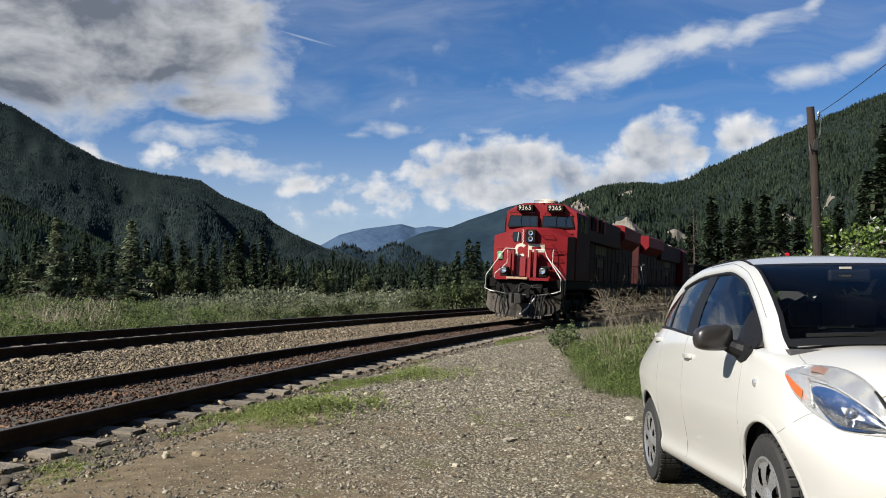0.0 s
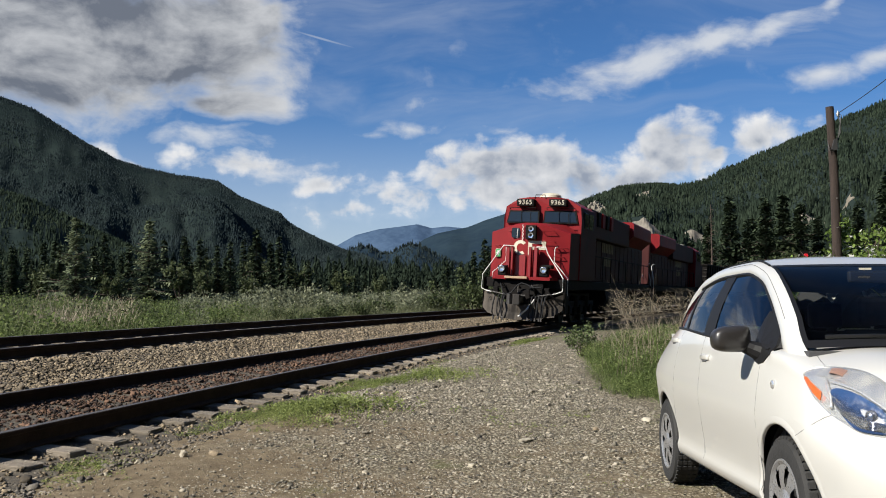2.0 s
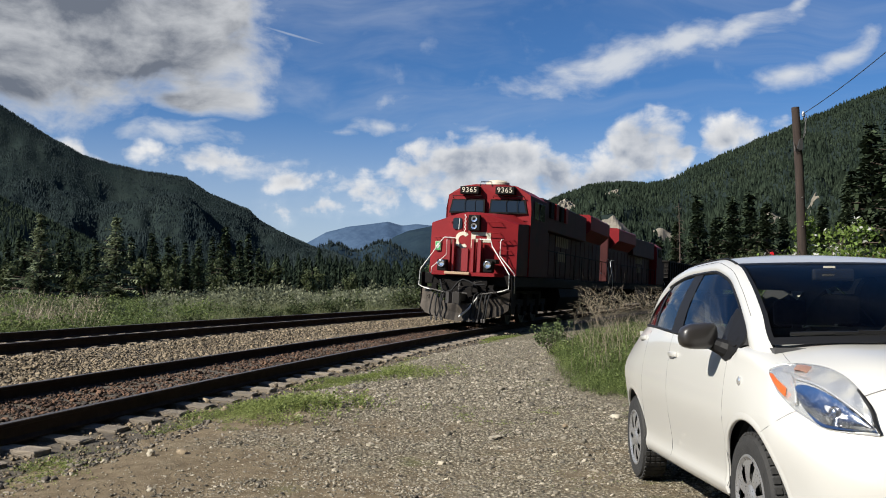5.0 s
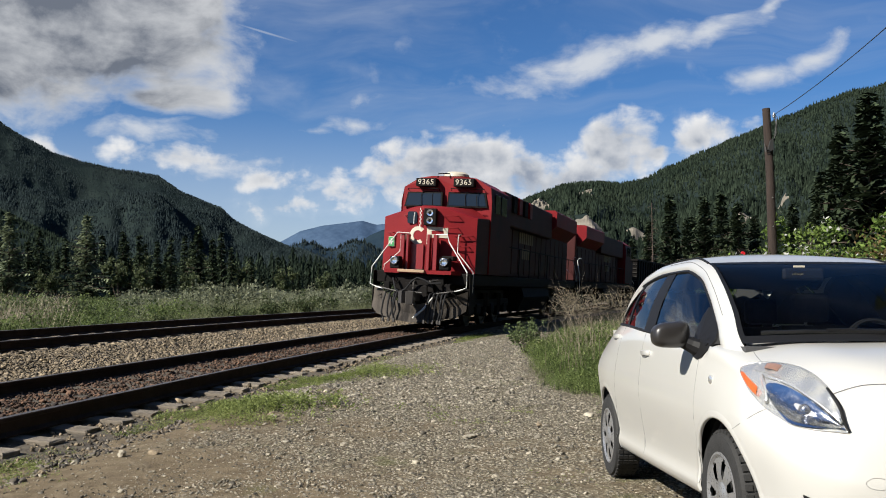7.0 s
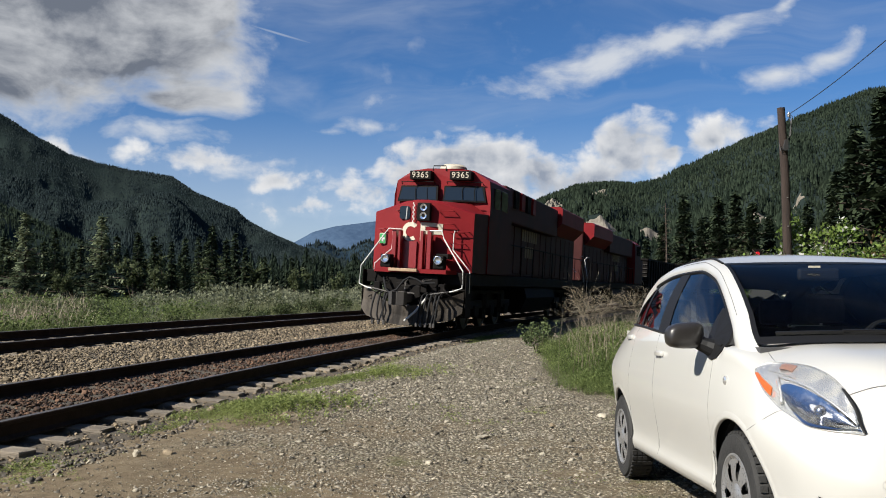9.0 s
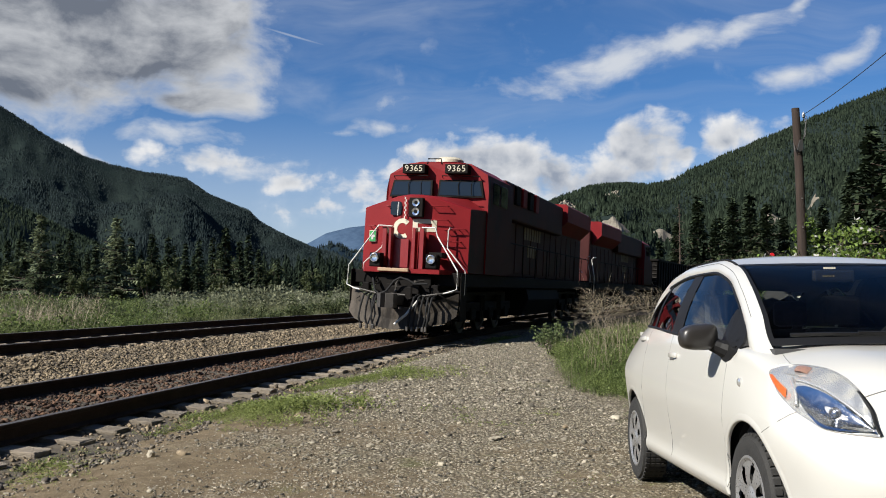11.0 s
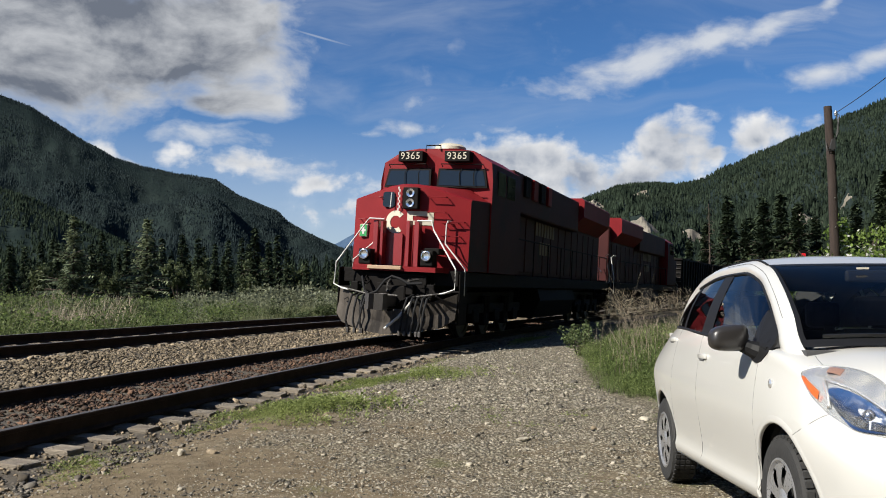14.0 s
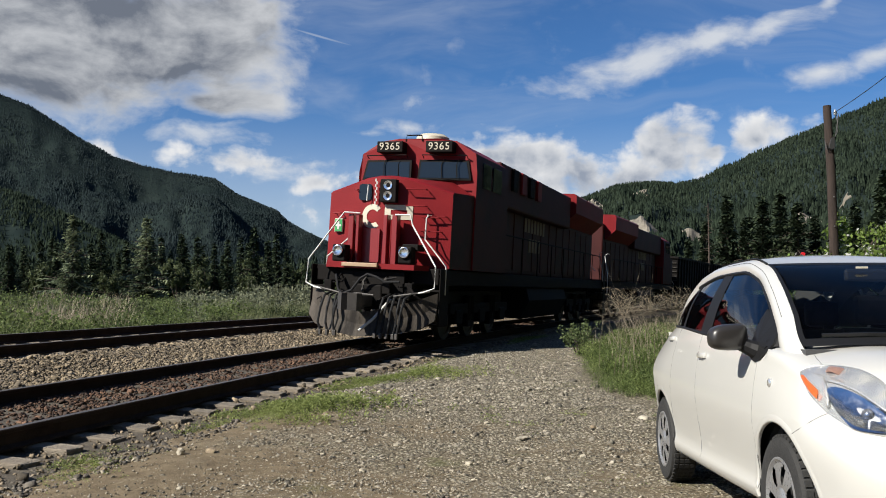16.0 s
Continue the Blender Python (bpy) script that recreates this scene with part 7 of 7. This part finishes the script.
grass("verge_grass", "low fresh grass along the ends of railway ties", M_GRASS_LOW, 8200, verge, .075, herb_shape(5, 26, .24, .9), 5)


def lot_tufts(g):
    x, y = g.uniform(-3.2, 3.4), g.uniform(3.6, 15.5)
    n = noise.noise((x * .7, y * .7, 9.0)) + .6 * noise.noise((x * 3, y * 3, 4.0))
    band = math.exp(-((y - 9.4) / .8) ** 2) * (x > .4)
    if n + .5 * band < .42:
        return None
    return x, y, .6 + .5 * band


grass("lot_grass", "sparse flat weeds between gravel", M_GRASS_LOW, 2400, lot_tufts, .035, herb_shape(6, 18, .30, .7), 6)


def thicket(g):
    """The overgrown bank beside the lot."""
    y = 9.2 + 13.5 * g.random() ** 1.2
    left = float(np.interp(y, (9, 12, 14, 18, 22), (2.25, 2.0, 2.2, 2.75, 4.6))) + .35 * noise.noise((y * .8, 1.0, 2.0))
    x = left + g.gamma(1.7, 1.15)
    if x > 7.5 or g.random() > smooth(y + .9 * noise.noise((x * 1.3, y * 1.3, 6.0)), 9.6, 11.6) + .05:
        return None
    if g.random() > smooth(x - left, -.2, 1.1) + .10:
        return None
    deep = min(1.0, max(.10, .12 + .40 * (x - left) + .05 * (y - 9.8)) * (1 + .5 * noise.noise((x * .9, y * .9, 3.0))))
    return x, y, deep


grass("thicket_grass", "rank green grass on a bank", M_GRASS_DEEP, 3400, thicket, .52, tuft_shape(12, 14, .50, 1.0, .011), 7)
grass("thicket_weeds", "dark leafy weeds on a bank", M_HERB, 6800, thicket, .46, herb_shape(11, 70, .10, 1.0), 8)
grass("thicket_straw", "dry straw among green weeds", M_DRY, 420, lambda g: (lambda r: r if r and r[1] > 13.0 and r[2] > .6 else None)(thicket(g)), .92, tuft_shape(9, 7, .16, .4, .0035), 9)


def build_dry_weed(seed):
    root = tagged(new("dry_weed"), "tall dry brown weed with thin arching branches", "weed", "dry weeds on the bank")
    g = random.Random(seed)
    bm = bmesh.new()
    for k in range(7):
        a, h = g.uniform(0, 6.3), g.uniform(.8, 1.35)
        lean = g.uniform(.15, .6)
        bx, by = g.uniform(-.35, .35), g.uniform(-.35, .35)
        p = [(bx, by, -.05), (bx + lean * .3 * math.cos(a), by + lean * .3 * math.sin(a), h * .55), (bx + lean * math.cos(a), by + lean * math.sin(a), h)]
        tube(bm, p, .005, 4, radii=(.0026, .0020, .0010))
        for j in range(7):
            t = g.uniform(.4, 1)
            c = Vector(p[1]).lerp(Vector(p[2]), t)
            d = Vector((g.uniform(-1, 1), g.uniform(-1, 1), g.uniform(-.1, .8))).normalized() * g.uniform(.10, .32)
            tube(bm, [c, c + d * .6 + Vector((0, 0, .03)), c + d], .003, 3, radii=(.0015, .0012, .0007))
    part("stem", bm, M_DRY, root)
    return root


dw = [build_dry_weed(k) for k in range(3)]
gen = np.random.default_rng(17)
for i in range(14):
    y = gen.uniform(12.5, 20)
    x = y * gen.uniform(.185, .30)
    m = pose(x, y, ground_z(x, y, False), 0, 0, gen.uniform(0, 360))
    if i < 3:
        dw[i].matrix_world = m
    else:
        copy_thing(dw[i % 3], m)

# ---- loose stones on the lot ----


def lot_stones(name, label, mat, count, size, seed, spread, near=2.8, bias=1.25):
    gen = np.random.default_rng(seed)
    rows = []
    while len(rows) < count:
        y = near + (23.0 - near) * gen.random() ** (bias * 1.2)
        x = gen.uniform(-.62, .40) * y
        s, lat = track_coords(x, y)
        if lat < 1.5 or (y > 9.6 and x > np.interp(y, (9, 12, 14, 18, 22), (2.5, 2.1, 2.2, 2.75, 4.6)) - .05 + .3 * noise.noise((y * .8, x, 2.0))):
            continue
        dens = .14 + .86 * smooth(x * .22 + y * .10 + .9 * noise.noise((x * .6, y * .6, 2.0)), .2, 1.0)
        if gen.random() > dens:
            continue
        k = size * gen.lognormal(0, spread)
        rows.append((x, y, ground_z(x, y) + k * gen.uniform(-.12, .18), k * gen.uniform(.8, 1.5), k * gen.uniform(.7, 1.2), k * gen.uniform(.35, .8),
                     gen.uniform(0, 6.3), gen.normal(0, .25), gen.normal(0, .25)))
    return tagged(scatter(name, STONE_V, STONE_F, rows, mat), label, "gravel", kind="stuff")


M_PALESTONE = material("pale broken stone", (0.16, 0.142, 0.11), (0.42, 0.38, 0.30), 8.0, 0.9, 0, 0.3, 40, island=0.75)
M_LOTSTONE = material("broken grey stone", (0.15, 0.13, 0.10), (0.36, 0.32, 0.25), 8.0, 0.9, 0, 0.3, 40, island=0.7)
lot_stones("gravel", "loose grey gravel on a dirt lot", M_GREYSTONE, 46000, .0110, 21, .42)
lot_stones("gravel", "coarser grey-brown stones on a dirt lot", M_LOTSTONE, 4500, .0175, 22, .42)
lot_stones("gravel", "pale broken stone strewn over a lot", M_PALESTONE, 4200, .017, 24, .42, 7.5, .9)
lot_stones("gravel", "coarse pale stone where the lot meets a railway", M_PALESTONE, 5200, .027, 26, .36, 10.0, .9)
lot_stones("gravel", "large pale broken stones on a lot", M_PALESTONE, 420, .033, 25, .30, 7.0, 1.1)
lot_stones("gravel", "scattered angular stones on a dirt lot", M_LOTSTONE, 420, .036, 23, .30)


def build_stone(seed, size, mat, label):
    bm = bmesh.new()
    bmesh.ops.create_icosphere(bm, subdivisions=2, radius=.5)
    for v in bm.verts:
        n = noise.noise(v.co * 2.2 + Vector((seed * 3.1, 0, seed)))
        v.co *= 1 + .55 * n
        v.co = Vector((v.co.x * size[0], v.co.y * size[1], v.co.z * size[2]))
    return tagged(part("stone", bm, mat, None), label, "stone", "single stones on the lot")


for k, (r, y, w, d, h) in enumerate(((-.131, 9.2, .11, .09, .07), (.09, 8.05, .17, .10, .035), (-.294, 7.15, .08, .07, .06), (-.26, 7.2, .10, .07, .05), (-.345, 7.0, .06, .05, .04),
                                    (-.13, 9.15, .07, .06, .05), (-.06, 9.8, .07, .06, .05), (.05, 8.9, .06, .05, .04), (-.05, 7.7, .08, .05, .04), (.17, 8.6, .07, .06, .04),
                                    (-.09, 6.6, .06, .05, .04), (.12, 6.4, .05, .05, .035), (-.38, 6.6, .07, .05, .05), (.03, 6.9, .07, .05, .04))):
    st = build_stone(k + 1.0, (w, d, h), M_GREYSTONE if k % 3 else M_BALLAST, "angular pale stone lying on the dirt lot")
    x, y = seen(r, y)
    st.matrix_world = pose(x, y, ground_z(x, y) + h * .25, 0, 0, k * 50)

# ---- pole, wire, signal ----
M_POLE = material("weathered pole wood", (0.028, 0.018, 0.014), (0.062, 0.041, 0.032), 2.0, 0.95, 0, 0.7, 30, stretch=(6, 6, .6))
M_WIRE = plain("dark cable", (0.03, 0.03, 0.03), 0.6)
M_GALV = plain("galvanised steel", (0.38, 0.38, 0.38), 0.45, 0.8)
M_SIGNALRED = plain("red signal lens", (0.55, 0.02, 0.03), 0.3)


def build_pole():
    root = tagged(new("utility_pole"), "weathered brown wooden utility pole with old cable fittings", "pole")
    bm = bmesh.new()
    tube(bm, [(0, 0, -.3), (-.02, 0, 2.5), (-.06, 0, 5.0), (-.15, 0, 7.05)], .14, 14, radii=(.15, .142, .132, .120))
    part("shaft", bm, M_POLE, root, smooth=True, angle=50)
    bm = bmesh.new()
    prism(bm, [(-.20, 5.70), (-.12, 5.66), (-.03, 5.70), (-.03, 6.05), (-.12, 6.0)], "y", -.22, -.15)
    part("bracket", bm, M_WIRE, root)
    for k in range(3):
        bm = bmesh.new()
        z = 6.2 + .12 * k
        tube(bm, [(.02, -.14, 6.85), (.08 + .02 * k, -.2, z + .3), (.06, -.22, z), (-.10, -.2, 5.85 - .1 * k), (-.26, -.16, 5.75 - .05 * k), (-.28, -.1, 5.95)], .012, 5)
        part("cable_loop", bm, M_WIRE, root)
    bm = bmesh.new()
    lathe(bm, [(6.72, .02), (6.74, .045), (6.82, .05), (6.86, .03), (6.9, .012)], "z", 12, (.03, -.16, 0))
    part("insulator", bm, M_GALV, root, smooth=True, angle=40)
    for k in range(4):
        bm = bmesh.new()
        tube(bm, [(-.06, -.14, 1.5 + k * .9), (-.06, -.19, 1.5 + k * .9)], .015, 6)
        part("bolt", bm, M_GALV, root)
    return root


pole_x, pole_y = seen(.4465, 27.0)
pole = build_pole()
pole.matrix_world = pose(pole_x, pole_y, ground_z(pole_x, pole_y, False), 0, 0, 0)
bm = bmesh.new()
a, b = Vector((pole_x + .0, pole_y - .16, 6.80 + ground_z(pole_x, pole_y, False))), Vector((9.9, 14.0, 7.15))
tube(bm, [a.lerp(b, t) - Vector((0, 0, 0.18 * 4 * t * (1 - t))) for t in np.linspace(0, 1, 24)], .011, 5)
tagged(part("overhead_cable", bm, M_WIRE), "thin dark cable running up from a wooden pole", "cable")

sig = tagged(new("railway_signal"), "small round railway signal with a red lens on a post", "signal")
bm = bmesh.new()
tube(bm, [(0, 0, -.2), (0, 0, 4.2)], .05, 8)
part("post", bm, M_GALV, sig)
bm = bmesh.new()
lathe(bm, [(-.04, .34), (.0, .34), (.02, .30), (.02, .01)], "y", 24, (0, -.06, 4.05))
part("target", bm, M_BLACK, sig, "round dark backing disc")
bm = bmesh.new()
lathe(bm, [(-.18, .14), (-.05, .14), (-.05, .01)], "y", 16, (0, -.06, 4.05))
part("lens", bm, M_SIGNALRED, sig, "red glass lens")
sx, sy = seen(.409, 60)
sig.matrix_world = pose(sx, sy, ground_z(sx, sy, False) - .2, 0, 0, 0)

# ---- what moves ----
FRONT = ((0, 33.45), (1, 32.22), (2, 30.98), (3, 29.7), (4, 28.55), (5, 27.44), (6, 26.38), (7, 25.38), (8, 24.4),
         (9, 23.48), (10, 22.62), (11, 21.75), (12, 20.9), (13, 20.1), (14, 19.33), (15, 18.62), (16, 17.94))


def on_rails(s_front, lead, pivots):
    """The pose of a vehicle whose two pivots stand on the middle line; its own origin lies midway between the rails' tops under its front end."""
    a, b = line(s_front + lead), line(s_front + lead + pivots)
    d = (b - a).normalized()
    roll = math.degrees(CANT / 1.506)
    o = a - d * lead
    return pose(o.x, o.y, o.z, 0, roll, -math.degrees(math.atan2(d.x, d.y)))


def front_at(t):
    return float(np.interp(t, [r[0] for r in FRONT], [r[1] for r in FRONT]))


def motions():
    for vehicle, behind, lead, pivots, turn in TRAIN:
        walk(vehicle, [(t, on_rails(s + behind, lead, pivots) @ turn) for t, s in FRONT])
    # the axles roll as far as the train goes
    for axle, at, radius, sense in AXLES:
        walk(axle, [(k * 0.5, pose(*at, sense * math.degrees((FRONT[0][1] - front_at(k * 0.5)) / radius), 0, 0)) for k in range(33)])


motions()
